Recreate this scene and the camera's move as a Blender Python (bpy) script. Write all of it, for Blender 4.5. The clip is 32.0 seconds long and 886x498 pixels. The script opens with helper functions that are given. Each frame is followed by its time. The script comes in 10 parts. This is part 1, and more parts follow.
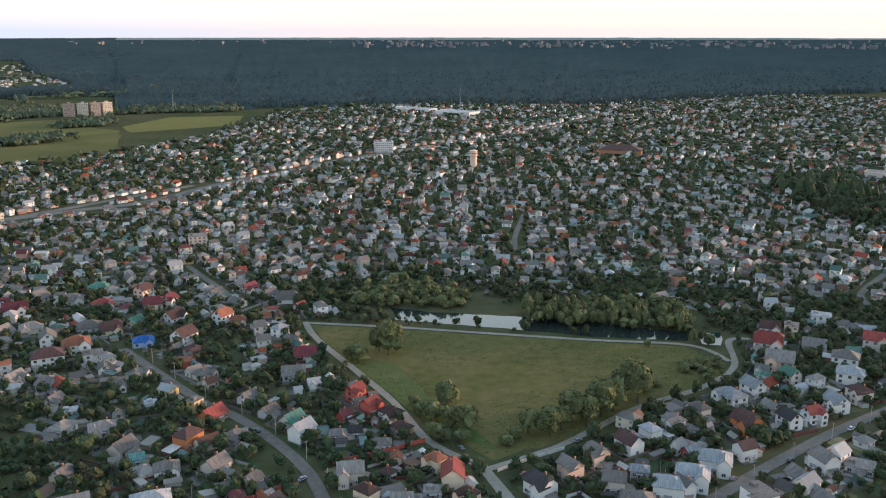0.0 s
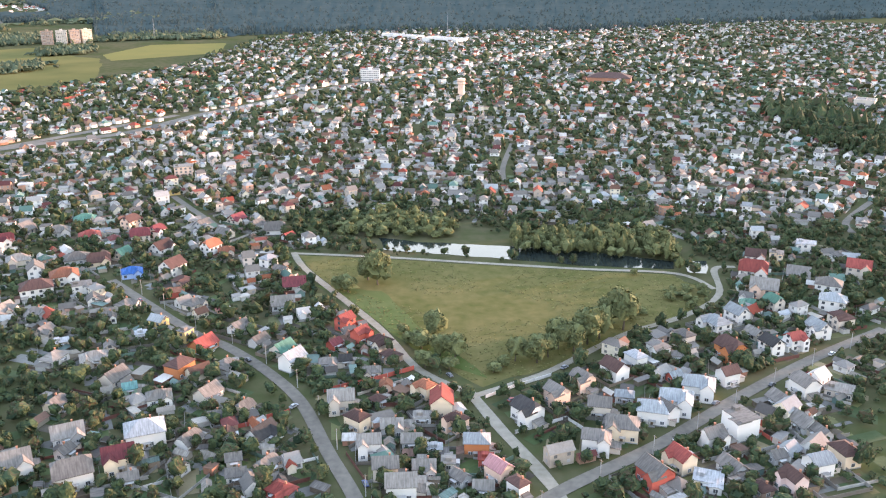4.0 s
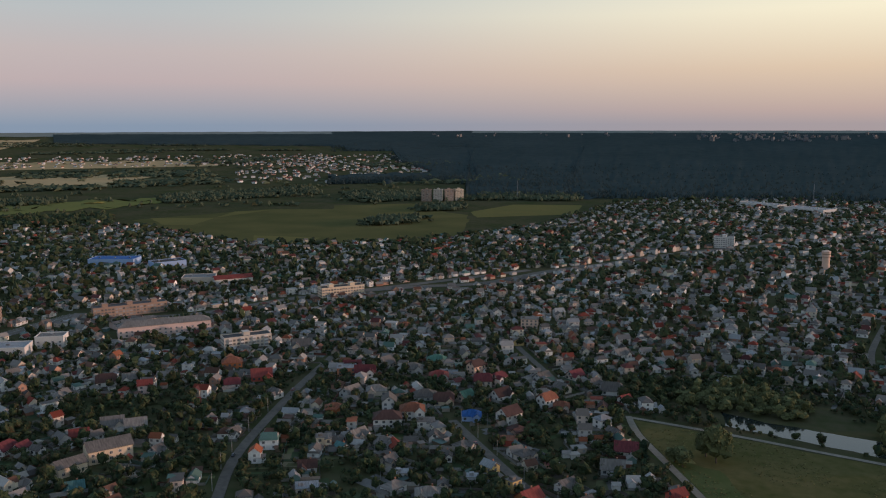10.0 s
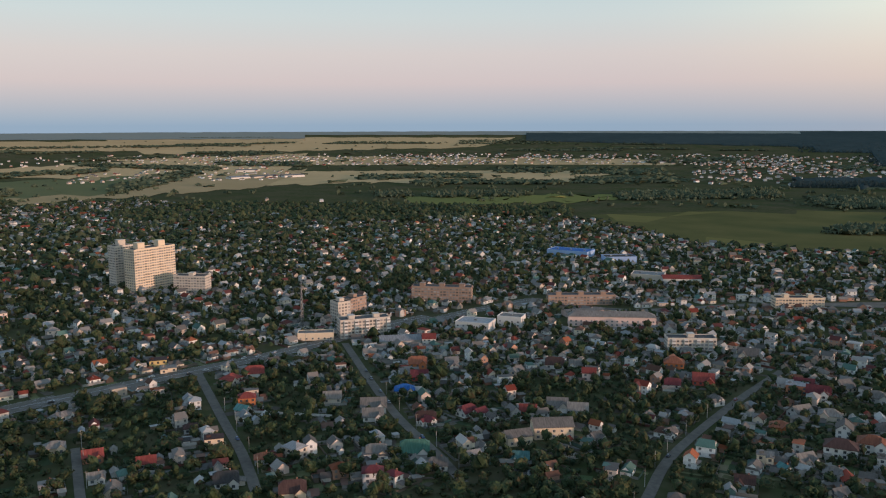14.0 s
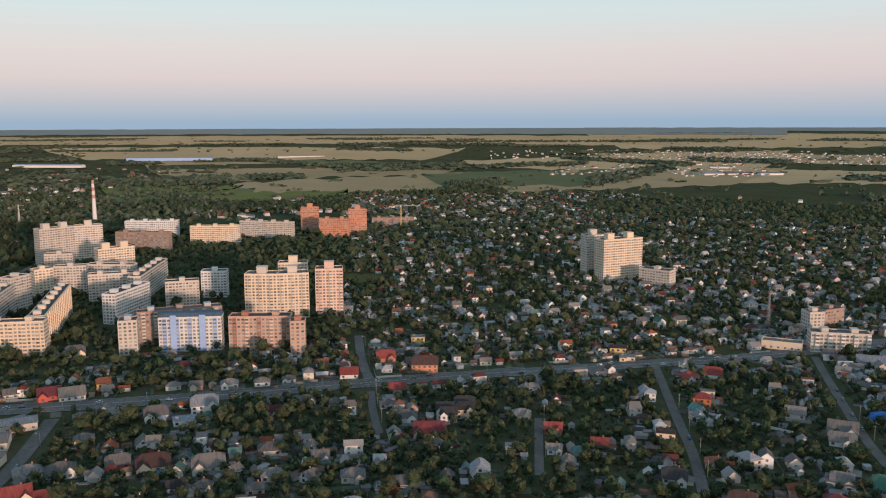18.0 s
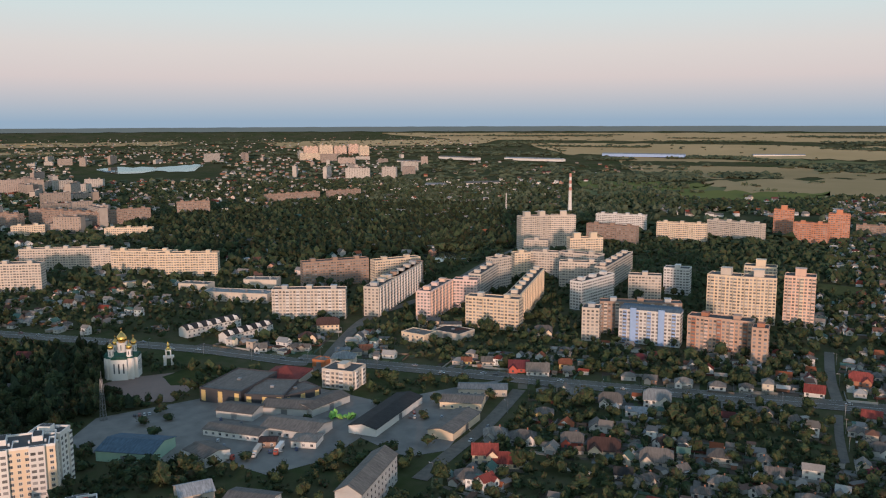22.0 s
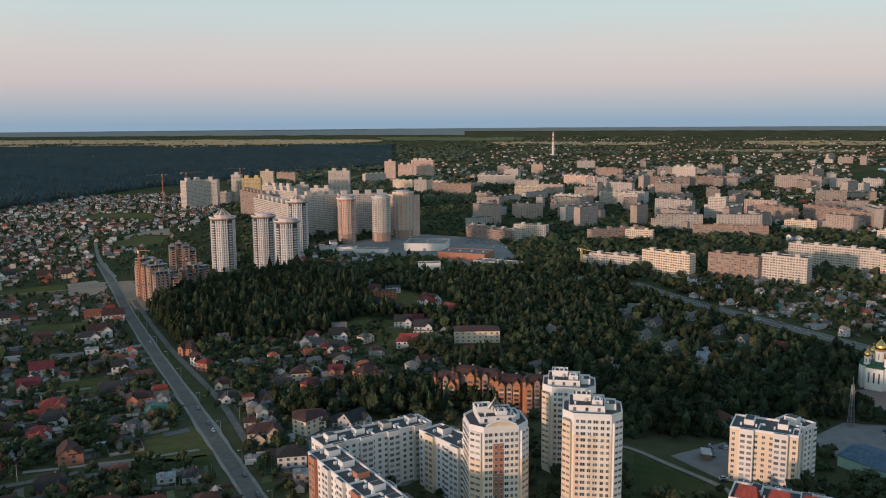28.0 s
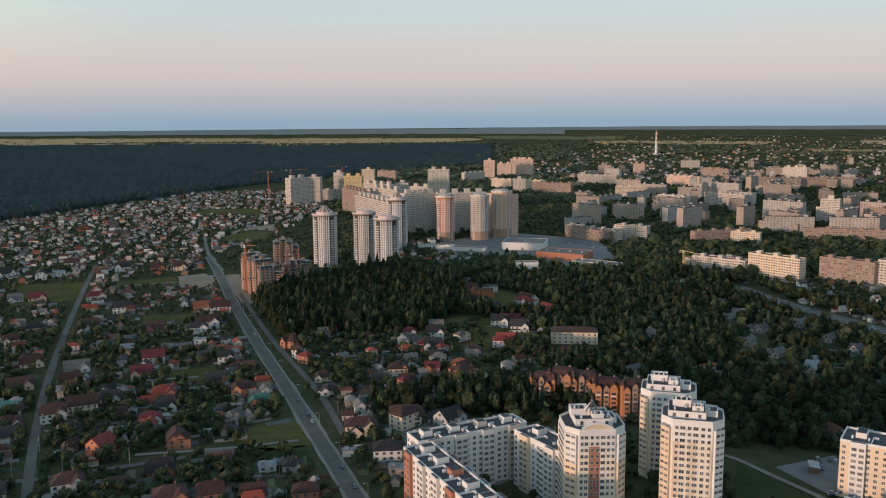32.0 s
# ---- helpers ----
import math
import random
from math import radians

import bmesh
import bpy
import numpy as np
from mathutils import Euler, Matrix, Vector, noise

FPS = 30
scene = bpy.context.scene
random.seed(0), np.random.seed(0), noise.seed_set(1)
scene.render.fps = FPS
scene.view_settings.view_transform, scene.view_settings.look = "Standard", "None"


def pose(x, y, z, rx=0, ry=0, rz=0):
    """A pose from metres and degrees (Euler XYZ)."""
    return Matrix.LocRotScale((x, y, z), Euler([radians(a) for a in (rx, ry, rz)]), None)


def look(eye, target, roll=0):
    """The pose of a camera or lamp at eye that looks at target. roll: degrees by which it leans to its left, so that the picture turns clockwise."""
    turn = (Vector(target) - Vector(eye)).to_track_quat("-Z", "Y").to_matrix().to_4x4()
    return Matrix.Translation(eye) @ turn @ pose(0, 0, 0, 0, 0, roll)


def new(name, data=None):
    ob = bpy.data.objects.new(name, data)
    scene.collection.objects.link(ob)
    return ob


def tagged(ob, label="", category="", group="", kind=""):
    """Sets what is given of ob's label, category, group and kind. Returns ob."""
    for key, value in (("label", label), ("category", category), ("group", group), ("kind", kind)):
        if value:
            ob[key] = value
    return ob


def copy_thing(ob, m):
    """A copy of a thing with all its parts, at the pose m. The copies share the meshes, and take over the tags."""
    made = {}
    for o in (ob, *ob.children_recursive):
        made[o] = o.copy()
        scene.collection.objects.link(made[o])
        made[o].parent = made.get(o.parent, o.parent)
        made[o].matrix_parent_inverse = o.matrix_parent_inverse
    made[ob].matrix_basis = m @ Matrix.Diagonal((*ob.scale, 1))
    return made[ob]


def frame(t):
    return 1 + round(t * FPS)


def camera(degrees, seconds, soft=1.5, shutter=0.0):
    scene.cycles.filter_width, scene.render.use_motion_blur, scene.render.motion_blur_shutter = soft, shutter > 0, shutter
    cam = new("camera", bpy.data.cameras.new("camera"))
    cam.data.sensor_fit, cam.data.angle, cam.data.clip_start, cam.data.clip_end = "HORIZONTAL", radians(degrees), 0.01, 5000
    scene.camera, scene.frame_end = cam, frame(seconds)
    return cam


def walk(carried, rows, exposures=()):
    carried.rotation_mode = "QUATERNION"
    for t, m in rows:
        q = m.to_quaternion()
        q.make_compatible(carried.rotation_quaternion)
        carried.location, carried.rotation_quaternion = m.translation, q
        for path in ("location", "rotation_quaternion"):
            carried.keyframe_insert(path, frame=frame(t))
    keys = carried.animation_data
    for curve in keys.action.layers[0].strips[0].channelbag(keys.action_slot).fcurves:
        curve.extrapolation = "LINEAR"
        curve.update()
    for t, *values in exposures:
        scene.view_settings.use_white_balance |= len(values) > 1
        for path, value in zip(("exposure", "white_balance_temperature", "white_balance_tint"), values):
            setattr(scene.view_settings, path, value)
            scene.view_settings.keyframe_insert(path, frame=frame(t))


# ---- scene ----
EYE = 180.0
cam = camera(54.89, 32.0, soft=1.15)
walk(cam, [
    (0, pose(0, 0, 180, 75.67, 0.00, -0.00)),
    (0.5, pose(0, 0, 180, 74.24, 0.00, 0.35)),
    (1, pose(0, 0, 180, 71.45, 0.00, 0.69)),
    (1.5, pose(0, 0, 180, 71.15, 0.01, 1.02)),
    (2, pose(0, 0, 180, 71.13, 0.01, -1.83)),
    (2.5, pose(0, 0, 180, 71.09, 0.01, -1.87)),
    (3, pose(0, 0, 180, 71.04, 0.01, -1.52)),
    (3.5, pose(0, 0, 180, 71.00, 0.01, -1.16)),
    (5.5, pose(0, 0, 180, 70.90, 0.05, 0.06)),
    (6, pose(0, 0, 180, 71.01, 0.08, 0.31)),
    (6.5, pose(0, 0, 180, 73.41, 0.11, 0.57)),
    (7, pose(0, 0, 180, 77.44, 0.14, 0.77)),
    (7.5, pose(0, 0, 180, 81.30, 0.14, 0.97)),
    (8, pose(0, 0, 180, 81.63, 0.14, 3.68)),
    (8.5, pose(0, 0, 180, 81.63, 0.14, 9.79)),
    (9, pose(0, 0, 180, 81.65, 0.14, 14.17)),
    (9.5, pose(0, 0, 180, 81.67, 0.15, 18.42)),
    (10, pose(0, 0, 180, 81.72, 0.15, 22.37)),
    (10.5, pose(0, 0, 180, 81.76, 0.15, 26.25)),
    (11, pose(0, 0, 180, 81.78, 0.15, 29.71)),
    (11.5, pose(0, 0, 180, 81.80, 0.15, 32.93)),
    (12, pose(0, 0, 180, 81.82, 0.15, 36.26)),
    (12.5, pose(0, 0, 180, 81.81, 0.15, 40.26)),
    (13, pose(0, 0, 180, 81.78, 0.15, 44.32)),
    (13.5, pose(0, 0, 180, 81.76, 0.16, 48.28)),
    (14, pose(0, 0, 180, 81.74, 0.16, 52.26)),
    (14.5, pose(0, 0, 180, 81.70, 0.16, 56.20)),
    (16.5, pose(0, 0, 180, 81.59, 0.16, 71.37)),
    (17, pose(0, 0, 180, 81.56, 0.16, 75.24)),
    (17.5, pose(0, 0, 180, 81.50, 0.16, 79.36)),
    (18, pose(0, 0, 180, 81.52, 0.17, 83.18)),
    (18.5, pose(0, 0, 180, 81.48, 0.17, 86.79)),
    (19, pose(0, 0, 180, 81.49, 0.17, 90.15)),
    (19.5, pose(0, 0, 180, 81.45, 0.17, 93.61)),
    (20, pose(0, 0, 180, 81.49, 0.17, 97.57)),
    (20.5, pose(0, 0, 180, 81.44, 0.18, 101.51)),
    (21, pose(0, 0, 180, 81.41, 0.20, 105.64)),
    (21.5, pose(0, 0, 180, 81.38, 0.21, 109.81)),
    (22, pose(0, 0, 180, 81.42, 0.22, 113.98)),
    (22.5, pose(0, 0, 180, 81.41, 0.23, 118.15)),
    (23, pose(0, 0, 180, 81.42, 0.24, 122.01)),
    (23.5, pose(0, 0, 180, 81.44, 0.26, 126.07)),
    (24, pose(0, 0, 180, 81.45, 0.27, 130.09)),
    (24.5, pose(0, 0, 180, 81.48, 0.28, 134.20)),
    (25, pose(0, 0, 180, 81.48, 0.29, 138.32)),
    (25.5, pose(0, 0, 180, 81.47, 0.31, 142.39)),
    (27.5, pose(0, 0, 180, 81.52, 0.39, 158.57)),
    (28, pose(0, 0, 180, 81.54, 0.41, 162.95)),
    (28.5, pose(0, 0, 180, 81.55, 0.43, 167.40)),
    (29, pose(0, 0, 180, 81.55, 0.45, 171.57)),
    (29.5, pose(0, 0, 180, 81.54, 0.45, 173.29)),
    (30, pose(0, 0, 180, 81.54, 0.45, 172.57)),
    (30.5, pose(0, 0, 180, 81.55, 0.45, 171.73)),
    (31, pose(0, 0, 180, 81.54, 0.44, 170.92)),
    (31.5, pose(0, 0, 180, 81.53, 0.44, 170.23)),
    (32, pose(0, 0, 180, 81.51, 0.44, 169.58)),
], exposures=[(0.0, 1.12, 6550, 9), (0.6, 1.12, 6550, 9), (1.0, 1.55, 6700, 13), (1.5, 2.0, 7000, 15), (2.0, 2.42, 7000, 18), (3.0, 2.42, 7000, 18),
              (6.0, 2.40, 7000, 18), (6.5, 2.32, 7000, 17), (7.5, 2.0, 6700, 14), (8.0, 0.8, 6500, 13), (8.5, 0.15, 6400, 11), (9.0, -0.22, 6350, 11), (11.0, -0.34, 6300, 8),
              (13.0, -0.06, 6200, 4), (19.0, 0.16, 6150, 4), (25.0, -0.02, 6050, 2), (32.0, 0.0, 6100, 1)])

# ---- sky and sun: dusk, the sun low beyond the houses ----
SUN_TURN, SUN_HEIGHT = 66.0, 5.5
world = bpy.data.worlds.new("dusk_sky")
scene.world = world
world.use_nodes = True
wn, wl = world.node_tree.nodes, world.node_tree.links
wn.clear()


def ramp_node(nodes, stops, mode="LINEAR"):
    r = nodes.new("ShaderNodeValToRGB")
    r.color_ramp.interpolation = mode
    el = r.color_ramp.elements
    while len(el) < len(stops):
        el.new(0.5)
    for e, (p, c) in zip(el, stops):
        e.position, e.color = p, (*c, 1)
    return r


sky = wn.new("ShaderNodeTexSky")
sky.sky_type, sky.sun_disc = "NISHITA", False
sky.sun_elevation, sky.sun_rotation = radians(SUN_HEIGHT), radians(SUN_TURN)
coord = wn.new("ShaderNodeTexCoord")
split = wn.new("ShaderNodeSeparateXYZ")
wl.new(coord.outputs["Generated"], split.inputs[0])
away = ramp_node(wn, [(0.0, (0.285, 0.370, 0.494)), (0.009, (0.342, 0.400, 0.500)), (0.026, (0.456, 0.437, 0.500)), (0.048, (0.605, 0.485, 0.505)),
                      (0.080, (0.640, 0.535, 0.535)), (0.120, (0.590, 0.600, 0.605)), (0.165, (0.520, 0.600, 0.630)), (0.3, (0.400, 0.530, 0.680)), (1.0, (0.190, 0.290, 0.480))])
warm = ramp_node(wn, [(0.0, (0.46, 0.39, 0.41)), (0.015, (0.60, 0.45, 0.42)), (0.06, (0.88, 0.66, 0.48)), (0.12, (1.15, 1.02, 0.74)),
                      (0.2, (0.9, 0.95, 0.85)), (0.4, (0.46, 0.60, 0.74)), (1.0, (0.19, 0.29, 0.48))])
wl.new(split.outputs["Z"], away.inputs[0])
wl.new(split.outputs["Z"], warm.inputs[0])
side = wn.new("ShaderNodeVectorMath")
side.operation = "DOT_PRODUCT"
side.inputs[1].default_value = (math.sin(radians(SUN_TURN)), math.cos(radians(SUN_TURN)), 0)
wl.new(coord.outputs["Generated"], side.inputs[0])
reach = wn.new("ShaderNodeMapRange")
reach.interpolation_type = "SMOOTHSTEP"
reach.inputs["From Min"].default_value, reach.inputs["From Max"].default_value = -0.36, 0.54
wl.new(side.outputs["Value"], reach.inputs["Value"])
blend = wn.new("ShaderNodeMix")
blend.data_type = "RGBA"
wl.new(reach.outputs[0], blend.inputs[0])
wl.new(away.outputs[0], blend.inputs[6])
wl.new(warm.outputs[0], blend.inputs[7])
add = wn.new("ShaderNodeMix")
add.data_type, add.blend_type = "RGBA", "ADD"
add.inputs[0].default_value = 0.02
wl.new(blend.outputs[2], add.inputs[6])
wl.new(sky.outputs[0], add.inputs[7])
back = wn.new("ShaderNodeBackground")
back.inputs[1].default_value = 1.0
wl.new(add.outputs[2], back.inputs[0])
wl.new(back.outputs[0], wn.new("ShaderNodeOutputWorld").inputs[0])

sun = new("sun", bpy.data.lights.new("sun", "SUN"))
sun.data.energy, sun.data.angle, sun.data.color = 3.2, radians(3.0), (1.0, 0.61, 0.47)
sun_way = Vector((math.sin(radians(SUN_TURN)) * math.cos(radians(SUN_HEIGHT)), math.cos(radians(SUN_TURN)) * math.cos(radians(SUN_HEIGHT)), math.sin(radians(SUN_HEIGHT))))
sun.matrix_world = look(sun_way * 300 + Vector((0, 0, 200)), (0, 0, 200))

# ---- materials ----
MATS = {}


def material(name, c1, c2=None, rough=0.8, grain=1.0, bump=0.0, metal=0.0, palette=None, island=False, vary=0.25, spec=0.3, detail=4.0, place=0.0, streak=0.0):
    """A procedural surface: two colours mixed by noise at two scales, a change of tone from piece to piece, and fine relief.
    palette: colours to draw from, one for each object or island, or by place in patches."""
    m = bpy.data.materials.new(name)
    m.use_nodes = True
    n, l = m.node_tree.nodes, m.node_tree.links
    p = n["Principled BSDF"]
    p.inputs["Roughness"].default_value, p.inputs["Metallic"].default_value = rough, metal
    p.inputs["Specular IOR Level"].default_value = spec
    tc = n.new("ShaderNodeNewGeometry")
    fine = n.new("ShaderNodeTexNoise")
    fine.inputs["Scale"].default_value, fine.inputs["Detail"].default_value = grain, detail
    l.new(tc.outputs["Position"], fine.inputs["Vector"])
    broad = n.new("ShaderNodeTexNoise")
    broad.inputs["Scale"].default_value, broad.inputs["Detail"].default_value = grain * 0.13, 3.0
    l.new(tc.outputs["Position"], broad.inputs["Vector"])
    if island:
        rnd = tc.outputs["Random Per Island"]
    else:
        rnd = n.new("ShaderNodeObjectInfo").outputs["Random"]
    mix = n.new("ShaderNodeMix")
    mix.data_type = "RGBA"
    if palette:
        pal = ramp_node(n, [(i / len(palette), c) for i, c in enumerate(palette)], "CONSTANT")
        if place:
            zone = n.new("ShaderNodeTexNoise")
            zone.inputs["Scale"].default_value, zone.inputs["Detail"].default_value = place, 1.0
            l.new(tc.outputs["Position"], zone.inputs["Vector"])
            wide = n.new("ShaderNodeMapRange")
            wide.inputs["From Min"].default_value, wide.inputs["From Max"].default_value = 0.3, 0.7
            l.new(zone.outputs["Fac"], wide.inputs["Value"])
            l.new(wide.outputs[0], pal.inputs[0])
        else:
            l.new(rnd, pal.inputs[0])
        dark = n.new("ShaderNodeMix")
        dark.data_type, dark.blend_type = "RGBA", "MULTIPLY"
        dark.inputs[0].default_value = 1.0
        dark.inputs[7].default_value = (0.72, 0.72, 0.7, 1)
        l.new(pal.outputs[0], dark.inputs[6])
        l.new(pal.outputs[0], mix.inputs[6])
        l.new(dark.outputs[2], mix.inputs[7])
    else:
        mix.inputs[6].default_value = (*c1, 1)
        mix.inputs[7].default_value = (*(c2 or [v * 0.7 for v in c1]), 1)
    spread = n.new("ShaderNodeMapRange")
    spread.inputs["From Min"].default_value, spread.inputs["From Max"].default_value = 0.32, 0.68
    both = n.new("ShaderNodeMath")
    both.operation = "MULTIPLY_ADD"
    both.inputs[1].default_value, both.inputs[2].default_value = 0.5, 0.0
    l.new(fine.outputs["Fac"], both.inputs[0])
    half = n.new("ShaderNodeMath")
    half.operation = "MULTIPLY_ADD"
    half.inputs[1].default_value = 0.5
    l.new(broad.outputs["Fac"], half.inputs[0])
    l.new(both.outputs[0], half.inputs[2])
    l.new(half.outputs[0], spread.inputs["Value"])
    l.new(spread.outputs[0], mix.inputs[0])
    tone = n.new("ShaderNodeHueSaturation")
    shift = n.new("ShaderNodeMapRange")
    shift.inputs["To Min"].default_value, shift.inputs["To Max"].default_value = 1 - vary, 1 + vary
    if palette:
        frac = n.new("ShaderNodeMath")
        frac.operation = "MULTIPLY"
        frac.inputs[1].default_value = 37.0
        l.new(rnd, frac.inputs[0])
        fr = n.new("ShaderNodeMath")
        fr.operation = "FRACT"
        l.new(frac.outputs[0], fr.inputs[0])
        l.new(fr.outputs[0], shift.inputs["Value"])
    else:
        l.new(rnd, shift.inputs["Value"])
    l.new(shift.outputs[0], tone.inputs["Value"])
    l.new(mix.outputs[2], tone.inputs["Color"])
    colour = tone.outputs[0]
    if streak:
        # rain streaks and sheet joints that run down the slope, across the ridge
        local = n.new("ShaderNodeTexCoord")
        lines = n.new("ShaderNodeMapping")
        lines.inputs["Scale"].default_value = (1.0, 0.16, 0.16)
        l.new(local.outputs["Object"], lines.inputs["Vector"])
        worn = n.new("ShaderNodeTexNoise")
        worn.inputs["Scale"].default_value, worn.inputs["Detail"].default_value = 1.6, 6.0
        l.new(lines.outputs[0], worn.inputs["Vector"])
        amount = n.new("ShaderNodeMapRange")
        amount.inputs["From Min"].default_value, amount.inputs["From Max"].default_value = 0.3, 0.7
        amount.inputs["To Min"].default_value, amount.inputs["To Max"].default_value = 1 - streak, 1 + streak * 0.6
        l.new(worn.outputs["Fac"], amount.inputs["Value"])
        wash = n.new("ShaderNodeHueSaturation")
        l.new(amount.outputs[0], wash.inputs["Value"])
        l.new(colour, wash.inputs["Color"])
        colour = wash.outputs[0]
    l.new(colour, p.inputs["Base Color"])
    if bump:
        b = n.new("ShaderNodeBump")
        b.inputs["Strength"].default_value, b.inputs["Distance"].default_value = 0.6, bump
        l.new(fine.outputs["Fac"], b.inputs["Height"])
        l.new(b.outputs[0], p.inputs["Normal"])
    MATS[name] = m
    return m


material("ground", (0.042, 0.058, 0.021), (0.098, 0.084, 0.050), grain=0.10, vary=0.0, bump=0.2, detail=8, spec=0.0)
material("meadow", (0.068, 0.074, 0.024), (0.145, 0.120, 0.052), grain=0.16, vary=0.0, bump=0.3, detail=10, spec=0.0)
material("yard", (0.060, 0.086, 0.026), (0.100, 0.110, 0.044), grain=0.12, vary=0.0, bump=0.3, detail=8, spec=0.0)
material("lawn", (0.036, 0.052, 0.020), (0.070, 0.074, 0.030), grain=0.15, vary=0.0, bump=0.2, detail=8, spec=0.0)
material("field", (0.072, 0.080, 0.032), (0.150, 0.130, 0.052), grain=0.012, vary=0.0, detail=8, spec=0.0)
material("dryfield", (0.175, 0.150, 0.054), (0.130, 0.126, 0.050), grain=0.02, vary=0.0, detail=8, spec=0.0)
material("dryland", (0.47, 0.33, 0.175), (0.36, 0.26, 0.13), grain=0.006, vary=0.12, detail=8, spec=0.0)
material("greenfar", (0.130, 0.142, 0.070), (0.175, 0.168, 0.080), grain=0.006, vary=0.1, detail=6, spec=0.0)
material("meadowfar", (0.200, 0.190, 0.060), (0.140, 0.150, 0.055), grain=0.01, vary=0.0, detail=6, spec=0.0)
# grass of the far plain, paled and greyed in its colour for haze
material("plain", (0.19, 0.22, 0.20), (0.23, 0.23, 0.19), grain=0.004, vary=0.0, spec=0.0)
# distance haze is put into the forest's colour: blue-grey instead of leaf green
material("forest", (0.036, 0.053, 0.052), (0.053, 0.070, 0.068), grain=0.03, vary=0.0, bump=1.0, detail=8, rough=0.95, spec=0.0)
material("water", (0.020, 0.028, 0.026), rough=0.08, grain=0.1, vary=0.0, spec=0.6)
material("asphalt", (0.098, 0.088, 0.074), (0.180, 0.158, 0.128), grain=0.35, vary=0.05, rough=0.85, detail=10, spec=0.1)
material("dirt", (0.30, 0.268, 0.215), (0.19, 0.172, 0.13), grain=0.35, vary=0.05, detail=8, spec=0.0)
material("paved", (0.135, 0.128, 0.117), (0.250, 0.230, 0.200), grain=0.12, vary=0.05, detail=12, spec=0.08)
material("earth", (0.36, 0.265, 0.185), (0.27, 0.20, 0.135), grain=0.2, vary=0.05, detail=8, spec=0.0)
material("plaza", (0.24, 0.16, 0.125), (0.19, 0.135, 0.11), grain=0.5, vary=0.0)
material("marking", (0.62, 0.62, 0.60), rough=0.6, grain=2.0, vary=0.0)
GREENS = [(0.040, 0.054, 0.022), (0.051, 0.066, 0.026), (0.027, 0.042, 0.021), (0.049, 0.061, 0.025), (0.035, 0.051, 0.023), (0.070, 0.070, 0.029), (0.039, 0.051, 0.023), (0.061, 0.048, 0.025), (0.044, 0.060, 0.026), (0.023, 0.036, 0.018)]
GREENS = [(r * 1.20, g * 1.24, b * 1.44) for r, g, b in GREENS]
FLATS = [(0.58, 0.50, 0.43), (0.50, 0.40, 0.33), (0.62, 0.57, 0.51), (0.45, 0.37, 0.31), (0.66, 0.60, 0.54), (0.52, 0.42, 0.36)]
FLATS = [tuple(v * 0.78 for v in c) for c in FLATS]
material("flats_many", FLATS[0], palette=FLATS, island=True, vary=0.15, grain=0.15, rough=0.9)
material("foliage", GREENS[0], grain=0.9, bump=0.5, palette=GREENS, vary=0.4, rough=0.9, spec=0.05, detail=5)
material("foliage_many", GREENS[0], grain=0.9, bump=0.5, palette=GREENS, island=True, place=0.14, vary=0.25, rough=0.9, spec=0.05, detail=5)
# the garden greens darkened: the shade inside dense woods is put into the colour
SHADED_GREENS = [tuple(v * 0.54 for v in c) for c in GREENS]
material("woodland", SHADED_GREENS[0], grain=0.9, bump=0.5, palette=SHADED_GREENS, island=True, place=0.11, vary=0.25, rough=0.9, spec=0.05, detail=5)
material("pine", (0.021, 0.034, 0.022), (0.036, 0.050, 0.030), grain=0.9, bump=0.5, island=True, vary=0.35, rough=0.9, spec=0.05, detail=5)
material("willow", (0.075, 0.090, 0.042), (0.120, 0.125, 0.055), grain=0.9, bump=0.5, vary=0.25, island=True, rough=0.9, spec=0.05, detail=4)
material("weeds", (0.090, 0.096, 0.030), (0.145, 0.125, 0.052), grain=0.9, island=True, vary=0.35, rough=0.95, spec=0.1)
material("tower_wall", (0.79, 0.70, 0.57), (0.72, 0.63, 0.50), grain=0.2, bump=0.01, vary=0.04, rough=0.85, detail=8)
# foliage of the far trees, lightened in its colour to stand for haze
material("hazed_copse", (0.058, 0.074, 0.046), (0.086, 0.100, 0.062), grain=0.05, island=True, vary=0.3, rough=0.95, spec=0.0, detail=5)
material("bark", (0.10, 0.08, 0.06), grain=4.0, bump=0.05)
ROOFS = [(0.21, 0.192, 0.172), (0.28, 0.258, 0.235), (0.16, 0.146, 0.132), (0.20, 0.173, 0.15), (0.40, 0.38, 0.35), (0.24, 0.055, 0.035), (0.16, 0.085, 0.06), (0.30, 0.10, 0.05), (0.22, 0.203, 0.185), (0.14, 0.05, 0.045),
         (0.17, 0.157, 0.143), (0.33, 0.34, 0.34), (0.10, 0.17, 0.14), (0.23, 0.205, 0.18), (0.28, 0.26, 0.24), (0.12, 0.11, 0.10)]
ROOFS = [tuple(v * 0.9 for v in c) for c in ROOFS]
WALLS = [(0.726, 0.704, 0.660), (0.594, 0.561, 0.517), (0.506, 0.418, 0.341), (0.770, 0.748, 0.715), (0.704, 0.682, 0.649), (0.726, 0.638, 0.506), (0.572, 0.550, 0.528), (0.462, 0.264, 0.187), (0.682, 0.550, 0.473), (0.726, 0.715, 0.682)]
WALLS = [tuple(v * 1.04 for v in c) for c in WALLS]
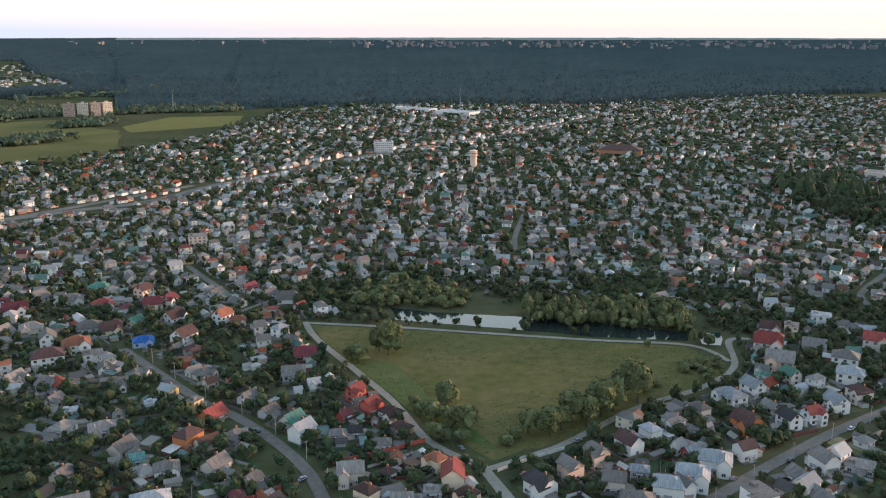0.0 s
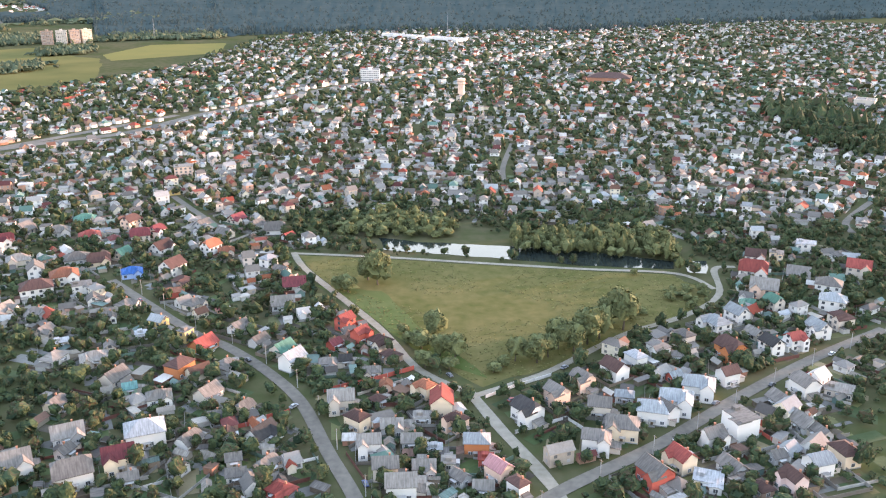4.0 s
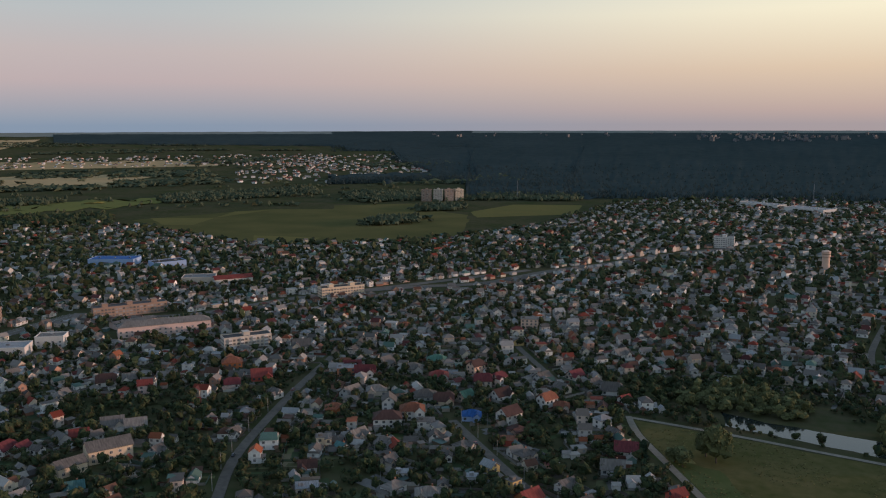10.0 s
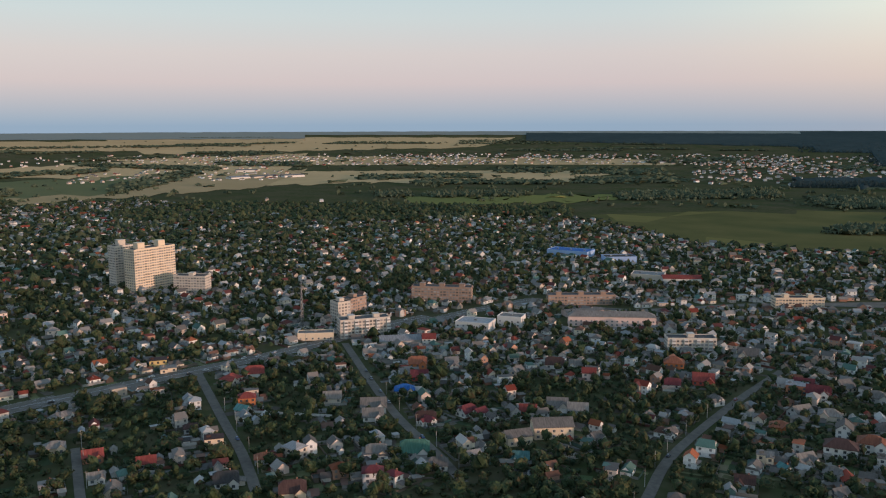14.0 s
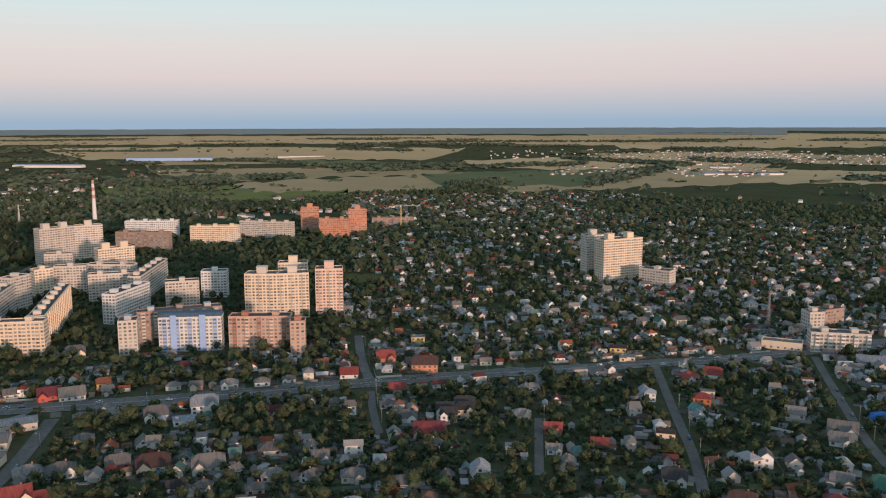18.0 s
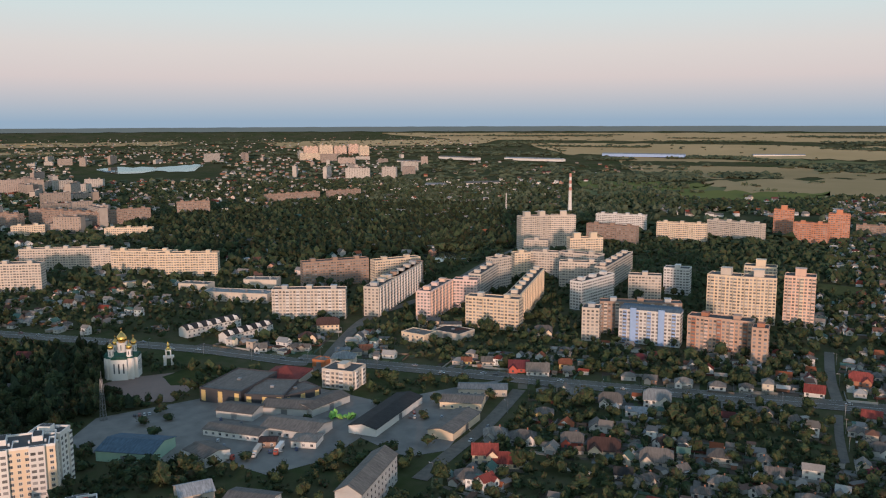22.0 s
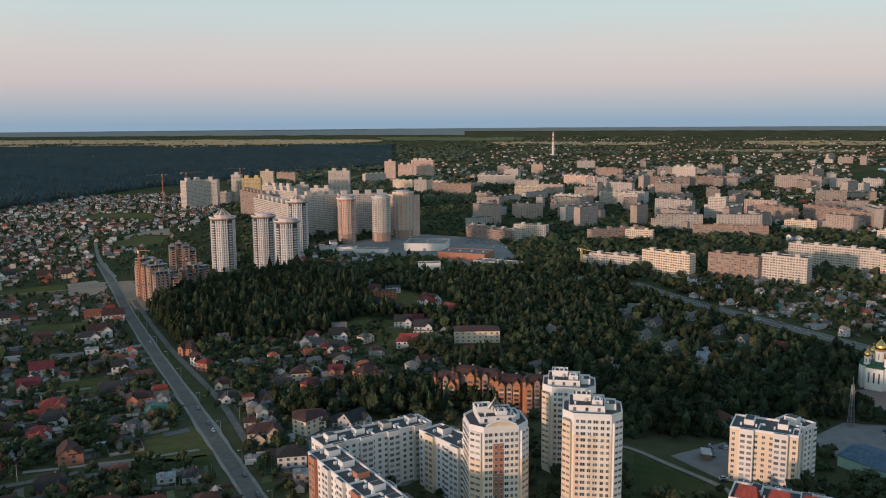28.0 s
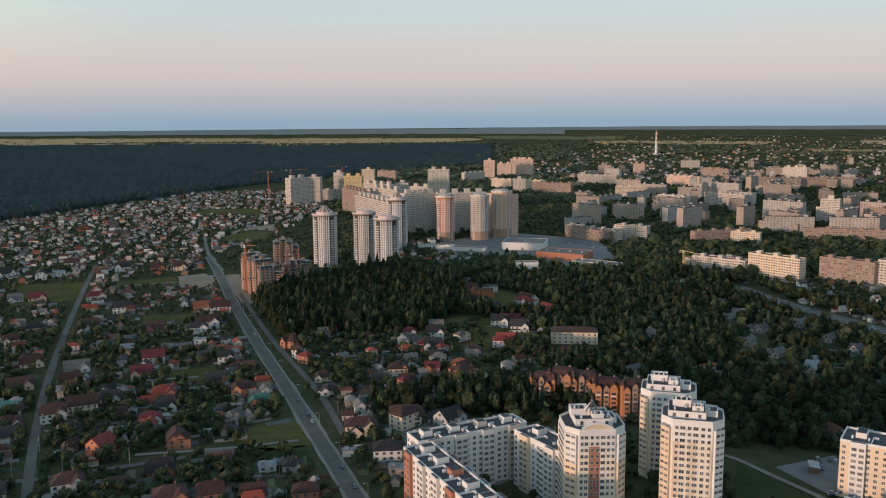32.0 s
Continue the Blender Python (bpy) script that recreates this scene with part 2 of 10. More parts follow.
VILLA_ROOFS = [(0.364, 0.338, 0.312), (0.351, 0.104, 0.065), (0.260, 0.247, 0.234), (0.111, 0.072, 0.058), (0.156, 0.078, 0.058), (0.091, 0.088, 0.086), (0.312, 0.078, 0.052), (0.182, 0.176, 0.169), (0.130, 0.058, 0.046), (0.247, 0.234, 0.221), (0.072, 0.065, 0.065)]
VILLA_WALLS = [(0.759, 0.724, 0.667), (0.667, 0.552, 0.437), (0.529, 0.437, 0.322), (0.414, 0.196, 0.115), (0.690, 0.655, 0.598), (0.483, 0.287, 0.184), (0.391, 0.345, 0.299), (0.575, 0.483, 0.380), (0.780, 0.759, 0.724)]
VILLA_WALLS = [tuple(v * 0.8 for v in c) for c in VILLA_WALLS]
VILLA_ROOFS = [tuple(v * 0.85 for v in c) for c in VILLA_ROOFS]
SKYLINE = [(0.17, 0.17, 0.18), (0.21, 0.20, 0.20), (0.14, 0.15, 0.17), (0.25, 0.24, 0.23)]
material("villa_roofs", VILLA_ROOFS[0], grain=1.2, palette=VILLA_ROOFS, island=True, vary=0.22, rough=0.8, spec=0.12)
material("villa_walls", VILLA_WALLS[0], grain=0.8, palette=VILLA_WALLS, island=True, vary=0.15, rough=0.85)
material("skyline", SKYLINE[0], grain=0.05, palette=SKYLINE, island=True, vary=0.2, rough=0.9)
material("roofs", ROOFS[0], grain=1.2, bump=0.04, palette=ROOFS, vary=0.25, rough=0.8, spec=0.12, streak=0.4)
material("roofs_many", ROOFS[0], grain=1.2, palette=ROOFS, island=True, vary=0.28, rough=0.8, spec=0.12)
material("walls", WALLS[0], grain=0.8, palette=WALLS, vary=0.12, rough=0.85)
material("walls_many", WALLS[0], grain=0.8, palette=WALLS, island=True, vary=0.18, rough=0.85)
for key, col in dict(red=(0.25, 0.060, 0.048), orange=(0.27, 0.105, 0.060), weathered=(0.165, 0.145, 0.125), grey=(0.155, 0.140, 0.124), dark=(0.050, 0.047, 0.045), brown=(0.085, 0.048, 0.040), maroon=(0.155, 0.042, 0.045), blue=(0.035, 0.125, 0.36),
                     green=(0.09, 0.20, 0.145), lightblue=(0.25, 0.265, 0.265), deepgreen=(0.035, 0.105, 0.075), pale=(0.215, 0.195, 0.170), steelblue=(0.10, 0.15, 0.20), silver=(0.32, 0.325, 0.325), teal=(0.10, 0.22, 0.21), pink=(0.50, 0.25, 0.25), lime=(0.25, 0.5, 0.12)).items():
    material("roof_" + key, col, grain=1.0, bump=0.03, vary=0.22, rough=0.75, spec=0.15, streak=0.35)
for key, col in dict(white=(0.68, 0.65, 0.605), cream=(0.71, 0.57, 0.41), grey=(0.45, 0.44, 0.42), brick=(0.40, 0.18, 0.11), orange=(0.44, 0.16, 0.065), peach=(0.72, 0.50, 0.38), yellow=(0.62, 0.45, 0.19), brown=(0.34, 0.235, 0.175), faded_red=(0.50, 0.25, 0.20),
                     pink=(0.72, 0.54, 0.48), pale=(0.58, 0.505, 0.42), blue=(0.32, 0.44, 0.66), red=(0.45, 0.10, 0.07), dark=(0.06, 0.06, 0.065), green=(0.35, 0.5, 0.38), terracotta=(0.58, 0.25, 0.14), tan=(0.50, 0.34, 0.25), clinker=(0.42, 0.20, 0.10), bright=(0.77, 0.735, 0.68)).items():
    material("wall_" + key, col, [v * 0.86 for v in col], grain=0.25, bump=0.01, vary=0.05, rough=0.85, detail=8)
material("glass", (0.075, 0.080, 0.088), (0.12, 0.125, 0.13), rough=0.2, grain=0.5, vary=0.5, spec=0.6)
material("glass_many", (0.145, 0.143, 0.145), (0.29, 0.275, 0.26), rough=0.2, grain=0.4, island=True, vary=0.6, spec=0.6)
SHED_ROOFS = [(0.30, 0.27, 0.235), (0.17, 0.10, 0.07), (0.10, 0.09, 0.082), (0.42, 0.40, 0.37), (0.16, 0.145, 0.13), (0.24, 0.215, 0.18), (0.33, 0.30, 0.26), (0.14, 0.085, 0.065), (0.20, 0.18, 0.155), (0.12, 0.17, 0.15), (0.26, 0.235, 0.20), (0.11, 0.10, 0.09)]
material("shed_roof", SHED_ROOFS[0], palette=SHED_ROOFS, grain=1.2, vary=0.3, rough=0.8, spec=0.12, streak=0.4)
material("shed_roofs", SHED_ROOFS[0], palette=SHED_ROOFS, island=True, grain=1.2, vary=0.3, rough=0.8, spec=0.12)
material("frame_white", (0.75, 0.75, 0.74), rough=0.5)
material("metal", (0.30, 0.31, 0.32), rough=0.45, metal=0.6)
material("gold", (0.80, 0.52, 0.16), rough=0.25, metal=1.0, vary=0.0)
material("concrete", (0.34, 0.33, 0.31), (0.24, 0.235, 0.22), grain=0.4, bump=0.02)
material("felt", (0.060, 0.060, 0.060), (0.105, 0.102, 0.098), grain=0.25, bump=0.02, detail=8, spec=0.1)
material("timber", (0.20, 0.14, 0.09), grain=2.0)
CARS = [(0.6, 0.6, 0.6), (0.05, 0.05, 0.055), (0.3, 0.31, 0.33), (0.35, 0.04, 0.03), (0.05, 0.08, 0.2), (0.65, 0.64, 0.6), (0.14, 0.14, 0.15)]
material("car_paint", CARS[0], palette=CARS, rough=0.3, spec=0.6, vary=0.1)
material("car_paints", CARS[0], palette=CARS, island=True, rough=0.3, spec=0.6, vary=0.1)
material("rubber", (0.02, 0.02, 0.02), rough=0.9)
material("crane_paint", (0.48, 0.17, 0.07), rough=0.5)

# ---- meshes ----
FLAT_END = 3200.0


def lay(x, y):
    """A place on the plan, brought to where the land holds it: past 3.2 km the land lies closer and swells up gently to the skyline.
    Gives x, y, z and the size that things have there."""
    d = math.hypot(x, y)
    if d <= FLAT_END:
        return x, y, 0.0, 1.0
    s = (FLAT_END + 1650.0 * (1 - FLAT_END / d)) / d
    return x * s, y * s, EYE * (1 - s), s


def polar(turn, d):
    return -math.sin(radians(turn)) * d, math.cos(radians(turn)) * d


class Soup:
    """Gathers corners and faces for one mesh."""

    def __init__(self):
        self.v, self.f, self.m = [], [], []

    def add(self, verts, faces, slot=0):
        k = len(self.v)
        self.v.extend(verts)
        self.f.extend([tuple(i + k for i in f) for f in faces])
        self.m.extend([slot] * len(faces))

    def box(self, x0, y0, z0, x1, y1, z1, slot=0, place=None):
        v = [(x0, y0, z0), (x1, y0, z0), (x1, y1, z0), (x0, y1, z0), (x0, y0, z1), (x1, y0, z1), (x1, y1, z1), (x0, y1, z1)]
        if place:
            v = [tuple(place @ Vector(p)) for p in v]
        self.add(v, [(3, 2, 1, 0), (4, 5, 6, 7), (0, 1, 5, 4), (1, 2, 6, 5), (2, 3, 7, 6), (3, 0, 4, 7)], slot)

    def mesh(self, name, mats=()):
        me = bpy.data.meshes.new(name)
        me.from_pydata(self.v, [], self.f)
        for m in mats:
            me.materials.append(MATS[m])
        if mats:
            me.polygons.foreach_set("material_index", self.m)
        me.update()
        return me


def part(name, soup, mat, parent, label=""):
    """Links a soup (or a ready mesh) as one mesh object under a thing or a part."""
    me = soup.mesh(name, [mat]) if isinstance(soup, Soup) else soup
    ob = new(name, me)
    ob.parent = parent
    if label:
        ob["label"] = label
    if me.materials and me.materials[0] is not MATS[mat]:
        ob.material_slots[0].link = "OBJECT"
        ob.material_slots[0].material = MATS[mat]
    return ob


def inside(px, py, poly):
    """Which of the places px, py (arrays) lie within the polygon."""
    hit = np.zeros(len(px), bool)
    n = len(poly)
    for i in range(n):
        (x0, y0), (x1, y1) = poly[i], poly[(i + 1) % n]
        if y0 == y1:
            continue
        c = ((y0 > py) != (y1 > py)) & (px < (x1 - x0) * (py - y0) / (y1 - y0) + x0)
        hit ^= c
    return hit


def lathe(s, profile, x, y, n=16):
    k = len(s.v)
    s.v.extend([(x + r * math.cos(2 * math.pi * i / n), y + r * math.sin(2 * math.pi * i / n), z) for r, z in profile for i in range(n)])
    for j in range(len(profile) - 1):
        for i in range(n):
            s.f.append((k + j * n + i, k + j * n + (i + 1) % n, k + (j + 1) * n + (i + 1) % n, k + (j + 1) * n + i))
            s.m.append(0)


# ---- ground, roads, land ----
rings = [0.0] + [30 * 1.12 ** k for k in range(43)] + [4200, 5200, 6600, 8400, 11000, 15000, 20000, 24400]
rings = sorted(r for r in rings if r < 3200 or r >= 4200) + [3200.0]
rings.sort()
gs = Soup()
verts, faces = [], []
STEPS = 180
for r in rings:
    for k in range(STEPS):
        x, y, z, s = lay(*polar(k * 360 / STEPS, r))
        verts.append((x, y, z))
for i in range(len(rings) - 1):
    for k in range(STEPS):
        a, b = i * STEPS + k, i * STEPS + (k + 1) % STEPS
        faces.append((b, a, a + STEPS, b + STEPS) if i else (a, a + STEPS, b + STEPS))
gs.add(verts, faces)
ground = tagged(new("ground", gs.mesh("ground", ["ground"])), "dark garden soil and grass of the suburb", "ground", kind="structure")

ROADS, RESIDENTIAL, LANDS = [], [], []
LAY = [0.24]


def road(kind, width, pts):
    """A road of even width along its middle line, with rounded bends."""
    pts = [Vector(p) for p in pts]
    fine = []
    for i in range(len(pts) - 1):
        p0, p1, p2, p3 = pts[max(i - 1, 0)], pts[i], pts[i + 1], pts[min(i + 2, len(pts) - 1)]
        for k in range(6):
            t = k / 6
            fine.append(0.5 * (2 * p1 + (p2 - p0) * t + (2 * p0 - 5 * p1 + 4 * p2 - p3) * t * t + (3 * p1 - p0 - 3 * p2 + p3) * t ** 3))
    fine.append(pts[-1])
    LAY[0] += 0.006
    s, edge = Soup(), []
    for i, p in enumerate(fine):
        d = (fine[min(i + 1, len(fine) - 1)] - fine[max(i - 1, 0)]).normalized()
        n = Vector((-d.y, d.x))
        w = width / 2 * (1 + (0.22 * noise.noise((p.x * 0.05, p.y * 0.05, 3)) if kind == "dirt" else 0))
        for q in (p + n * w, p - n * w):
            edge.append((q.x, q.y, LAY[0]))
    s.add(edge, [(2 * i, 2 * i + 1, 2 * i + 3, 2 * i + 2) for i in range(len(fine) - 1)])
    label = "worn grey asphalt road between the plots" if kind == "asphalt" else "pale sandy dirt track beside the grass"
    ob = tagged(new("road", s.mesh("road", [kind])), label, "road", kind="structure")
    ROADS.append((np.array([(p.x, p.y) for p in fine]), width, kind))
    return ob


LAND_LABELS = dict(meadow="open meadow of dry grass and weeds", yard="rough green grass between shrubs", water="still dark pond water reflecting the sky", field="wide green field of rough grass",
                   dryfield="yellowed dry grass of the field", paved="patched grey asphalt yard", plaza="reddish paved square round the church", lawn="short green lawn", earth="bare pale earth of a building site")


def land(kind, z, pts):
    """A flat piece of land with softly uneven edges."""
    LANDS.append((kind, pts))
    rim = []
    for i, (x0, y0) in enumerate(pts):
        x1, y1 = pts[(i + 1) % len(pts)]
        n = max(1, int(math.hypot(x1 - x0, y1 - y0) / 8)) if kind not in ("paved", "plaza") else 1
        for k in range(n):
            x, y = x0 + (x1 - x0) * k / n, y0 + (y1 - y0) * k / n
            a = 0 if n == 1 else 2.5
            rim.append((x + a * noise.noise((x * 0.07, y * 0.07, 1)), y + a * noise.noise((x * 0.07, y * 0.07, 7)), z))
    area = sum(a[0] * b[1] - b[0] * a[1] for a, b in zip(rim, rim[1:] + rim[:1]))
    if area < 0:
        rim.reverse()
    s = Soup()
    s.add(rim, [tuple(range(len(rim)))])
    return tagged(new("water" if kind == "water" else "ground_patch", s.mesh(kind, [kind])), LAND_LABELS[kind], "water" if kind == "water" else "ground", kind="structure")


STRIP_LABELS = dict(forest="wide dark forest towards the skyline, tinted blue for haze", dryland="harvested brown fields on the plain", greenfar="green crop field on the plain", meadowfar="yellow-green meadow on the plain",
                    plain="wide flat plain before the skyline, haze in its colour", water="long pale lake on the plain")


FORESTS = []


def strip(kind, t0, t1, n0, n1, f0, f1):
    """A belt of land across the plain between two turns, with its near and its far edge at either end."""
    LAY[0] += 0.05
    wide, deep = max(6, int(abs(t1 - t0) * (8 if kind == "forest" else 2))), 24 if kind == "forest" else 6
    s, vs = Soup(), []
    if kind == "forest":
        FORESTS.append((t0, t1, n0, n1, f0, f1))
    for j in range(deep + 1):
        for i in range(wide + 1):
            u, v = i / wide, j / deep
            near, far = 1 / (1 / n0 + (1 / n1 - 1 / n0) * u), 1 / (1 / f0 + (1 / f1 - 1 / f0) * u)
            if kind in ("dryland", "greenfar", "meadowfar") or kind != "plain" and abs(t1 - t0) < 14:
                near = far + (near - far) * min(1.0, 10 * u, 10 * (1 - u)) ** 0.5
            turn = t0 + (t1 - t0) * u
            wob = 1 + 0.05 * noise.noise((turn * 0.9, v * 3 + LAY[0] * 9, 2)) + 0.025 * noise.noise((turn * 4, v * 3, 5))
            d = 1 / ((1 / near) * (1 - v) + (1 / far) * v) * wob
            x, y, z, sz = lay(*polar(turn, d))
            if kind == "forest":
                z += (9 if j else 0) * sz + (2.5 * noise.noise((x * 0.02, y * 0.02, 1)) + 1.2 * random.random()) * sz * (1 if j else 0.0)
            vs.append((x, y, z + LAY[0]))
    w = wide + 1
    s.add(vs, [(j * w + i, j * w + i + 1, (j + 1) * w + i + 1, (j + 1) * w + i) for j in range(deep) for i in range(wide)])
    me = s.mesh(kind, [kind])
    me.polygons.foreach_set("use_smooth", [True] * len(me.polygons))
    return tagged(new(dict(forest="forest", water="water").get(kind, "field"), me), STRIP_LABELS[kind], dict(forest="forest", water="water").get(kind, "field"), kind="structure")


road("dirt", 4.2, [(-88, 516), (-76, 485), (-44, 429), (-24, 393), (-6, 352), (18, 328)])
road("dirt", 5, [(15, 334), (27, 301), (36, 279), (44, 257), (47, 243)])
road("dirt", 3.5, [(-86, 514), (-30, 506), (26, 495), (90, 483), (146, 474), (161, 449)])
road("dirt", 3.8, [(19, 327), (39, 339), (58, 353), (96, 388), (134, 412), (161, 441), (171, 481), (185, 485)])
road("asphalt", 5.6, [(-187, 468), (-152, 429), (-118, 392), (-100, 378), (-76, 352), (-56, 323), (-40, 284), (-27, 254), (-21, 233)])
road("asphalt", 5, [(-148, 570), (-180, 617), (-203, 652)])
road("asphalt", 5.8, [(230, 393), (182, 362), (132, 324), (89, 288), (45, 257), (20, 234)])
road("asphalt", 5, [(61, 697), (65, 748), (82, 846)])
road("asphalt", 5, [(288, 551), (296, 577), (339, 628)])
road("asphalt", 15, [(-455, 794), (-385, 860), (-322, 910), (-276, 1010), (-214, 1106), (-147, 1221), (-56, 1336), (38, 1444), (189, 1630), (343, 1888)])
road("asphalt", 16, [(-632, 609), (-629, 529), (-622, 469), (-619, 417)])
road("asphalt", 12, [(-632, 609), (-537, 642), (-478, 756), (-404, 860), (-300, 1012)])
road("asphalt", 18, [(-587, 118), (-596, 208), (-601, 280), (-615, 362), (-631, 426), (-635, 474)])
road("asphalt", 6, [(-598, 359), (-491, 316), (-421, 290), (-360, 273), (-320, 260)])
road("asphalt", 6, [(-591, 229), (-484, 202), (-426, 188), (-374, 172)])
road("asphalt", 6, [(-240, 301), (-253, 324), (-278, 376), (-307, 475), (-329, 570)])
road("asphalt", 7, [(-711, 12), (-633, 13), (-573, 18)])
road("asphalt", 5, [(-557, 17), (-518, 17), (-478, 19)])
road("asphalt", 5, [(-491, 117), (-407, 98)])
road("asphalt", 20, [(-591, 133), (-575, 3), (-558, -110), (-549, -210), (-541, -304), (-534, -360)])
road("asphalt", 18, [(-527, -346), (-524, -358), (-525, -407), (-522, -463), (-497, -636), (-480, -739), (-477, -837)])
road("asphalt", 9, [(-527, -179), (-456, -175), (-410, -177), (-369, -178)])
road("dirt", 11.5, [(107, -1189), (75, -991), (58, -876), (31, -718), (4, -572), (-12, -482), (-24, -415), (-30, -381)])
road("asphalt", 8, [(107, -1189), (75, -991), (58, -876), (31, -718), (4, -572), (-12, -482), (-24, -415), (-30, -381)])
road("asphalt", 5.5, [(246, -1150), (210, -882), (175, -648), (148, -505), (127, -412)])
road("asphalt", 5, [(149, -446), (133, -446), (87, -455), (59, -461)])
road("asphalt", 4.5, [(53, -919), (17, -715), (-15, -568), (-28, -478)])
road("dirt", 5, [(132, -1402), (110, -1215), (81, -1069)])
road("dirt", 4, [(195, -990), (126, -1002), (84, -1014)])
road("dirt", 16, [(125, -1031), (88, -1030)])
road("dirt", 3.5, [(87, -470), (38, -470), (-2, -474)])
road("dirt", 3.5, [(116, -613), (91, -613), (67, -614)])
road("asphalt", 10, [(-501, -325), (-656, -373), (-740, -370), (-812, -366), (-989, -384), (-1194, -391)])
land("meadow", 0.10, [(-84, 510), (-30, 503), (26, 492), (90, 481), (143, 472), (158, 445), (147, 426), (132, 410), (96, 387), (58, 355), (21, 335), (2, 359), (-24, 398), (-44, 435), (-72, 481)])
land("yard", 0.12, [(-68, 458), (-27, 449), (-7, 403), (15, 365), (24, 343), (2, 359), (-24, 398), (-44, 435)])
land("water", 0.14, [(-36, 545), (-9, 537), (28, 530), (54, 525), (113, 511), (150, 495), (146, 482), (91, 489), (46, 502), (10, 510), (-31, 521)])
land("water", 0.14, [(480, 925), (515, 930), (500, 872), (468, 868)])
land("water", 0.14, [(157, 495), (172, 495), (164, 474), (153, 476)])
land("field", 0.06, [(-963, 1691), (-799, 1801), (-572, 1521), (-502, 1272), (-656, 1137)])
land("dryfield", 0.14, [(-573, 1565), (-406, 1691), (-439, 1888), (-589, 1850), (-623, 1660)])
land("field", 0.10, [(-1177, 1281), (-1051, 1561), (-749, 1679), (-606, 1603), (-508, 1325), (-650, 1148), (-787, 1108), (-990, 1183)])
land("dryfield", 0.14, [(-822, 1173), (-702, 1188), (-697, 1130), (-769, 1098)])
land("dryfield", 0.18, [(-1167, 1322), (-1054, 1365), (-1036, 1540), (-1090, 1491), (-1014, 1262), (-1066, 1240)])
land("meadow", 0.12, [(-1016, 1), (-1007, 49), (-950, 45), (-955, 2)])
land("paved", 0.16, [(-333, -383), (-372, -399), (-427, -365), (-477, -303), (-467, -246), (-420, -234), (-372, -235), (-343, -252), (-349, -288), (-324, -311)])
land("paved", 0.16, [(-408, -234), (-492, -237), (-525, -214), (-543, -198), (-471, -187), (-410, -181), (-392, -198)])
land("paved", 0.16, [(-62, -479), (-86, -502), (-133, -466), (-144, -425), (-100, -393), (-58, -393)])
land("paved", 0.17, [(-246, -386), (-286, -394), (-281, -362), (-253, -351)])
road("dirt", 3.5, [(-212, -412), (-229, -404), (-239, -374), (-248, -342), (-246, -325)])
land("plaza", 0.16, [(-403, -450), (-440, -446), (-471, -417), (-467, -391), (-414, -377), (-406, -401)])
land("lawn", 0.20, [(-455, -422), (-473, -420), (-495, -399), (-485, -375), (-456, -382), (-441, -402)])
land("paved", 0.16, [(-173, -1192), (-247, -1276), (-354, -1341), (-465, -1224), (-423, -1050), (-339, -1006), (-316, -1105), (-218, -1128)])
land("lawn", 0.12, [(-229, -397), (-242, -335), (-229, -318), (-201, -344)])
land("meadow", 0.12, [(18, -512), (-3, -513), (-11, -464), (16, -461), (39, -483)])
land("meadow", 0.12, [(-173, -847), (-216, -901), (-257, -797), (-238, -745), (-216, -764), (-184, -770)])
land("meadow", 0.12, [(-120, -738), (-156, -766), (-204, -722), (-202, -671), (-171, -637), (-147, -612), (-136, -557), (-113, -572), (-94, -592)])
land("lawn", 0.12, [(44, -467), (-5, -465), (-10, -432), (36, -427)])
land("water", 0.14, [(-1027, -490), (-1077, -471), (-1038, -434), (-972, -444)])
land("yard", 0.12, [(-280, -1138), (-482, -846), (-416, -743), (-250, -830), (-232, -952)])
land("lawn", 0.14, [(-215, -1108), (-310, -1086), (-336, -998), (-299, -973), (-216, -1009)])
land("meadow", 0.12, [(140, -829), (91, -830), (82, -788), (130, -781)])
land("meadow", 0.12, [(90, -638), (57, -638), (53, -606), (85, -602)])
land("earth", 0.15, [(131, -1042), (102, -1055), (88, -1024), (84, -982), (102, -959), (121, -970)])
land("meadow", 0.12, [(197, -1020), (134, -1039), (124, -979), (164, -984), (192, -993)])
land("earth", 0.13, [(76, -1041), (57, -1037), (52, -946), (30, -880), (40, -862), (51, -877), (70, -985)])
land("field", 0.10, [(196, -1803), (168, -1865), (59, -1839), (50, -1700), (125, -1733), (178, -1730)])
land("earth", 0.16, [(97, -1454), (64, -1523), (24, -1556), (21, -1455), (62, -1483), (91, -1416)])
land("field", 0.12, [(103, -1402), (62, -1464), (30, -1438), (32, -1353), (73, -1331), (98, -1330)])
land("meadow", 0.12, [(305, -1025), (233, -1026), (211, -924), (274, -896)])
RESIDENTIAL.append([(-199, 297), (-686, 1137), (-586, 1214), (-477, 1272), (-433, 1441), (-385, 1927), (-240, 2239), (176, 2313), (535, 2593), (1012, 3011), (1797, 3011), (127, 169), (-125, 169)])
RESIDENTIAL.append([(-436, 112), (-1640, 461), (-1467, 644), (-1329, 808), (-1276, 916), (-1273, 1075), (-1172, 1226), (-990, 1183), (-800, 1096), (-632, 1149), (-491, 1324), (-389, 1528), (-65, 296), (-296, 72)])
RESIDENTIAL.append([(-1110, 5), (-2135, 43), (-2080, 229), (-2114, 703), (-1935, 715), (-1513, 795), (-1213, 1167), (-208, 214), (-289, -90), (-675, -192), (-637, 0)])
RESIDENTIAL.append([(-228, -130), (-409, -167), (-528, -174), (-668, -41), (-692, 173), (-286, 79)])
RESIDENTIAL.append([(-573, -269), (-715, 2), (-672, 6), (-690, 165), (-615, 149), (-540, -178), (-553, -260)])
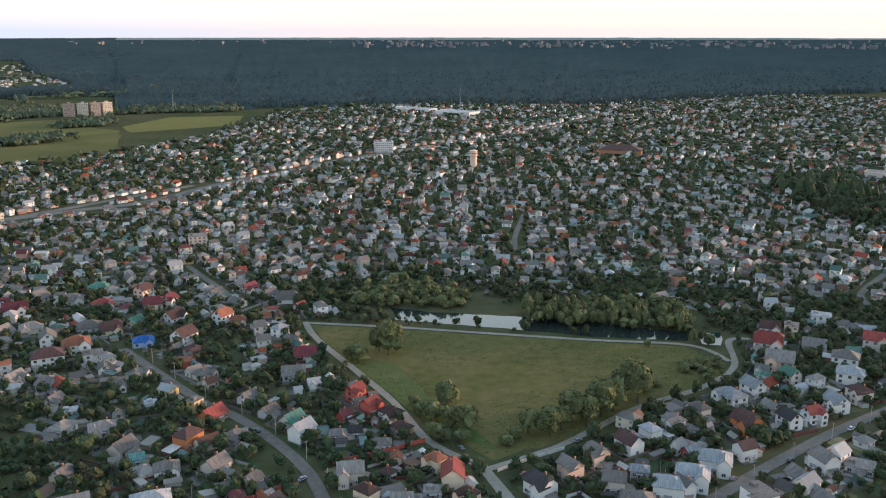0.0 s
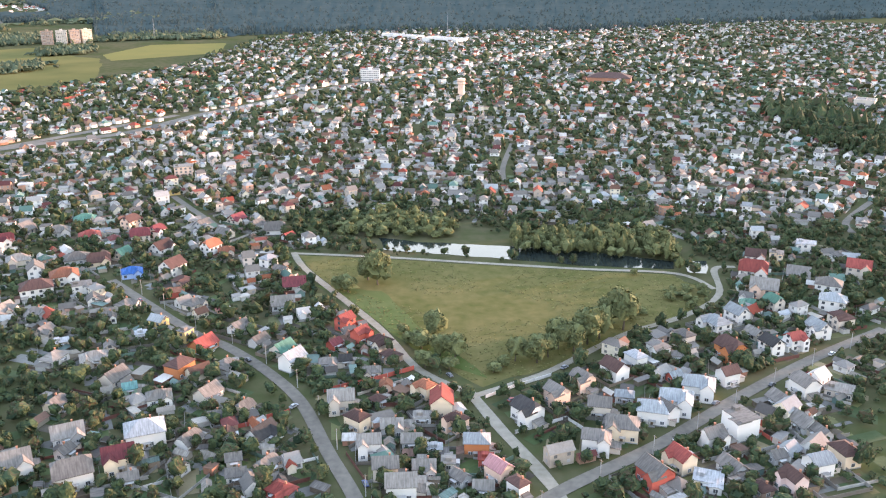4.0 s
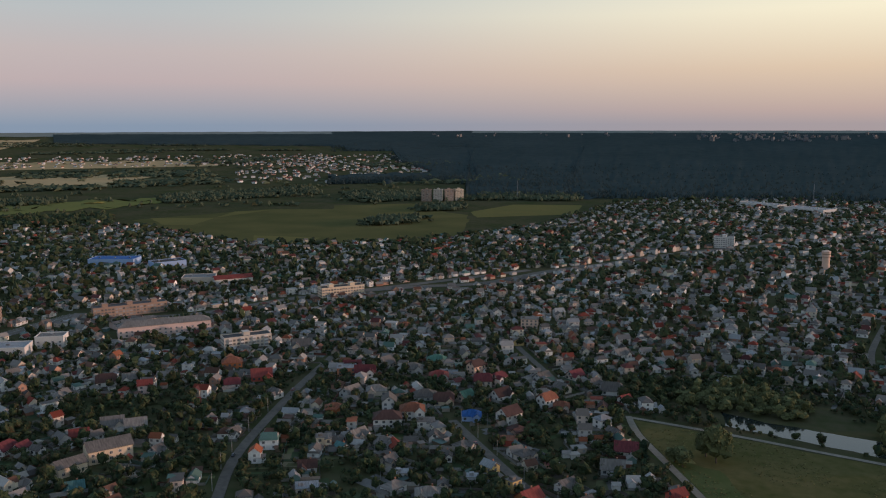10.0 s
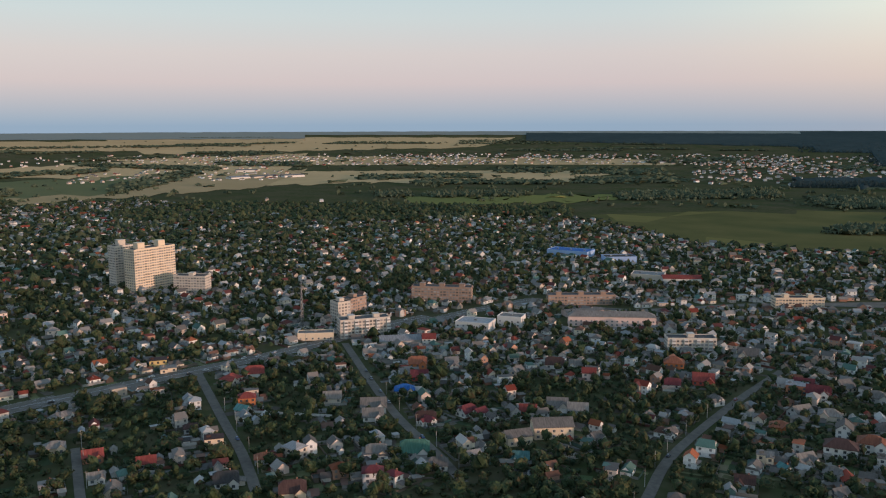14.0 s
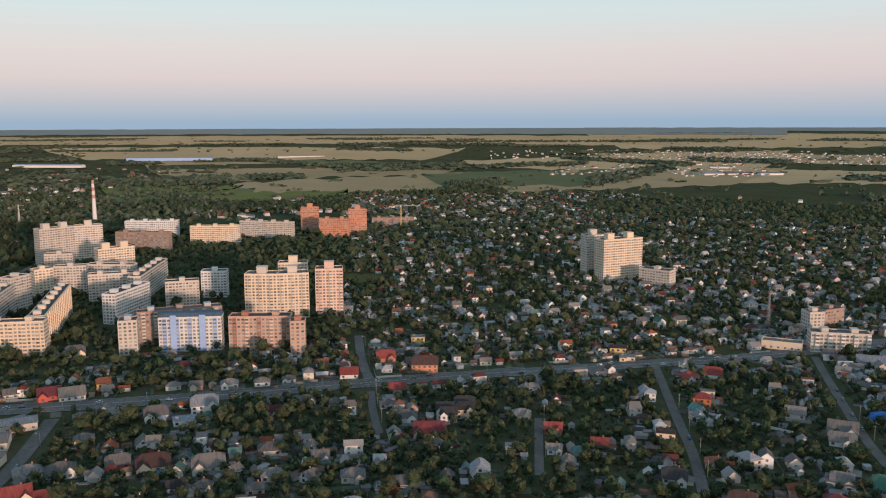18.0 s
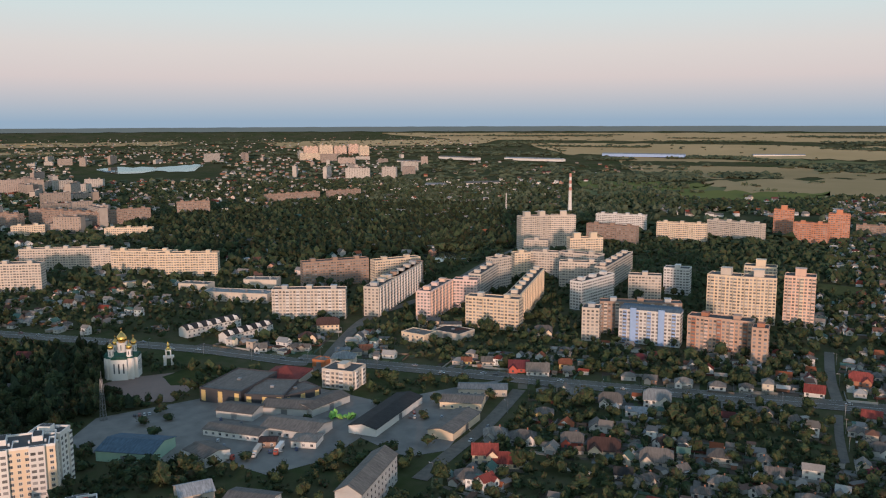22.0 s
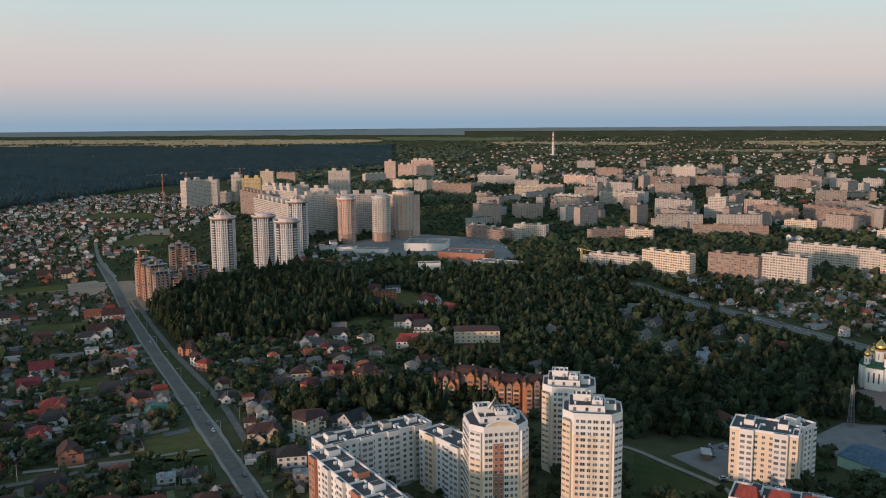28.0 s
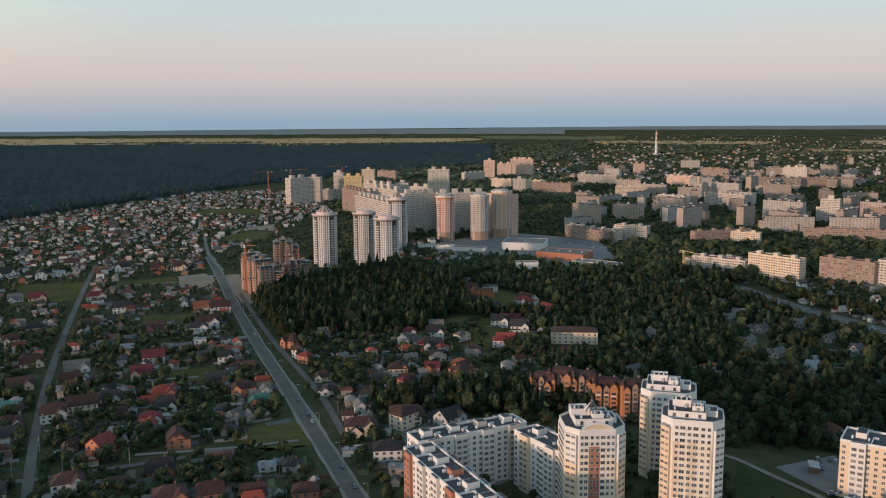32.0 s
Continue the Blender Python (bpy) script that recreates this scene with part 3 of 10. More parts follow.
RESIDENTIAL.append([(-544, -836), (-679, -789), (-663, -589), (-638, -536), (-564, -507), (-484, -612), (-473, -727)])
RESIDENTIAL.append([(-536, -450), (-622, -345), (-602, -297), (-562, -294), (-515, -377)])
RESIDENTIAL.append([(126, -285), (639, -1616), (530, -1710), (335, -2079), (230, -2313), (45, -2599), (-210, -2431), (-60, -1814), (27, -1377), (102, -1213), (69, -893), (35, -700), (7, -560), (-9, -473), (-19, -383), (-11, -258)])
RESIDENTIAL.append([(17, -715), (-11, -729), (-86, -734), (-179, -759), (-217, -705), (-224, -664), (-181, -588), (-103, -537), (-59, -482), (-36, -459), (-27, -508)])
RESIDENTIAL.append([(-151, -1236), (-224, -1272), (-260, -1197), (-228, -1052), (-132, -1086)])
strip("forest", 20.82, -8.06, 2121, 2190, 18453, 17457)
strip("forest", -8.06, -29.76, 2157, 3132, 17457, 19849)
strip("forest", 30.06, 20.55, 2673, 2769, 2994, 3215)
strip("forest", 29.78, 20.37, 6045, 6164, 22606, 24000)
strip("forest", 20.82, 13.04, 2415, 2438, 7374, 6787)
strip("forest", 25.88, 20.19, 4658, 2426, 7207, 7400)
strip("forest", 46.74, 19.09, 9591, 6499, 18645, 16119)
strip("dryland", 73.99, 47.49, 5600, 7131, 14667, 12150)
strip("dryland", 74.04, 36.21, 4245, 3583, 5408, 4520)
strip("dryland", 74.15, 39.94, 2641, 2774, 3832, 3766)
strip("meadowfar", 55.03, 39.93, 1877, 2076, 2174, 2248)
strip("dryland", 118.02, 61.33, 8146, 6405, 12322, 10796)
strip("dryland", 102.63, 81.66, 2661, 2978, 4294, 3598)
strip("greenfar", 95.21, 81.66, 3991, 3112, 4441, 3598)
strip("dryland", 97.14, 61.17, 1861, 2632, 2606, 3780)
strip("greenfar", 84.63, 71.28, 2395, 2432, 2966, 3372)
strip("greenfar", 105.17, 95.62, 2125, 2019, 2620, 2371)
strip("dryland", 82.04, 61.20, 3418, 2985, 3956, 5707)
strip("dryland", 108.36, 81.68, 4589, 4016, 6878, 5889)
strip("meadowfar", 98.63, 89.55, 1921, 2003, 2235, 2272)
strip("meadowfar", 105.16, 96.37, 2299, 2257, 2549, 2506)
strip("dryland", 160.01, 148.19, 6741, 6547, 7805, 7414)
strip("dryland", 143.74, 130.25, 6538, 6760, 7832, 7912)
strip("dryland", 125.86, 110.10, 5785, 6622, 7469, 8398)
strip("dryland", 146.73, 136.98, 5164, 5175, 5578, 5596)
strip("greenfar", 167.37, 157.34, 8572, 8007, 10583, 9584)
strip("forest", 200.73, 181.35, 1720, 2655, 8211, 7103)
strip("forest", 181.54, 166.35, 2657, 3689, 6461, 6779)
strip("dryland", 199.21, 166.73, 8484, 7141, 12487, 9003)
strip("water", 136.03, 129.66, 3223, 3225, 3513, 3650)
# strips towards the horizon, with haze painted into their colour
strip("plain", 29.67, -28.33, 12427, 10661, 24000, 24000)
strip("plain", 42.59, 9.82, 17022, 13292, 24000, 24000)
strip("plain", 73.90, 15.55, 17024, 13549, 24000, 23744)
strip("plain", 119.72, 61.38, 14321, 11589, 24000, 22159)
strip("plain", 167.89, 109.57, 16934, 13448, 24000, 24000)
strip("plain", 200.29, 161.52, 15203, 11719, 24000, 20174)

# ---- what is taken on the plan: a coarse chart of 4 m squares ----
CELL, REACH = 4.0, 2800.0
SIDE = int(2 * REACH / CELL)
taken = np.zeros((SIDE, SIDE), bool)
no_tree = np.zeros((SIDE, SIDE), bool)
built = np.zeros((SIDE, SIDE), bool)
BUILDING = [False]
cx = (np.arange(SIDE) + 0.5) * CELL - REACH
GX, GY = np.meshgrid(cx, cx, indexing="ij")


def claim_poly(pts):
    xs, ys = [p[0] for p in pts], [p[1] for p in pts]
    i0, i1 = [int(np.clip((v + REACH) / CELL, 0, SIDE)) for v in (min(xs), max(xs) + CELL)]
    j0, j1 = [int(np.clip((v + REACH) / CELL, 0, SIDE)) for v in (min(ys), max(ys) + CELL)]
    if i1 > i0 and j1 > j0:
        sx, sy = GX[i0:i1, j0:j1], GY[i0:i1, j0:j1]
        hit = inside(sx.ravel(), sy.ravel(), pts).reshape(sx.shape)
        taken[i0:i1, j0:j1] |= hit
        no_tree[i0:i1, j0:j1] |= hit
        built[i0:i1, j0:j1] |= hit & BUILDING[0]


def claim_disc(x, y, r, bare=None):
    """Takes a disc for building; trees keep off its inner part, or off the radius bare."""
    bare = r * 0.72 if bare is None else bare
    big = max(r, bare)
    i0, i1 = [int(np.clip((v + REACH) / CELL, 0, SIDE)) for v in (x - big, x + big + CELL)]
    j0, j1 = [int(np.clip((v + REACH) / CELL, 0, SIDE)) for v in (y - big, y + big + CELL)]
    far2 = (GX[i0:i1, j0:j1] - x) ** 2 + (GY[i0:i1, j0:j1] - y) ** 2
    taken[i0:i1, j0:j1] |= far2 < r * r
    no_tree[i0:i1, j0:j1] |= far2 < bare * bare
    built[i0:i1, j0:j1] |= (far2 < bare * bare) & BUILDING[0]


def is_free(x, y):
    i, j = int((x + REACH) / CELL), int((y + REACH) / CELL)
    return 0 <= i < SIDE and 0 <= j < SIDE and not taken[i, j]


for line, width, kind in ROADS:
    for a, b in zip(line[:-1], line[1:]):
        n = max(1, int(np.hypot(*(b - a)) / 3))
        for k in range(n):
            claim_disc(*(a + (b - a) * k / n), width / 2 + 1.5, width / 2 + (10 if width >= 14 else 6 if width >= 9 else 3))
for kind, pts in LANDS:
    if kind not in ("yard", "lawn"):
        claim_poly(pts)

# low verges, without trees, on one side of the two main roads
for line, width, kind in (ROADS[9], ROADS[20]):
    for a, b in zip(line[:-1], line[1:]):
        for k in range(max(1, int(np.hypot(*(b - a)) / 5))):
            q = a + (b - a) * k / max(1, int(np.hypot(*(b - a)) / 5))
            for reach in (14, 22, 30, 38):
                e = q * (1 - reach / np.hypot(*q))
                claim_disc(e[0], e[1], 0, 6)

STREETS = taken.copy()


def off_street(x, y, r):
    """Whether a disc keeps clear of the roads and open lands."""
    for k in range(8):
        i, j = int((x + r * math.cos(k * 0.785) + REACH) / CELL), int((y + r * math.sin(k * 0.785) + REACH) / CELL)
        if not (0 <= i < SIDE and 0 <= j < SIDE) or STREETS[i, j]:
            return False
    return True


claim_poly([(-218, -412), (-262, -404), (-288, -396), (-283, -360), (-252, -332), (-212, -345)])

# ---- apartment blocks ----
BUILDING[0] = True
STYLES = dict(pink=("pink", "peach", "peach"), white=("pale", "white", "grey"), cream=("cream", "cream", "pale"), pale=("pale", "white", "grey"), brick=("brown", "pale", "grey"), bluewhite=("white", "blue", "blue"),
              brown=("tan", "peach", "brick"), peach=("peach", "cream", "peach"), redwhite=("white", "red", "red"), orange=("terracotta", "peach", "red"), redroof=("pale", "white", "red"), pinklow=("pink", "white", "grey"), yellow=("yellow", "red", "white"))
LOOKS = dict(pink="pale pink", white="white", cream="cream", pale="pale grey", brick="brown and grey", bluewhite="white and blue", brown="brown brick", peach="peach", redwhite="white and red", orange="orange brick", redroof="grey red-roofed", pinklow="pink", yellow="yellow and red")


WINDOW = Soup()
WINDOW.box(-0.85, -0.06, -0.8, 0.85, 0.02, 0.8, 0)
WINDOW.box(-0.75, -0.09, -0.7, -0.05, -0.02, 0.7, 1)
WINDOW.box(0.05, -0.09, -0.7, 0.75, -0.02, 0.7, 1)
WINDOW_MESH = WINDOW.mesh("window", ["frame_white", "glass"])


def block(ax, ay, bx, by, floors, depth, style):
    """A slab of flats with its front from a to b, loggias, windows, parapet and huts on the roof."""
    wall, trim, accent = STYLES[style]
    x0, y0, z0, s0 = lay(ax, ay)
    turn = math.atan2(by - ay, bx - ax)
    wide, high = math.hypot(bx - ax, by - ay), floors * 2.9 + 1.0
    root = tagged(new("apartment_block"), f"{LOOKS[style]} apartment block of {floors} storeys with loggias", "apartment block")
    root.matrix_world = pose(x0, y0, z0, 0, 0, math.degrees(turn)) @ Matrix.Scale(s0, 4)
    c, sn = math.cos(turn), math.sin(turn)
    if s0 == 1.0:
        claim_poly([(ax + c * u - sn * v, ay + sn * u + c * v) for u, v in ((-4, -3), (wide + 4, -3), (wide + 4, depth + 3), (-4, depth + 3))])
    near, close = math.hypot(ax, ay) < 800, math.hypot(ax, ay) < 860
    body = Soup()
    body.box(0, 0, -0.5, wide, depth, high)
    body.box(0, 0, high, wide, 0.35, high + 1.0), body.box(0, depth - 0.35, high, wide, depth, high + 1.0)
    body.box(0, 0.35, high, 0.35, depth - 0.35, high + 1.0), body.box(wide - 0.35, 0.35, high, wide, depth - 0.35, high + 1.0)
    part("wall", body, "wall_" + wall, root)
    deck = Soup()
    deck.box(0.35, 0.35, high + 0.02, wide - 0.35, depth - 0.35, high + 0.3)
    part("roof", deck, "roof_red" if style == "redroof" else "felt", root)
    sections = max(1, int(wide / 20))
    if style == "bluewhite":
        attic = Soup()
        attic.add([(-0.4, -0.4, high + 1.0), (wide + 0.4, -0.4, high + 1.0), (wide + 0.4, depth + 0.4, high + 1.0), (-0.4, depth + 0.4, high + 1.0), (1.8, 2.2, high + 3.6), (wide - 1.8, 2.2, high + 3.6), (wide - 1.8, depth - 2.2, high + 3.6), (1.8, depth - 2.2, high + 3.6)],
                  [(0, 1, 5, 4), (1, 2, 6, 5), (2, 3, 7, 6), (3, 0, 4, 7), (4, 5, 6, 7), (3, 2, 1, 0)])
        part("attic", attic, "roof_steelblue", root, "blue mansard attic")
        for u in (wide * 0.24, wide * 0.7):
            band = Soup()
            band.box(u - 2.4, -1.3, 0.5, u + 2.4, 0, high + 2.4)
            part("stair_bay", band, "wall_blue", root, "pale blue stair bay")
    huts = Soup()
    for k in range(sections):
        hut = Soup() if near else huts
        u = wide * (k + 0.5) / sections
        hw, up = (4.4, 6.4) if floors >= 12 else (2.6, 3.2)
        hut.box(u - hw, depth * 0.3, high + 0.3, u + hw, depth * 0.75, high + up)
        hut.box(u - hw - 0.3, depth * 0.3 - 0.3, high + up, u + hw + 0.3, depth * 0.75 + 0.3, high + up + 0.25)
        if near:
            part("roof_hut", hut, "wall_" + (accent if floors > 7 and k % 2 == 0 else wall), root)
    if not near:
        tagged(part("roof_hut", huts, "wall_" + wall, root), kind="stuff")
    glass, white = Soup(), Soup()
    faces = [(Matrix.Identity(4), wide), (pose(wide, depth, 0, 0, 0, 180), wide), (pose(wide, 0, 0, 0, 0, 90), depth), (pose(0, depth, 0, 0, 0, -90), depth)]
    for m, length in faces:
        n = max(2, int(length / 3.1))
        gap = length / n
        for k in range(n):
            u = (k + 0.5) * gap
            stack = length > 18 and k % 3 == 1
            if stack and near:
                shaft = Soup()
                shaft.box(u - 1.5, -1.0, 0.5, u + 1.5, 0, high - 0.2, 0, m)
                part("loggia", shaft, "wall_" + (accent if k % 6 == 1 and accent in ("blue", "red", "brick", "peach") else trim), root)
            w, y0 = (1.4 if stack else 1.0), (-1.06 if stack and near else -0.05)
            for f in range(floors):
                z = 0.3 + f * 2.9 + (1.2 if stack else 1.0)
                if close:
                    glass.box(u - w, y0, z, u + w, y0 + 0.16, z + (1.4 if stack else 1.6), 0, m)
                else:
                    glass.add([tuple(m @ Vector(q)) for q in ((u - w, y0, z), (u + w, y0, z), (u + w, y0, z + 1.5), (u - w, y0, z + 1.5))], [(0, 1, 2, 3)])
    tagged(part("glazing", glass, "glass_many", root), "rows of dark glazed windows and loggias", kind="stuff")
    return root


block(-682.9, -317.0, -745.2, -321.7, 9, 13, "pink")
block(-745.2, -321.7, -749.9, -298.3, 9, 13, "pink")
block(-781.7, -306.9, -850.5, -313.6, 9, 13, "white")
block(-843.9, -314.9, -867.5, -304.8, 11, 14, "white")
block(-906.7, -314.7, -917.8, -299.9, 10, 13, "cream")
block(-925.6, -302.4, -929.0, -270.4, 10, 13, "pale")
block(-955.2, -278.0, -946.3, -226.5, 9, 13, "white")
block(-678.3, -280.8, -679.9, -232.1, 9, 13, "cream")
block(-699.4, -237.6, -843.3, -259.9, 9, 13, "cream")
block(-1111.9, -376.5, -1143.3, -343.4, 16, 16, "pale")
block(-1143.3, -343.4, -1156.0, -311.7, 16, 16, "pale")
block(-1015.7, -340.7, -1019.8, -310.6, 10, 14, "pale")
block(-1007.6, -278.3, -1031.4, -243.3, 12, 14, "cream")
block(-886.8, -256.8, -896.8, -211.9, 9, 13, "white")
block(-671.0, -174.5, -672.9, -160.4, 9, 16, "white")
block(-700.9, -166.8, -718.4, -101.4, 9, 13, "brick")
block(-679.0, -145.7, -678.5, -96.9, 9, 14, "bluewhite")
block(-676.3, -91.1, -671.7, -42.7, 9, 14, "brown")
block(-653.7, -41.6, -653.6, -30.0, 9, 14, "brown")
block(-787.6, -90.3, -784.1, -60.9, 14, 18, "cream")
block(-784.1, -60.9, -786.8, -31.5, 14, 18, "cream")
block(-846.6, -63.9, -846.2, -34.9, 14, 16, "cream")
block(-788.6, -25.7, -788.2, -0.3, 15, 18, "peach")
block(-835.8, -170.9, -841.7, -139.7, 9, 14, "pale")
block(-892.3, -146.1, -891.9, -120.2, 9, 16, "redwhite")
block(-872.2, -201.6, -987.5, -197.7, 9, 13, "white")
block(-780.4, -203.6, -839.1, -185.7, 9, 13, "redwhite")
block(-1293.3, -224.6, -1291.7, -151.9, 9, 13, "cream")
block(-1353.5, -159.0, -1320.1, -77.7, 9, 13, "pale")
block(-1406.2, -66.6, -1405.4, -37.6, 14, 16, "orange")
block(-1340.8, -36.0, -1331.6, 10.3, 10, 14, "orange")
block(-1366.8, 10.6, -1366.1, 39.7, 14, 16, "orange")
block(-1469.1, 51.5, -1467.4, 123.8, 5, 13, "brick")
block(-1374.0, -337.3, -1372.1, -256.3, 9, 13, "redwhite")
block(-1238.9, -317.9, -1224.0, -242.2, 9, 13, "brick")
block(-961.8, 284.3, -966.1, 306.2, 16, 16, "white")
block(-920.5, 292.0, -937.4, 343.0, 16, 18, "cream")
block(-906.2, 329.8, -895.6, 359.7, 5, 13, "white")
block(-738.4, -378.9, -835.7, -396.2, 9, 13, "brick")
block(-714.6, -381.6, -738.4, -378.9, 9, 13, "cream")
block(-634.8, -454.6, -663.1, -393.2, 9, 13, "white")
block(-681.9, -368.8, -824.6, -392.2, 9, 15, "pale")
block(-773.1, -511.2, -827.6, -459.7, 9, 13, "brick")
block(-813.4, -444.0, -858.8, -410.6, 9, 13, "cream")
block(-583.2, -849.9, -612.3, -797.0, 9, 13, "brick")
block(-619.1, -801.4, -645.1, -757.8, 10, 16, "white")
block(-522.4, -895.0, -550.5, -837.4, 9, 13, "cream")
block(-721.1, -882.1, -776.1, -790.6, 9, 13, "pale")
block(-757.5, -771.6, -783.2, -698.4, 9, 13, "cream")
block(-762.1, -705.3, -793.7, -642.9, 9, 13, "cream")
block(-1077.3, -1284.9, -1073.5, -1112.8, 9, 13, "brick")
block(-1095.8, -1136.0, -1171.4, -1092.3, 9, 13, "brick")
block(-913.8, -1338.7, -935.8, -1316.7, 14, 18, "pale")
block(-992.3, -1369.5, -1006.1, -1224.7, 9, 13, "brick")
block(-1274.7, -1123.2, -1318.0, -1080.0, 9, 13, "brick")
block(-1583.2, -1138.0, -1708.6, -1076.7, 5, 13, "brick")
block(-1723.8, -1061.4, -1807.2, -1022.1, 5, 13, "brick")
block(-3865.7, -2529.5, -3913.4, -2469.6, 14, 40, "peach")
block(-3917.1, -2465.5, -3962.3, -2407.9, 16, 40, "cream")
block(-3966.2, -2403.5, -4008.1, -2350.9, 14, 40, "peach")
block(-4104.1, -2394.5, -4139.1, -2349.6, 16, 40, "peach")
block(-3880.5, -2199.4, -3912.0, -2159.9, 16, 40, "cream")
block(-3328.4, -2200.1, -3429.3, -2082.4, 10, 30, "cream")
block(-436.4, -1302.2, -483.4, -1196.7, 5, 12, "pale")
block(-492.2, -1231.7, -529.9, -1195.4, 7, 14, "white")
block(-485.2, -959.3, -524.2, -904.1, 5, 14, "redroof")
block(-985.3, -1014.5, -1024.6, -953.8, 5, 12, "cream")
block(-947.6, -1172.8, -982.8, -1138.4, 5, 12, "cream")
block(-770.8, -1166.9, -866.7, -1107.0, 5, 12, "brick")
block(-645.0, -1156.7, -675.1, -1127.7, 5, 12, "cream")
block(-756.7, -1657.9, -786.3, -1592.2, 9, 13, "pale")
block(-871.5, -1678.9, -916.0, -1594.0, 9, 13, "white")
block(-1041.2, -2214.2, -1079.7, -2108.5, 9, 13, "peach")
block(-1212.6, -2070.1, -1459.0, -1992.0, 9, 13, "brick")
block(-1479.8, -2355.2, -1525.0, -2306.6, 12, 16, "pale")
block(-1327.0, -2556.9, -1365.8, -2515.5, 9, 14, "brick")
block(-815.4, -2318.0, -914.5, -2279.3, 9, 13, "pale")
block(-602.5, -2057.1, -693.4, -2011.1, 9, 13, "brick")
block(-781.2, -2935.5, -840.0, -2871.6, 16, 16, "peach")
block(-1147.1, -2713.5, -1175.7, -2682.8, 12, 16, "brick")
block(-8.7, -1898.9, -47.4, -1926.9, 20, 20, "pale")
block(-42.4, -1928.4, -73.3, -1918.8, 20, 20, "white")
block(-106.9, -1982.8, -127.2, -1976.3, 22, 20, "pale")
block(-126.2, -1943.7, -167.3, -1930.9, 20, 20, "yellow")
block(-339.0, -2053.5, -387.7, -2037.3, 22, 20, "white")
block(-607.8, -2608.1, -639.4, -2596.5, 20, 18, "peach")
block(-681.9, -2730.2, -725.6, -2714.8, 14, 18, "peach")
block(-744.0, -2783.9, -811.2, -2758.8, 18, 18, "peach")
block(-186.7, -1362.8, -244.6, -1381.1, 22, 18, "pale")
block(-240.6, -1359.0, -320.6, -1359.6, 22, 18, "pale")
block(-112.0, -1432.1, -157.1, -1246.4, 20, 18, "pale")
block(-315.5, -1337.9, -346.5, -1295.9, 22, 18, "peach")
block(-612.7, 363.5, -598.9, 405.2, 5, 14, "pale")
block(-683.9, 417.6, -691.4, 440.1, 5, 14, "brick")
block(-665.7, 393.0, -665.9, 406.4, 6, 14, "pale")
block(-702.6, 502.3, -657.7, 544.9, 5, 14, "brick")
block(-601.1, 598.5, -560.8, 653.1, 3, 14, "brick")
block(-417.3, 550.5, -392.0, 580.1, 3, 14, "pale")
block(-452.2, 764.6, -422.0, 801.7, 3, 14, "cream")
block(-901.4, 326.5, -875.1, 351.5, 6, 16, "white")
block(-105.2, 1301.8, -76.7, 1301.8, 5, 14, "redwhite")
block(-818.6, 1853.3, -796.7, 1859.3, 9, 16, "brick")
block(-793.1, 1866.3, -772.3, 1872.3, 9, 16, "white")
block(-767.5, 1878.3, -750.4, 1888.3, 9, 16, "brown")
block(-746.7, 1892.3, -730.9, 1905.3, 9, 16, "cream")
block(-479.5, -304.4, -480.7, -280.9, 4, 20, "white")
block(-111.3, -1757.7, -140.7, -1631.5, 16, 16, "brick")
block(-164.8, -1877.4, -216.5, -1809.1, 16, 16, "pale")
block(-161.7, -1679.4, -203.5, -1594.2, 18, 16, "pale")
block(-234.7, -1856.6, -261.0, -1848.7, 16, 16, "white")
block(-526.6, -2513.7, -598.2, -2551.6, 9, 14, "pale")
block(-543.8, -2239.8, -583.0, -2180.6, 9, 14, "cream")
block(-51.7, -1980.5, -105.0, -1965.3, 9, 14, "pale")
block(-559.1, -2074.8, -588.7, -2065.7, 12, 14, "pale")
block(-219.9, -2533.0, -255.6, -2521.2, 14, 14, "cream")
block(-250.4, -1749.2, -287.4, -1722.4, 16, 14, "pale")
block(-286.2, -2717.9, -337.9, -2668.2, 9, 14, "brick")
block(-618.4, -2169.8, -648.2, -2115.6, 9, 14, "cream")
block(-618.6, -2019.0, -678.3, -1981.3, 9, 13, "brick")
block(-754.9, -1883.0, -817.0, -1864.9, 9, 13, "cream")
block(-1045.5, -2235.4, -1096.1, -2167.5, 9, 13, "peach")
block(-1292.6, -2519.7, -1343.1, -2435.2, 9, 13, "brick")
block(-1142.2, -1930.5, -1219.7, -1907.9, 5, 13, "cream")
block(-784.5, -1730.0, -878.3, -1733.5, 5, 13, "pale")
block(-501.4, -1258.6, -550.6, -1231.4, 5, 13, "white")
block(-428.8, -1276.7, -463.4, -1196.3, 5, 13, "brick")
block(-592.1, -1164.6, -689.2, -1175.2, 5, 12, "brick")
block(-477.2, -950.5, -540.7, -944.5, 4, 14, "redroof")

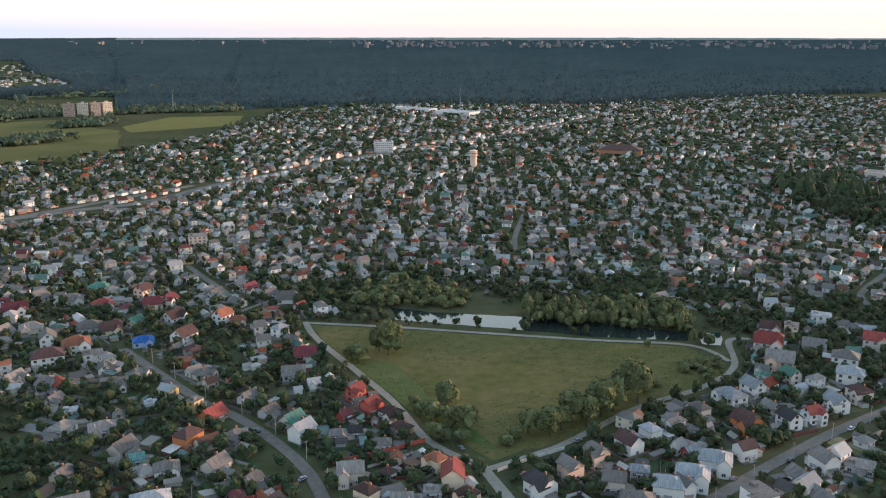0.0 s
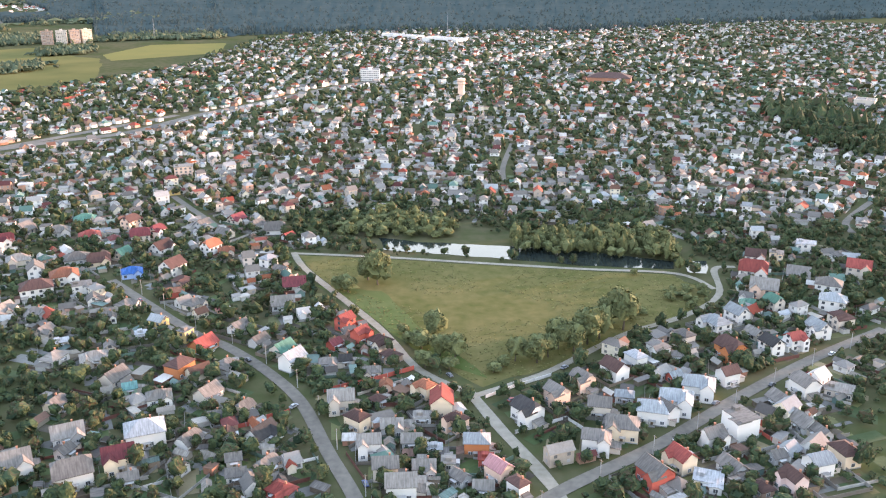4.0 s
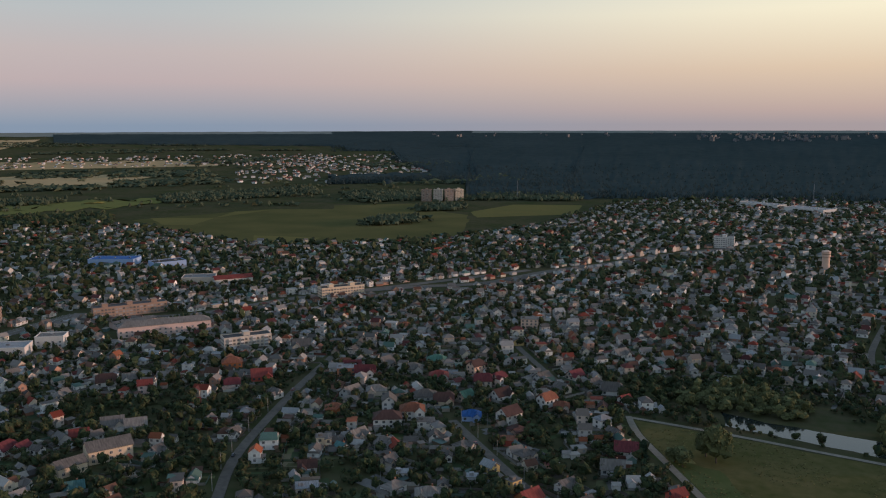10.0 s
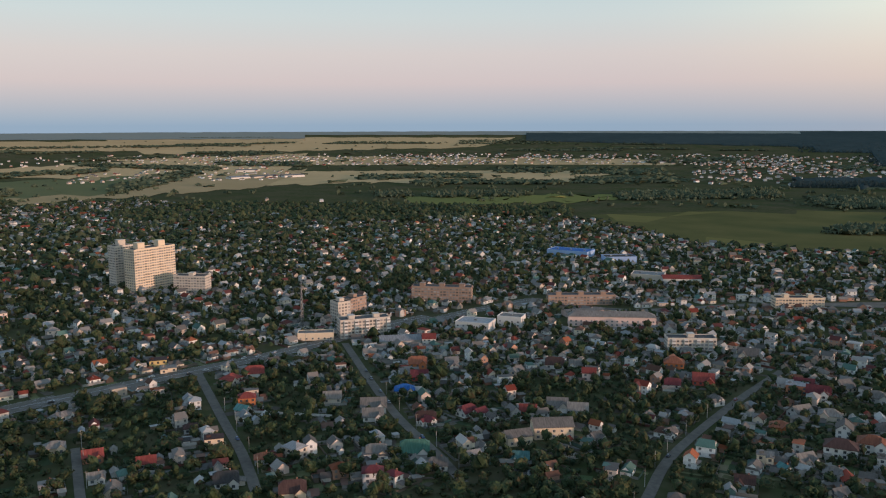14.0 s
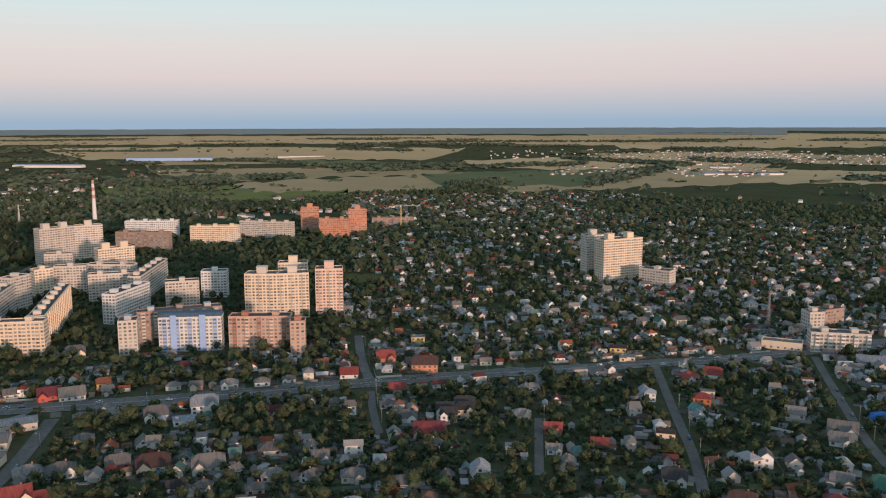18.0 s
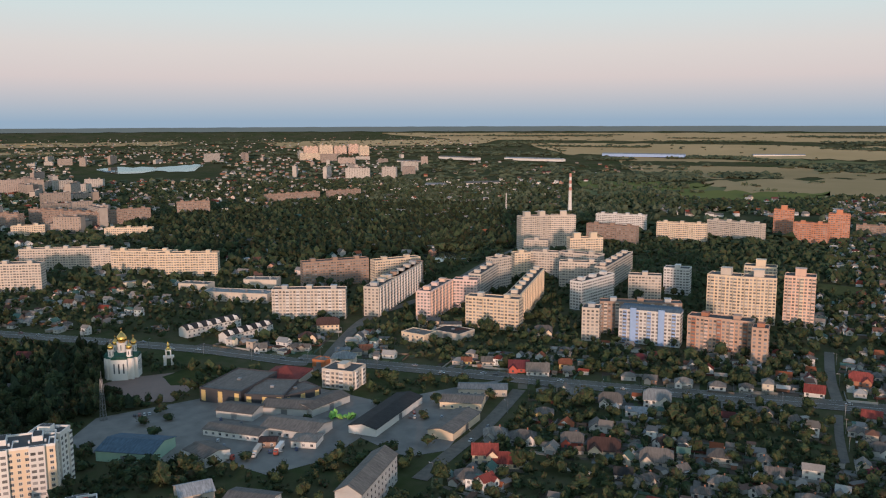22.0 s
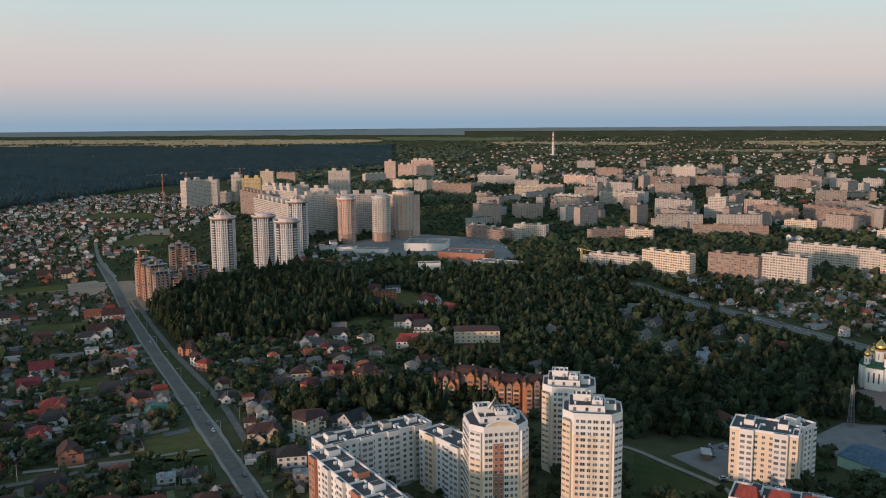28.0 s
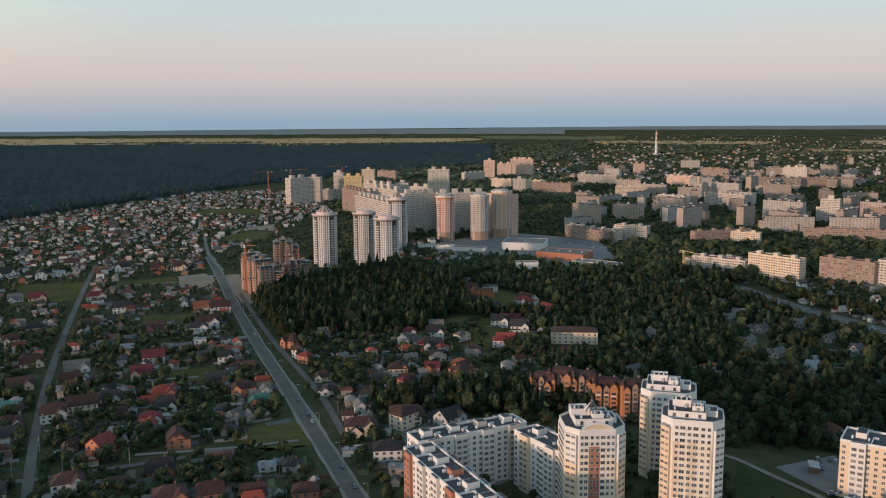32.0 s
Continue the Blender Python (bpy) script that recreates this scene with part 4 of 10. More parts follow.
# ---- halls, shops and other large single buildings ----
def hall(ax, ay, bx, by, high, depth, kind, roof, wall, name, windows, label):
    """A broad building with its front eave from a to b."""
    turn = math.atan2(by - ay, bx - ax)
    wide = math.hypot(bx - ax, by - ay)
    root = tagged(new(name), label, dict(supermarket="shop", terrace="terrace").get(name, name))
    root.matrix_world = pose(ax, ay, 0, 0, 0, math.degrees(turn))
    c, sn = math.cos(turn), math.sin(turn)
    claim_poly([(ax + c * u - sn * v, ay + sn * u + c * v) for u, v in ((-4, -36 if name == "villa" else -5), (wide + 4, -36 if name == "villa" else -5), (wide + 4, depth + 4), (-4, depth + 4))])
    body = Soup()
    body.box(0, 0, -0.3, wide, depth, high)
    rf = Soup()
    if kind == "flat":
        part("wall", body, "wall_" + wall, root)
        rf.box(0.5, 0.5, high + 0.02, wide - 0.5, depth - 0.5, high + 0.25)
        part("roof", rf, "roof_" + roof, root)
        rim = Soup()
        rim.box(-0.1, -0.1, high, wide + 0.1, 0.5, high + 0.8), rim.box(-0.1, depth - 0.5, high, wide + 0.1, depth + 0.1, high + 0.8)
        rim.box(-0.1, 0.5, high, 0.5, depth - 0.5, high + 0.8), rim.box(wide - 0.5, 0.5, high, wide + 0.1, depth - 0.5, high + 0.8)
        part("parapet", rim, "wall_" + wall, root)
        for k in range(max(1, int(wide / 16))):
            vent = Soup()
            u = (k + 0.5) * wide / max(1, int(wide / 16))
            vent.box(u - 1.2, depth * 0.5 - 1, high + 0.25, u + 1.2, depth * 0.5 + 1, high + 1.5)
            part("roof_unit", vent, "metal", root)
    else:
        rise = (0.11 if name in ("warehouse", "workshop") else 0.2 if depth > 14 else 0.3) * depth
        long_x = wide >= depth
        W, D = wide / 2 + 0.6, depth / 2 + 0.6
        cx0, cy0 = wide / 2, depth / 2
        if kind == "hip":
            k = max(0.0, W - D)
            k2 = max(0.0, D - W)
            v = [(cx0 - W, cy0 - D, high - 0.1), (cx0 + W, cy0 - D, high - 0.1), (cx0 + W, cy0 + D, high - 0.1), (cx0 - W, cy0 + D, high - 0.1)]
            v += [(p[0], p[1], high + 0.12) for p in v]
            if long_x:
                v += [(cx0 - k, cy0, high + rise), (cx0 + k, cy0, high + rise)]
                f = [(4, 5, 9, 8), (6, 7, 8, 9), (5, 6, 9), (7, 4, 8)]
            else:
                v += [(cx0, cy0 - k2, high + rise), (cx0, cy0 + k2, high + rise)]
                f = [(5, 6, 9, 8), (7, 4, 8, 9), (4, 5, 8), (6, 7, 9)]
            rf.add(v, f + [(3, 2, 1, 0), (0, 1, 5, 4), (1, 2, 6, 5), (2, 3, 7, 6), (3, 0, 4, 7)])
        else:
            for sg in (-1, 1):
                v = [(-0.6, cy0 + sg * D, high - 0.1), (wide + 0.6, cy0 + sg * D, high - 0.1), (wide + 0.6, cy0, high + rise), (-0.6, cy0, high + rise)]
                if sg > 0:
                    v.reverse()
                u = [(p[0], p[1], p[2] - 0.25) for p in v]
                rf.add(v + u, [(0, 1, 2, 3), (7, 6, 5, 4)] + [(i + 4, (i + 1) % 4 + 4, (i + 1) % 4, i) for i in range(4)])
            for x, sg in ((0.0, -1), (wide, 1)):
                q = [(x, 0, high - 0.2), (x, depth, high - 0.2), (x, cy0, high + rise - 0.3)]
                q2 = [(x - sg * 0.3, *p[1:]) for p in q]
                f = [(0, 1, 2), (5, 4, 3), (3, 4, 1, 0), (4, 5, 2, 1), (5, 3, 0, 2)]
                body.add(q + q2, f if sg > 0 else [p[::-1] for p in f])
        part("wall", body, "wall_" + wall, root)
        part("roof", rf, "roof_" + roof, root)
    if name == "terrace":
        for k in range(max(2, int(wide / 9))):
            u = (k + 0.5) * wide / max(2, int(wide / 9))
            gab = Soup()
            gab.add([(u - 2.6, -0.4, high - 0.3), (u + 2.6, -0.4, high - 0.3), (u, -0.4, high + 3.4), (u - 2.6, depth * 0.5, high - 0.3), (u + 2.6, depth * 0.5, high - 0.3), (u, depth * 0.5, high + 3.4)],
                    [(0, 1, 2), (5, 4, 3), (1, 4, 5, 2), (3, 0, 2, 5), (0, 3, 4, 1)])
            part("gable", gab, "wall_white", root)
    if wall == "dark":
        for u in (1.2, wide * 0.45, wide - 4.5):
            panel = Soup()
            panel.box(u, -0.14, 1.0, u + 3.2, -0.004, high - 0.8)
            part("panel", panel, "wall_yellow", root, "bright yellow wall panel")
    if windows:
        n = max(2, int(wide / 4.5))
        for f in range(max(1, int(high / 3.2))):
            for k in range(n):
                if math.hypot(ax, ay) < 900:
                    w = part("window", WINDOW_MESH, "frame_white", root)
                    w.matrix_local = pose((k + 0.5) * wide / n, 0, 1.9 + f * 3.1)
    else:
        gate = Soup()
        gate.box(wide * 0.5 - 2, -0.1, 0.1, wide * 0.5 + 2, 0.05, min(high - 0.8, 4))
        part("gate", gate, "metal", root)
    return root


hall(-422.8, -361.5, -425.5, -331.1, 9, 46, "flat", "pale", "dark", "supermarket", 0, "black-clad supermarket hall with yellow panels")
hall(-425.1, -327.7, -432.7, -303.4, 8, 34, "flat", "pale", "dark", "supermarket", 0, "black-clad supermarket wing with yellow panels")
hall(-435.9, -305.3, -461.4, -294.0, 6.4, 18, "flat", "grey", "dark", "supermarket", 0, "black-clad supermarket wing behind parked cars")
hall(-468.2, -347.7, -473.1, -320.2, 5, 28, "hip", "red", "pale", "shop", 1, "restaurant with a large bright red hipped roof")
hall(-412.2, -226.1, -476.7, -227.4, 5, 18, "gable", "dark", "white", "warehouse", 0, "long white warehouse with a black roof")
hall(-471.6, -212.8, -477.5, -186.9, 5, 18, "gable", "weathered", "cream", "warehouse", 1, "low cream workshop with a weathered sheet roof")
hall(-499.7, -212.0, -510.3, -181.7, 5, 14, "gable", "lightblue", "pale", "warehouse", 1, "low hall with a pale blue sheet roof")
hall(-423.8, -183.1, -462.7, -181.9, 5, 16, "gable", "weathered", "cream", "warehouse", 0, "gabled cream store with a weathered roof")
hall(-389.6, -289.9, -392.1, -254.8, 5, 22, "gable", "weathered", "grey", "warehouse", 1, "long grey workshop with a weathered roof")
hall(-375.4, -320.0, -378.6, -283.5, 4, 14, "gable", "weathered", "white", "warehouse", 1, "low white workshop with a weathered roof")
hall(-379.4, -262.3, -383.2, -248.2, 4, 14, "hip", "pale", "white", "workshop", 1, "white workshop with a pale hipped roof")
hall(-342.5, -305.6, -337.3, -287.2, 6, 16, "gable", "weathered", "white", "workshop", 1, "two-storey white office with a weathered roof")
hall(-418.0, -310.1, -425.7, -281.5, 5, 20, "gable", "weathered", "grey", "warehouse", 0, "grey store with a weathered sheet roof")
hall(-402.2, -332.0, -405.0, -307.3, 5, 18, "gable", "grey", "grey", "warehouse", 0, "grey store with a weathered sheet roof")
hall(-426.6, -278.2, -460.3, -271.3, 5, 16, "gable", "weathered", "grey", "warehouse", 0, "grey shed with a patched roof")
hall(-371.9, -278.0, -375.8, -269.6, 4, 8, "gable", "brown", "brown", "workshop", 1, "small brown workshop by the yard")
hall(-321.9, -347.6, -329.9, -316.0, 6, 26, "gable", "steelblue", "green", "workshop", 0, "steel-blue roofed hall with green doors in the yard")
hall(-296.1, -268.1, -309.0, -258.1, 5, 15, "gable", "silver", "pale", "shop", 0, "shop with a silver sheet roof")
hall(-300.7, -246.9, -304.4, -223.9, 6, 14, "gable", "grey", "white", "workshop", 1, "white office with a grey gabled roof")
hall(-548.6, -479.4, -602.6, -465.0, 7, 12, "gable", "dark", "white", "terrace", 1, "row of white terraced houses with dark roofs")
hall(-546.2, -435.5, -596.6, -426.7, 7, 11, "gable", "dark", "white", "terrace", 1, "row of white terraced houses with dark roofs and white gables")
hall(-519.4, -337.6, -519.4, -326.7, 5, 10, "flat", "pale", "orange", "shop", 0, "small orange roadside shop")
hall(-525.0, -325.5, -530.8, -309.3, 6, 14, "hip", "lightblue", "pale", "shop", 1, "pale roadside shop with a blue roof")
hall(-675.8, -568.9, -689.9, -499.3, 9, 20, "flat", "lightblue", "pale", "school", 1, "pale school building with blue roofs")
hall(-745.5, -570.1, -757.7, -535.6, 9, 18, "flat", "pale", "pale", "school", 1, "pale school wing with a flat roof")
hall(-709.3, -628.5, -715.5, -594.5, 7, 16, "flat", "pale", "pale", "school", 1, "pale school wing with a flat roof")
hall(-614.1, -311.5, -609.3, -288.4, 7, 16, "flat", "pale", "cream", "shop", 1, "glazed roadside shop with a flat roof")
hall(-636.9, -294.4, -630.2, -266.5, 5, 22, "flat", "dark", "pale", "shop", 0, "low supermarket with a dark flat roof")
hall(-296.6, -1160.4, -350.5, -1135.8, 10, 50, "flat", "pale", "white", "mall", 0, "large white shopping hall with a flat roof")
hall(-320.8, -1074.3, -371.6, -1032.7, 9, 40, "flat", "pale", "brick", "mall", 0, "brick-red-walled shopping hall with a pale flat roof")
hall(-226.2, -1166.9, -268.5, -1145.7, 5, 12, "flat", "grey", "white", "shop", 1, "low white pavilion with a flat roof")
hall(-273.0, -998.2, -299.9, -991.9, 8, 14, "flat", "pale", "white", "office", 1, "white office building beside the park")
hall(-183.8, -1205.8, -228.3, -1177.8, 5, 12, "flat", "pale", "white", "shop", 1, "low white shops at the foot of the towers")
hall(-353.0, -1022.2, -394.1, -977.4, 4, 20, "flat", "lightblue", "pale", "market", 0, "market stalls under pale blue sheet roofs")
hall(-842.4, 834.6, -787.3, 856.7, 8, 30, "flat", "blue", "blue", "shop", 0, "blue warehouse shop with a flat roof")
hall(-741.9, 842.9, -719.4, 877.9, 8, 24, "flat", "dark", "blue", "shop", 0, "blue shop hall with a dark roof")
hall(-642.8, 774.2, -611.1, 793.4, 7, 25, "flat", "lightblue", "pale", "shop", 1, "hall with a pale blue roof")
hall(-605.1, 785.6, -576.1, 818.3, 6, 12, "gable", "red", "white", "shop", 0, "white shop with a red roof")
hall(-576.5, 459.1, -550.2, 475.4, 8, 22, "flat", "silver", "white", "shop", 1, "white and blue shop with a flat roof")
hall(-566.4, 499.7, -547.5, 511.4, 9, 16, "flat", "pale", "white", "office", 1, "white office building by the road")
hall(-572.3, 377.2, -556.3, 407.4, 4, 16, "gable", "silver", "grey", "market", 0, "market hall under silver sheet roofs")
hall(-629.7, 331.6, -613.6, 357.3, 6, 12, "flat", "pale", "cream", "shop", 1, "cream roadside shop with a flat roof")
hall(-340.8, 329.7, -328.2, 349.2, 7.4, 13, "gable", "weathered", "cream", "school", 1, "cream school with a brown gabled roof")
hall(-341.7, 310.2, -336.5, 324.5, 5.4, 10, "gable", "weathered", "cream", "school", 1, "cream school wing with a brown roof")
hall(-526.3, 550.0, -473.4, 607.0, 9, 14, "hip", "pale", "pink", "office", 1, "long pale pink school with a pale hipped roof")
hall(-315.1, -180.8, -363.2, -187.5, 14.5, 13, "gable", "pale", "grey", "apartment_house", 1, "grey five-storey apartment house with a pale slate roof")
hall(-552.2, 574.3, -537.3, 610.3, 5, 13, "gable", "pale", "pink", "workshop", 1, "pink workshop with a pale roof")
hall(232.0, 1275.1, 293.0, 1256.5, 8, 34, "hip", "brown", "brick", "factory", 0, "brick factory hall with a brown roof")
hall(-17.7, 1922.0, 56.4, 1867.7, 8, 44, "flat", "silver", "white", "warehouse", 0, "white warehouse at the edge of the forest")
hall(-110.7, 2009.6, -30.7, 1950.4, 8, 30, "flat", "silver", "white", "warehouse", 0, "white warehouse at the edge of the forest")
hall(530.4, 1063.8, 550.8, 1050.7, 8, 24, "flat", "pale", "pale", "office", 1, "pale building above the houses")
hall(-1482.4, -785.0, -1477.7, -736.8, 6, 20, "flat", "pale", "white", "hall", 0, "white hall among the trees")
hall(-208, -650, -244, -640, 10, 16, "hip", "brown", "cream", "villa", 1, "large cream villa with a brown hipped roof")


# ---- tall blocks near the crossroads ----
def ring_faces(plan):
    return [(plan[i], plan[(i + 1) % len(plan)]) for i in range(len(plan))]


def prism(s, plan, z0, z1, slot=0):
    n = len(plan)
    s.add([(x, y, z0) for x, y in plan] + [(x, y, z1) for x, y in plan], [tuple(range(n, 2 * n)), tuple(range(n - 1, -1, -1))] + [(i, (i + 1) % n, (i + 1) % n + n, i + n) for i in range(n)], slot)


def shrink(plan, k):
    return [(x * k, y * k) for x, y in plan]


def rim_walls(s, plan, z0, z1, thick):
    """A low wall along the edge of a plan."""
    inner = [(x * (1 - thick / math.hypot(x, y)), y * (1 - thick / math.hypot(x, y))) for x, y in plan]
    n = len(plan)
    v = [(x, y, z) for z in (z0, z1) for x, y in plan] + [(x, y, z) for z in (z0, z1) for x, y in inner]
    f = []
    for i in range(n):
        j = (i + 1) % n
        f += [(i, j, j + n, i + n), (i + n, j + n, j + 3 * n, i + 3 * n), (j + 2 * n, i + 2 * n, i + 3 * n, j + 3 * n)]
    s.add(v, f)


def face_pose(p, q):
    """The frame of a face from p to q: x along it, -y outwards."""
    return pose(p[0], p[1], 0, 0, 0, math.degrees(math.atan2(q[1] - p[1], q[0] - p[0])))


def tower(x, y, turn, floors, w, d, cut, label, panel, arch=False):
    """A point block with cut corners, panels of colour, balconies and a stepped top."""
    root = tagged(new("residential_tower"), label, "tower block")
    root.matrix_world = pose(x, y, 0, 0, 0, turn)
    claim_disc(x, y, w * 0.75)
    W, D = w / 2, d / 2
    plan = [(-W + cut, -D), (W - cut, -D), (W, -D + cut), (W, D - cut), (W - cut, D), (-W + cut, D), (-W, D - cut), (-W, -D + cut)]
    high = floors * 2.9 + 1.5
    body = Soup()
    prism(body, plan, -0.4, high - 8.7)
    part("wall", body, "tower_wall", root)
    upper = Soup()
    prism(upper, plan, high - 8.7, high)
    part("upper_wall", upper, "wall_bright", root)
    deck = Soup()
    prism(deck, shrink(plan, 0.965), high + 0.01, high + 0.25)
    part("roof", deck, "felt", root)
    rim = Soup()
    rim_walls(rim, plan, high, high + 1.3, 0.4)
    part("parapet", rim, "wall_bright", root)
    # stepped terraces on the roof, each with its own deck, parapet and vents
    for k, (sx, sy, ex, ey, z0, z1) in enumerate(((-0.80, -0.62, 0.42, 0.80, 0.25, 2.7), (-0.66, 0.10, -0.06, 0.66, 2.7, 5.2), (-0.02, -0.34, 0.34, 0.10, 2.7, 4.4), (0.46, -0.2, 0.8, 0.5, 0.25, 2.2))):
        if arch and k == 0:
            sx, ex, sy = -0.62, 0.62, -0.45
        top = Soup()
        ring = [(sx * W, sy * D), (ex * W, sy * D), (ex * W, ey * D), (sx * W, ey * D)]
        top.box(sx * W, sy * D, high + z0, ex * W, ey * D, high + z1)
        hut = part("penthouse", top, "wall_bright", root)
        cap = Soup()
        cap.box(sx * W + 0.4, sy * D + 0.4, high + z1 + 0.01, ex * W - 0.4, ey * D - 0.4, high + z1 + 0.12)
        part("roof_deck", cap, "felt", hut)
        rail = Soup()
        rim_walls(rail, ring, high + z1, high + z1 + 0.9, 0.35)
        part("hut_parapet", rail, "wall_bright", hut)
        for j in range(3 if k != 3 else 1):
            pipe = Soup()
            px, py = sx * W + (j + 0.6) * (ex - sx) * W / 3.4, (sy + (ey - sy) * (0.16 + 0.3 * (j % 2))) * D
            pipe.box(px - 0.35, py - 0.35, high + z1 + 0.1, px + 0.35, py + 0.35, high + z1 + 1.7)
            pipe.box(px - 0.5, py - 0.5, high + z1 + 1.7, px + 0.5, py + 0.5, high + z1 + 1.85)
            part("vent_shaft", pipe, "frame_white", hut)
        if k == 0:
            for j in range(3):
                hatch = Soup()
                u = sx * W + (j + 0.5) * (ex - sx) * W / 3
                hatch.box(u - 0.7, sy * D - 0.06, high + 0.9, u + 0.7, sy * D + 0.1, high + 2.6)
                part("terrace_door", hatch, "glass", hut)
    if arch:
        # a low segmental arch over the front, open beneath, and a bare steel spire behind it
        hoop, back = Soup(), Soup()
        bow = [(-7.0 + 14.0 * k / 16, high + 1.3 + 2.3 * math.sin(math.pi * k / 16)) for k in range(17)]
        ring = [(u, v, z + up) for u, z in bow for v, up in ((-D - 0.35, 0), (-D + 0.45, 0), (-D + 0.45, 0.75), (-D - 0.35, 0.75))]
        hoop.add(ring, [(4 * k + i, 4 * k + (i + 1) % 4, 4 * k + 4 + (i + 1) % 4, 4 * k + 4 + i) for k in range(16) for i in range(4)])
        back.add([(u, -D + 0.3, z + 0.1) for u, z in bow] + [(7.0, -D + 0.3, high + 1.25), (-7.0, -D + 0.3, high + 1.25)], [tuple(range(18, -1, -1))])
        part("arch", hoop, "wall_bright", root)
        part("arch_infill", back, "wall_cream", root)
        ball = Soup()
        lathe(ball, [(0.0, high + 9.4), (0.5, high + 9.8), (0.5, high + 10.4), (0.12, high + 10.9), (0.06, high + 12.6), (0, high + 12.6)], 0, 0, 8)
        part("spire_tip", ball, "metal", root)
        for k in range(9):
            a = k * math.pi / 4.5
            rod = Soup()
            rod.add([(3.2 * math.cos(a), 3.2 * math.sin(a), high + 6.2), (3.2 * math.cos(a + 0.1), 3.2 * math.sin(a + 0.1), high + 5.0), (2.8 * math.cos(a), 2.8 * math.sin(a), high + 5.0), (0, 0, high + 10.4)], [(0, 1, 3), (1, 2, 3), (2, 0, 3), (0, 2, 1)])
            part("spire_rib", rod, "metal", root)
    edge = ring_faces(plan)
    rest = Soup()
    for i, (p, q) in enumerate(edge):
        m = face_pose(p, q)
        ln = math.hypot(q[0] - p[0], q[1] - p[1])
        if i in (0, 2, 4, 6):
            bands = ((0.27, 0.57, 2.3, panel[0]), (0.60, 0.70, 3.0, "bright")) if arch and i in (0, 4) else ((0.06, 0.3, 5.0, "cream"), (0.72, 0.94, 5.0, "cream")) if arch else ((0.02, 0.1, 3.0, panel[0]), (0.40, 0.60, 3.0, panel[-1]), (0.93, 0.99, 4.0, panel[0]))
            for u0, u1, below, tint in bands:
                strip_panel = Soup()
                strip_panel.box(ln * u0, -0.12, 0.4, ln * u1, 0.0, high - 2.9 * below, 0, m)
                part("panel", strip_panel, "wall_" + tint, root, f"{tint} facing panel")
            # tinted spandrels in a loose chequer beside the corner
            if not arch:
                tile = Soup()
                for f in range(1, floors - 2):
                    tile.box(ln * 0.03, -0.15, f * 2.9 + (0.0 if f % 2 else 1.45), ln * 0.17, 0, f * 2.9 + (1.45 if f % 2 else 2.9), 0, m)
                tagged(part("spandrel", tile, "wall_peach", root), kind="stuff")
        if i in (1, 3, 5, 7):
            shaft = Soup()
            shaft.box(ln * 0.12, -1.1, 2.6, ln * 0.88, 0, high - (14.5 if arch else 2.9), 0, m)
            part("balcony_bay", shaft, "wall_cream" if arch or i % 4 == 3 else "wall_bright", root)
            if arch:
                shaft = Soup()
                shaft.box(ln * 0.12, -1.1, high - 14.5, ln * 0.88, 0, high - 1.4, 0, m)
                part("upper_bay", shaft, "wall_bright", root)
            glaze = Soup()
            for f in range(1, floors):
                for u in (0.18, 0.54):
                    glaze.box(ln * u, -1.16, f * 2.9 + 1.5, ln * (u + 0.28), -1.05, f * 2.9 + 2.55, 0, m)
            tagged(part("balcony_glazing", glaze, "glass_many", root), kind="stuff")
        # columns of windows: place along the face and width
        if ln < 8:
            cols = ()
        elif arch and i in (0, 4):
            cols = ((0.07, 0.75), (0.19, 0.9), (0.345, 0.72), (0.495, 0.72), (0.65, 1.15), (0.80, 0.7), (0.93, 0.7))
        else:
            cols = ((0.10, 0.8), (0.25, 1.35), (0.42, 0.95), (0.58, 1.35), (0.76, 0.95), (0.91, 0.8))
        normal = root.matrix_world.to_3x3() @ Vector((q[1] - p[1], p[0] - q[0], 0))
        seen = normal.x * -x + normal.y * -y > 0
        for f in range(floors):
            for k, (u, big) in enumerate(cols):
                if not seen:
                    rest.box(u * ln - 0.8, -0.18, f * 2.9 + 1.3, u * ln + 0.8, 0.0, f * 2.9 + 2.8, 0, m)
                    continue
                wdw = part("window", WINDOW_MESH, "frame_white", root)
                wdw.matrix_local = m @ pose(u * ln, -0.13, f * 2.9 + 2.0) @ Matrix.Diagonal((big, 1.4, 1.0, 1))
                if (f * 7 + k * 5) % 11 == 0:
                    unit = Soup()
                    unit.box(u * ln + big * 0.9, -0.5, f * 2.9 + 1.1, u * ln + big * 0.9 + 0.8, -0.1, f * 2.9 + 1.7, 0, m)
                    part("air_conditioner", unit, "frame_white", root)
    tagged(part("back_window", rest, "glass_many", root), kind="stuff")
    return root


tower(-132, -352, 172, 15, 27, 25, 5.5, "white tower block with a brown brick strip and an arched top", ("brick", "cream", "brick", "cream"), arch=True)
tower(-188, -392, 154, 15, 27, 24, 5.0, "white tower block with cream panels and stepped roof terraces", ("cream", "pale"))
tower(-177.5, -345, 154, 16, 27, 24, 5.0, "white tower block with beige panels and stepped roof terraces", ("cream", "cream"))


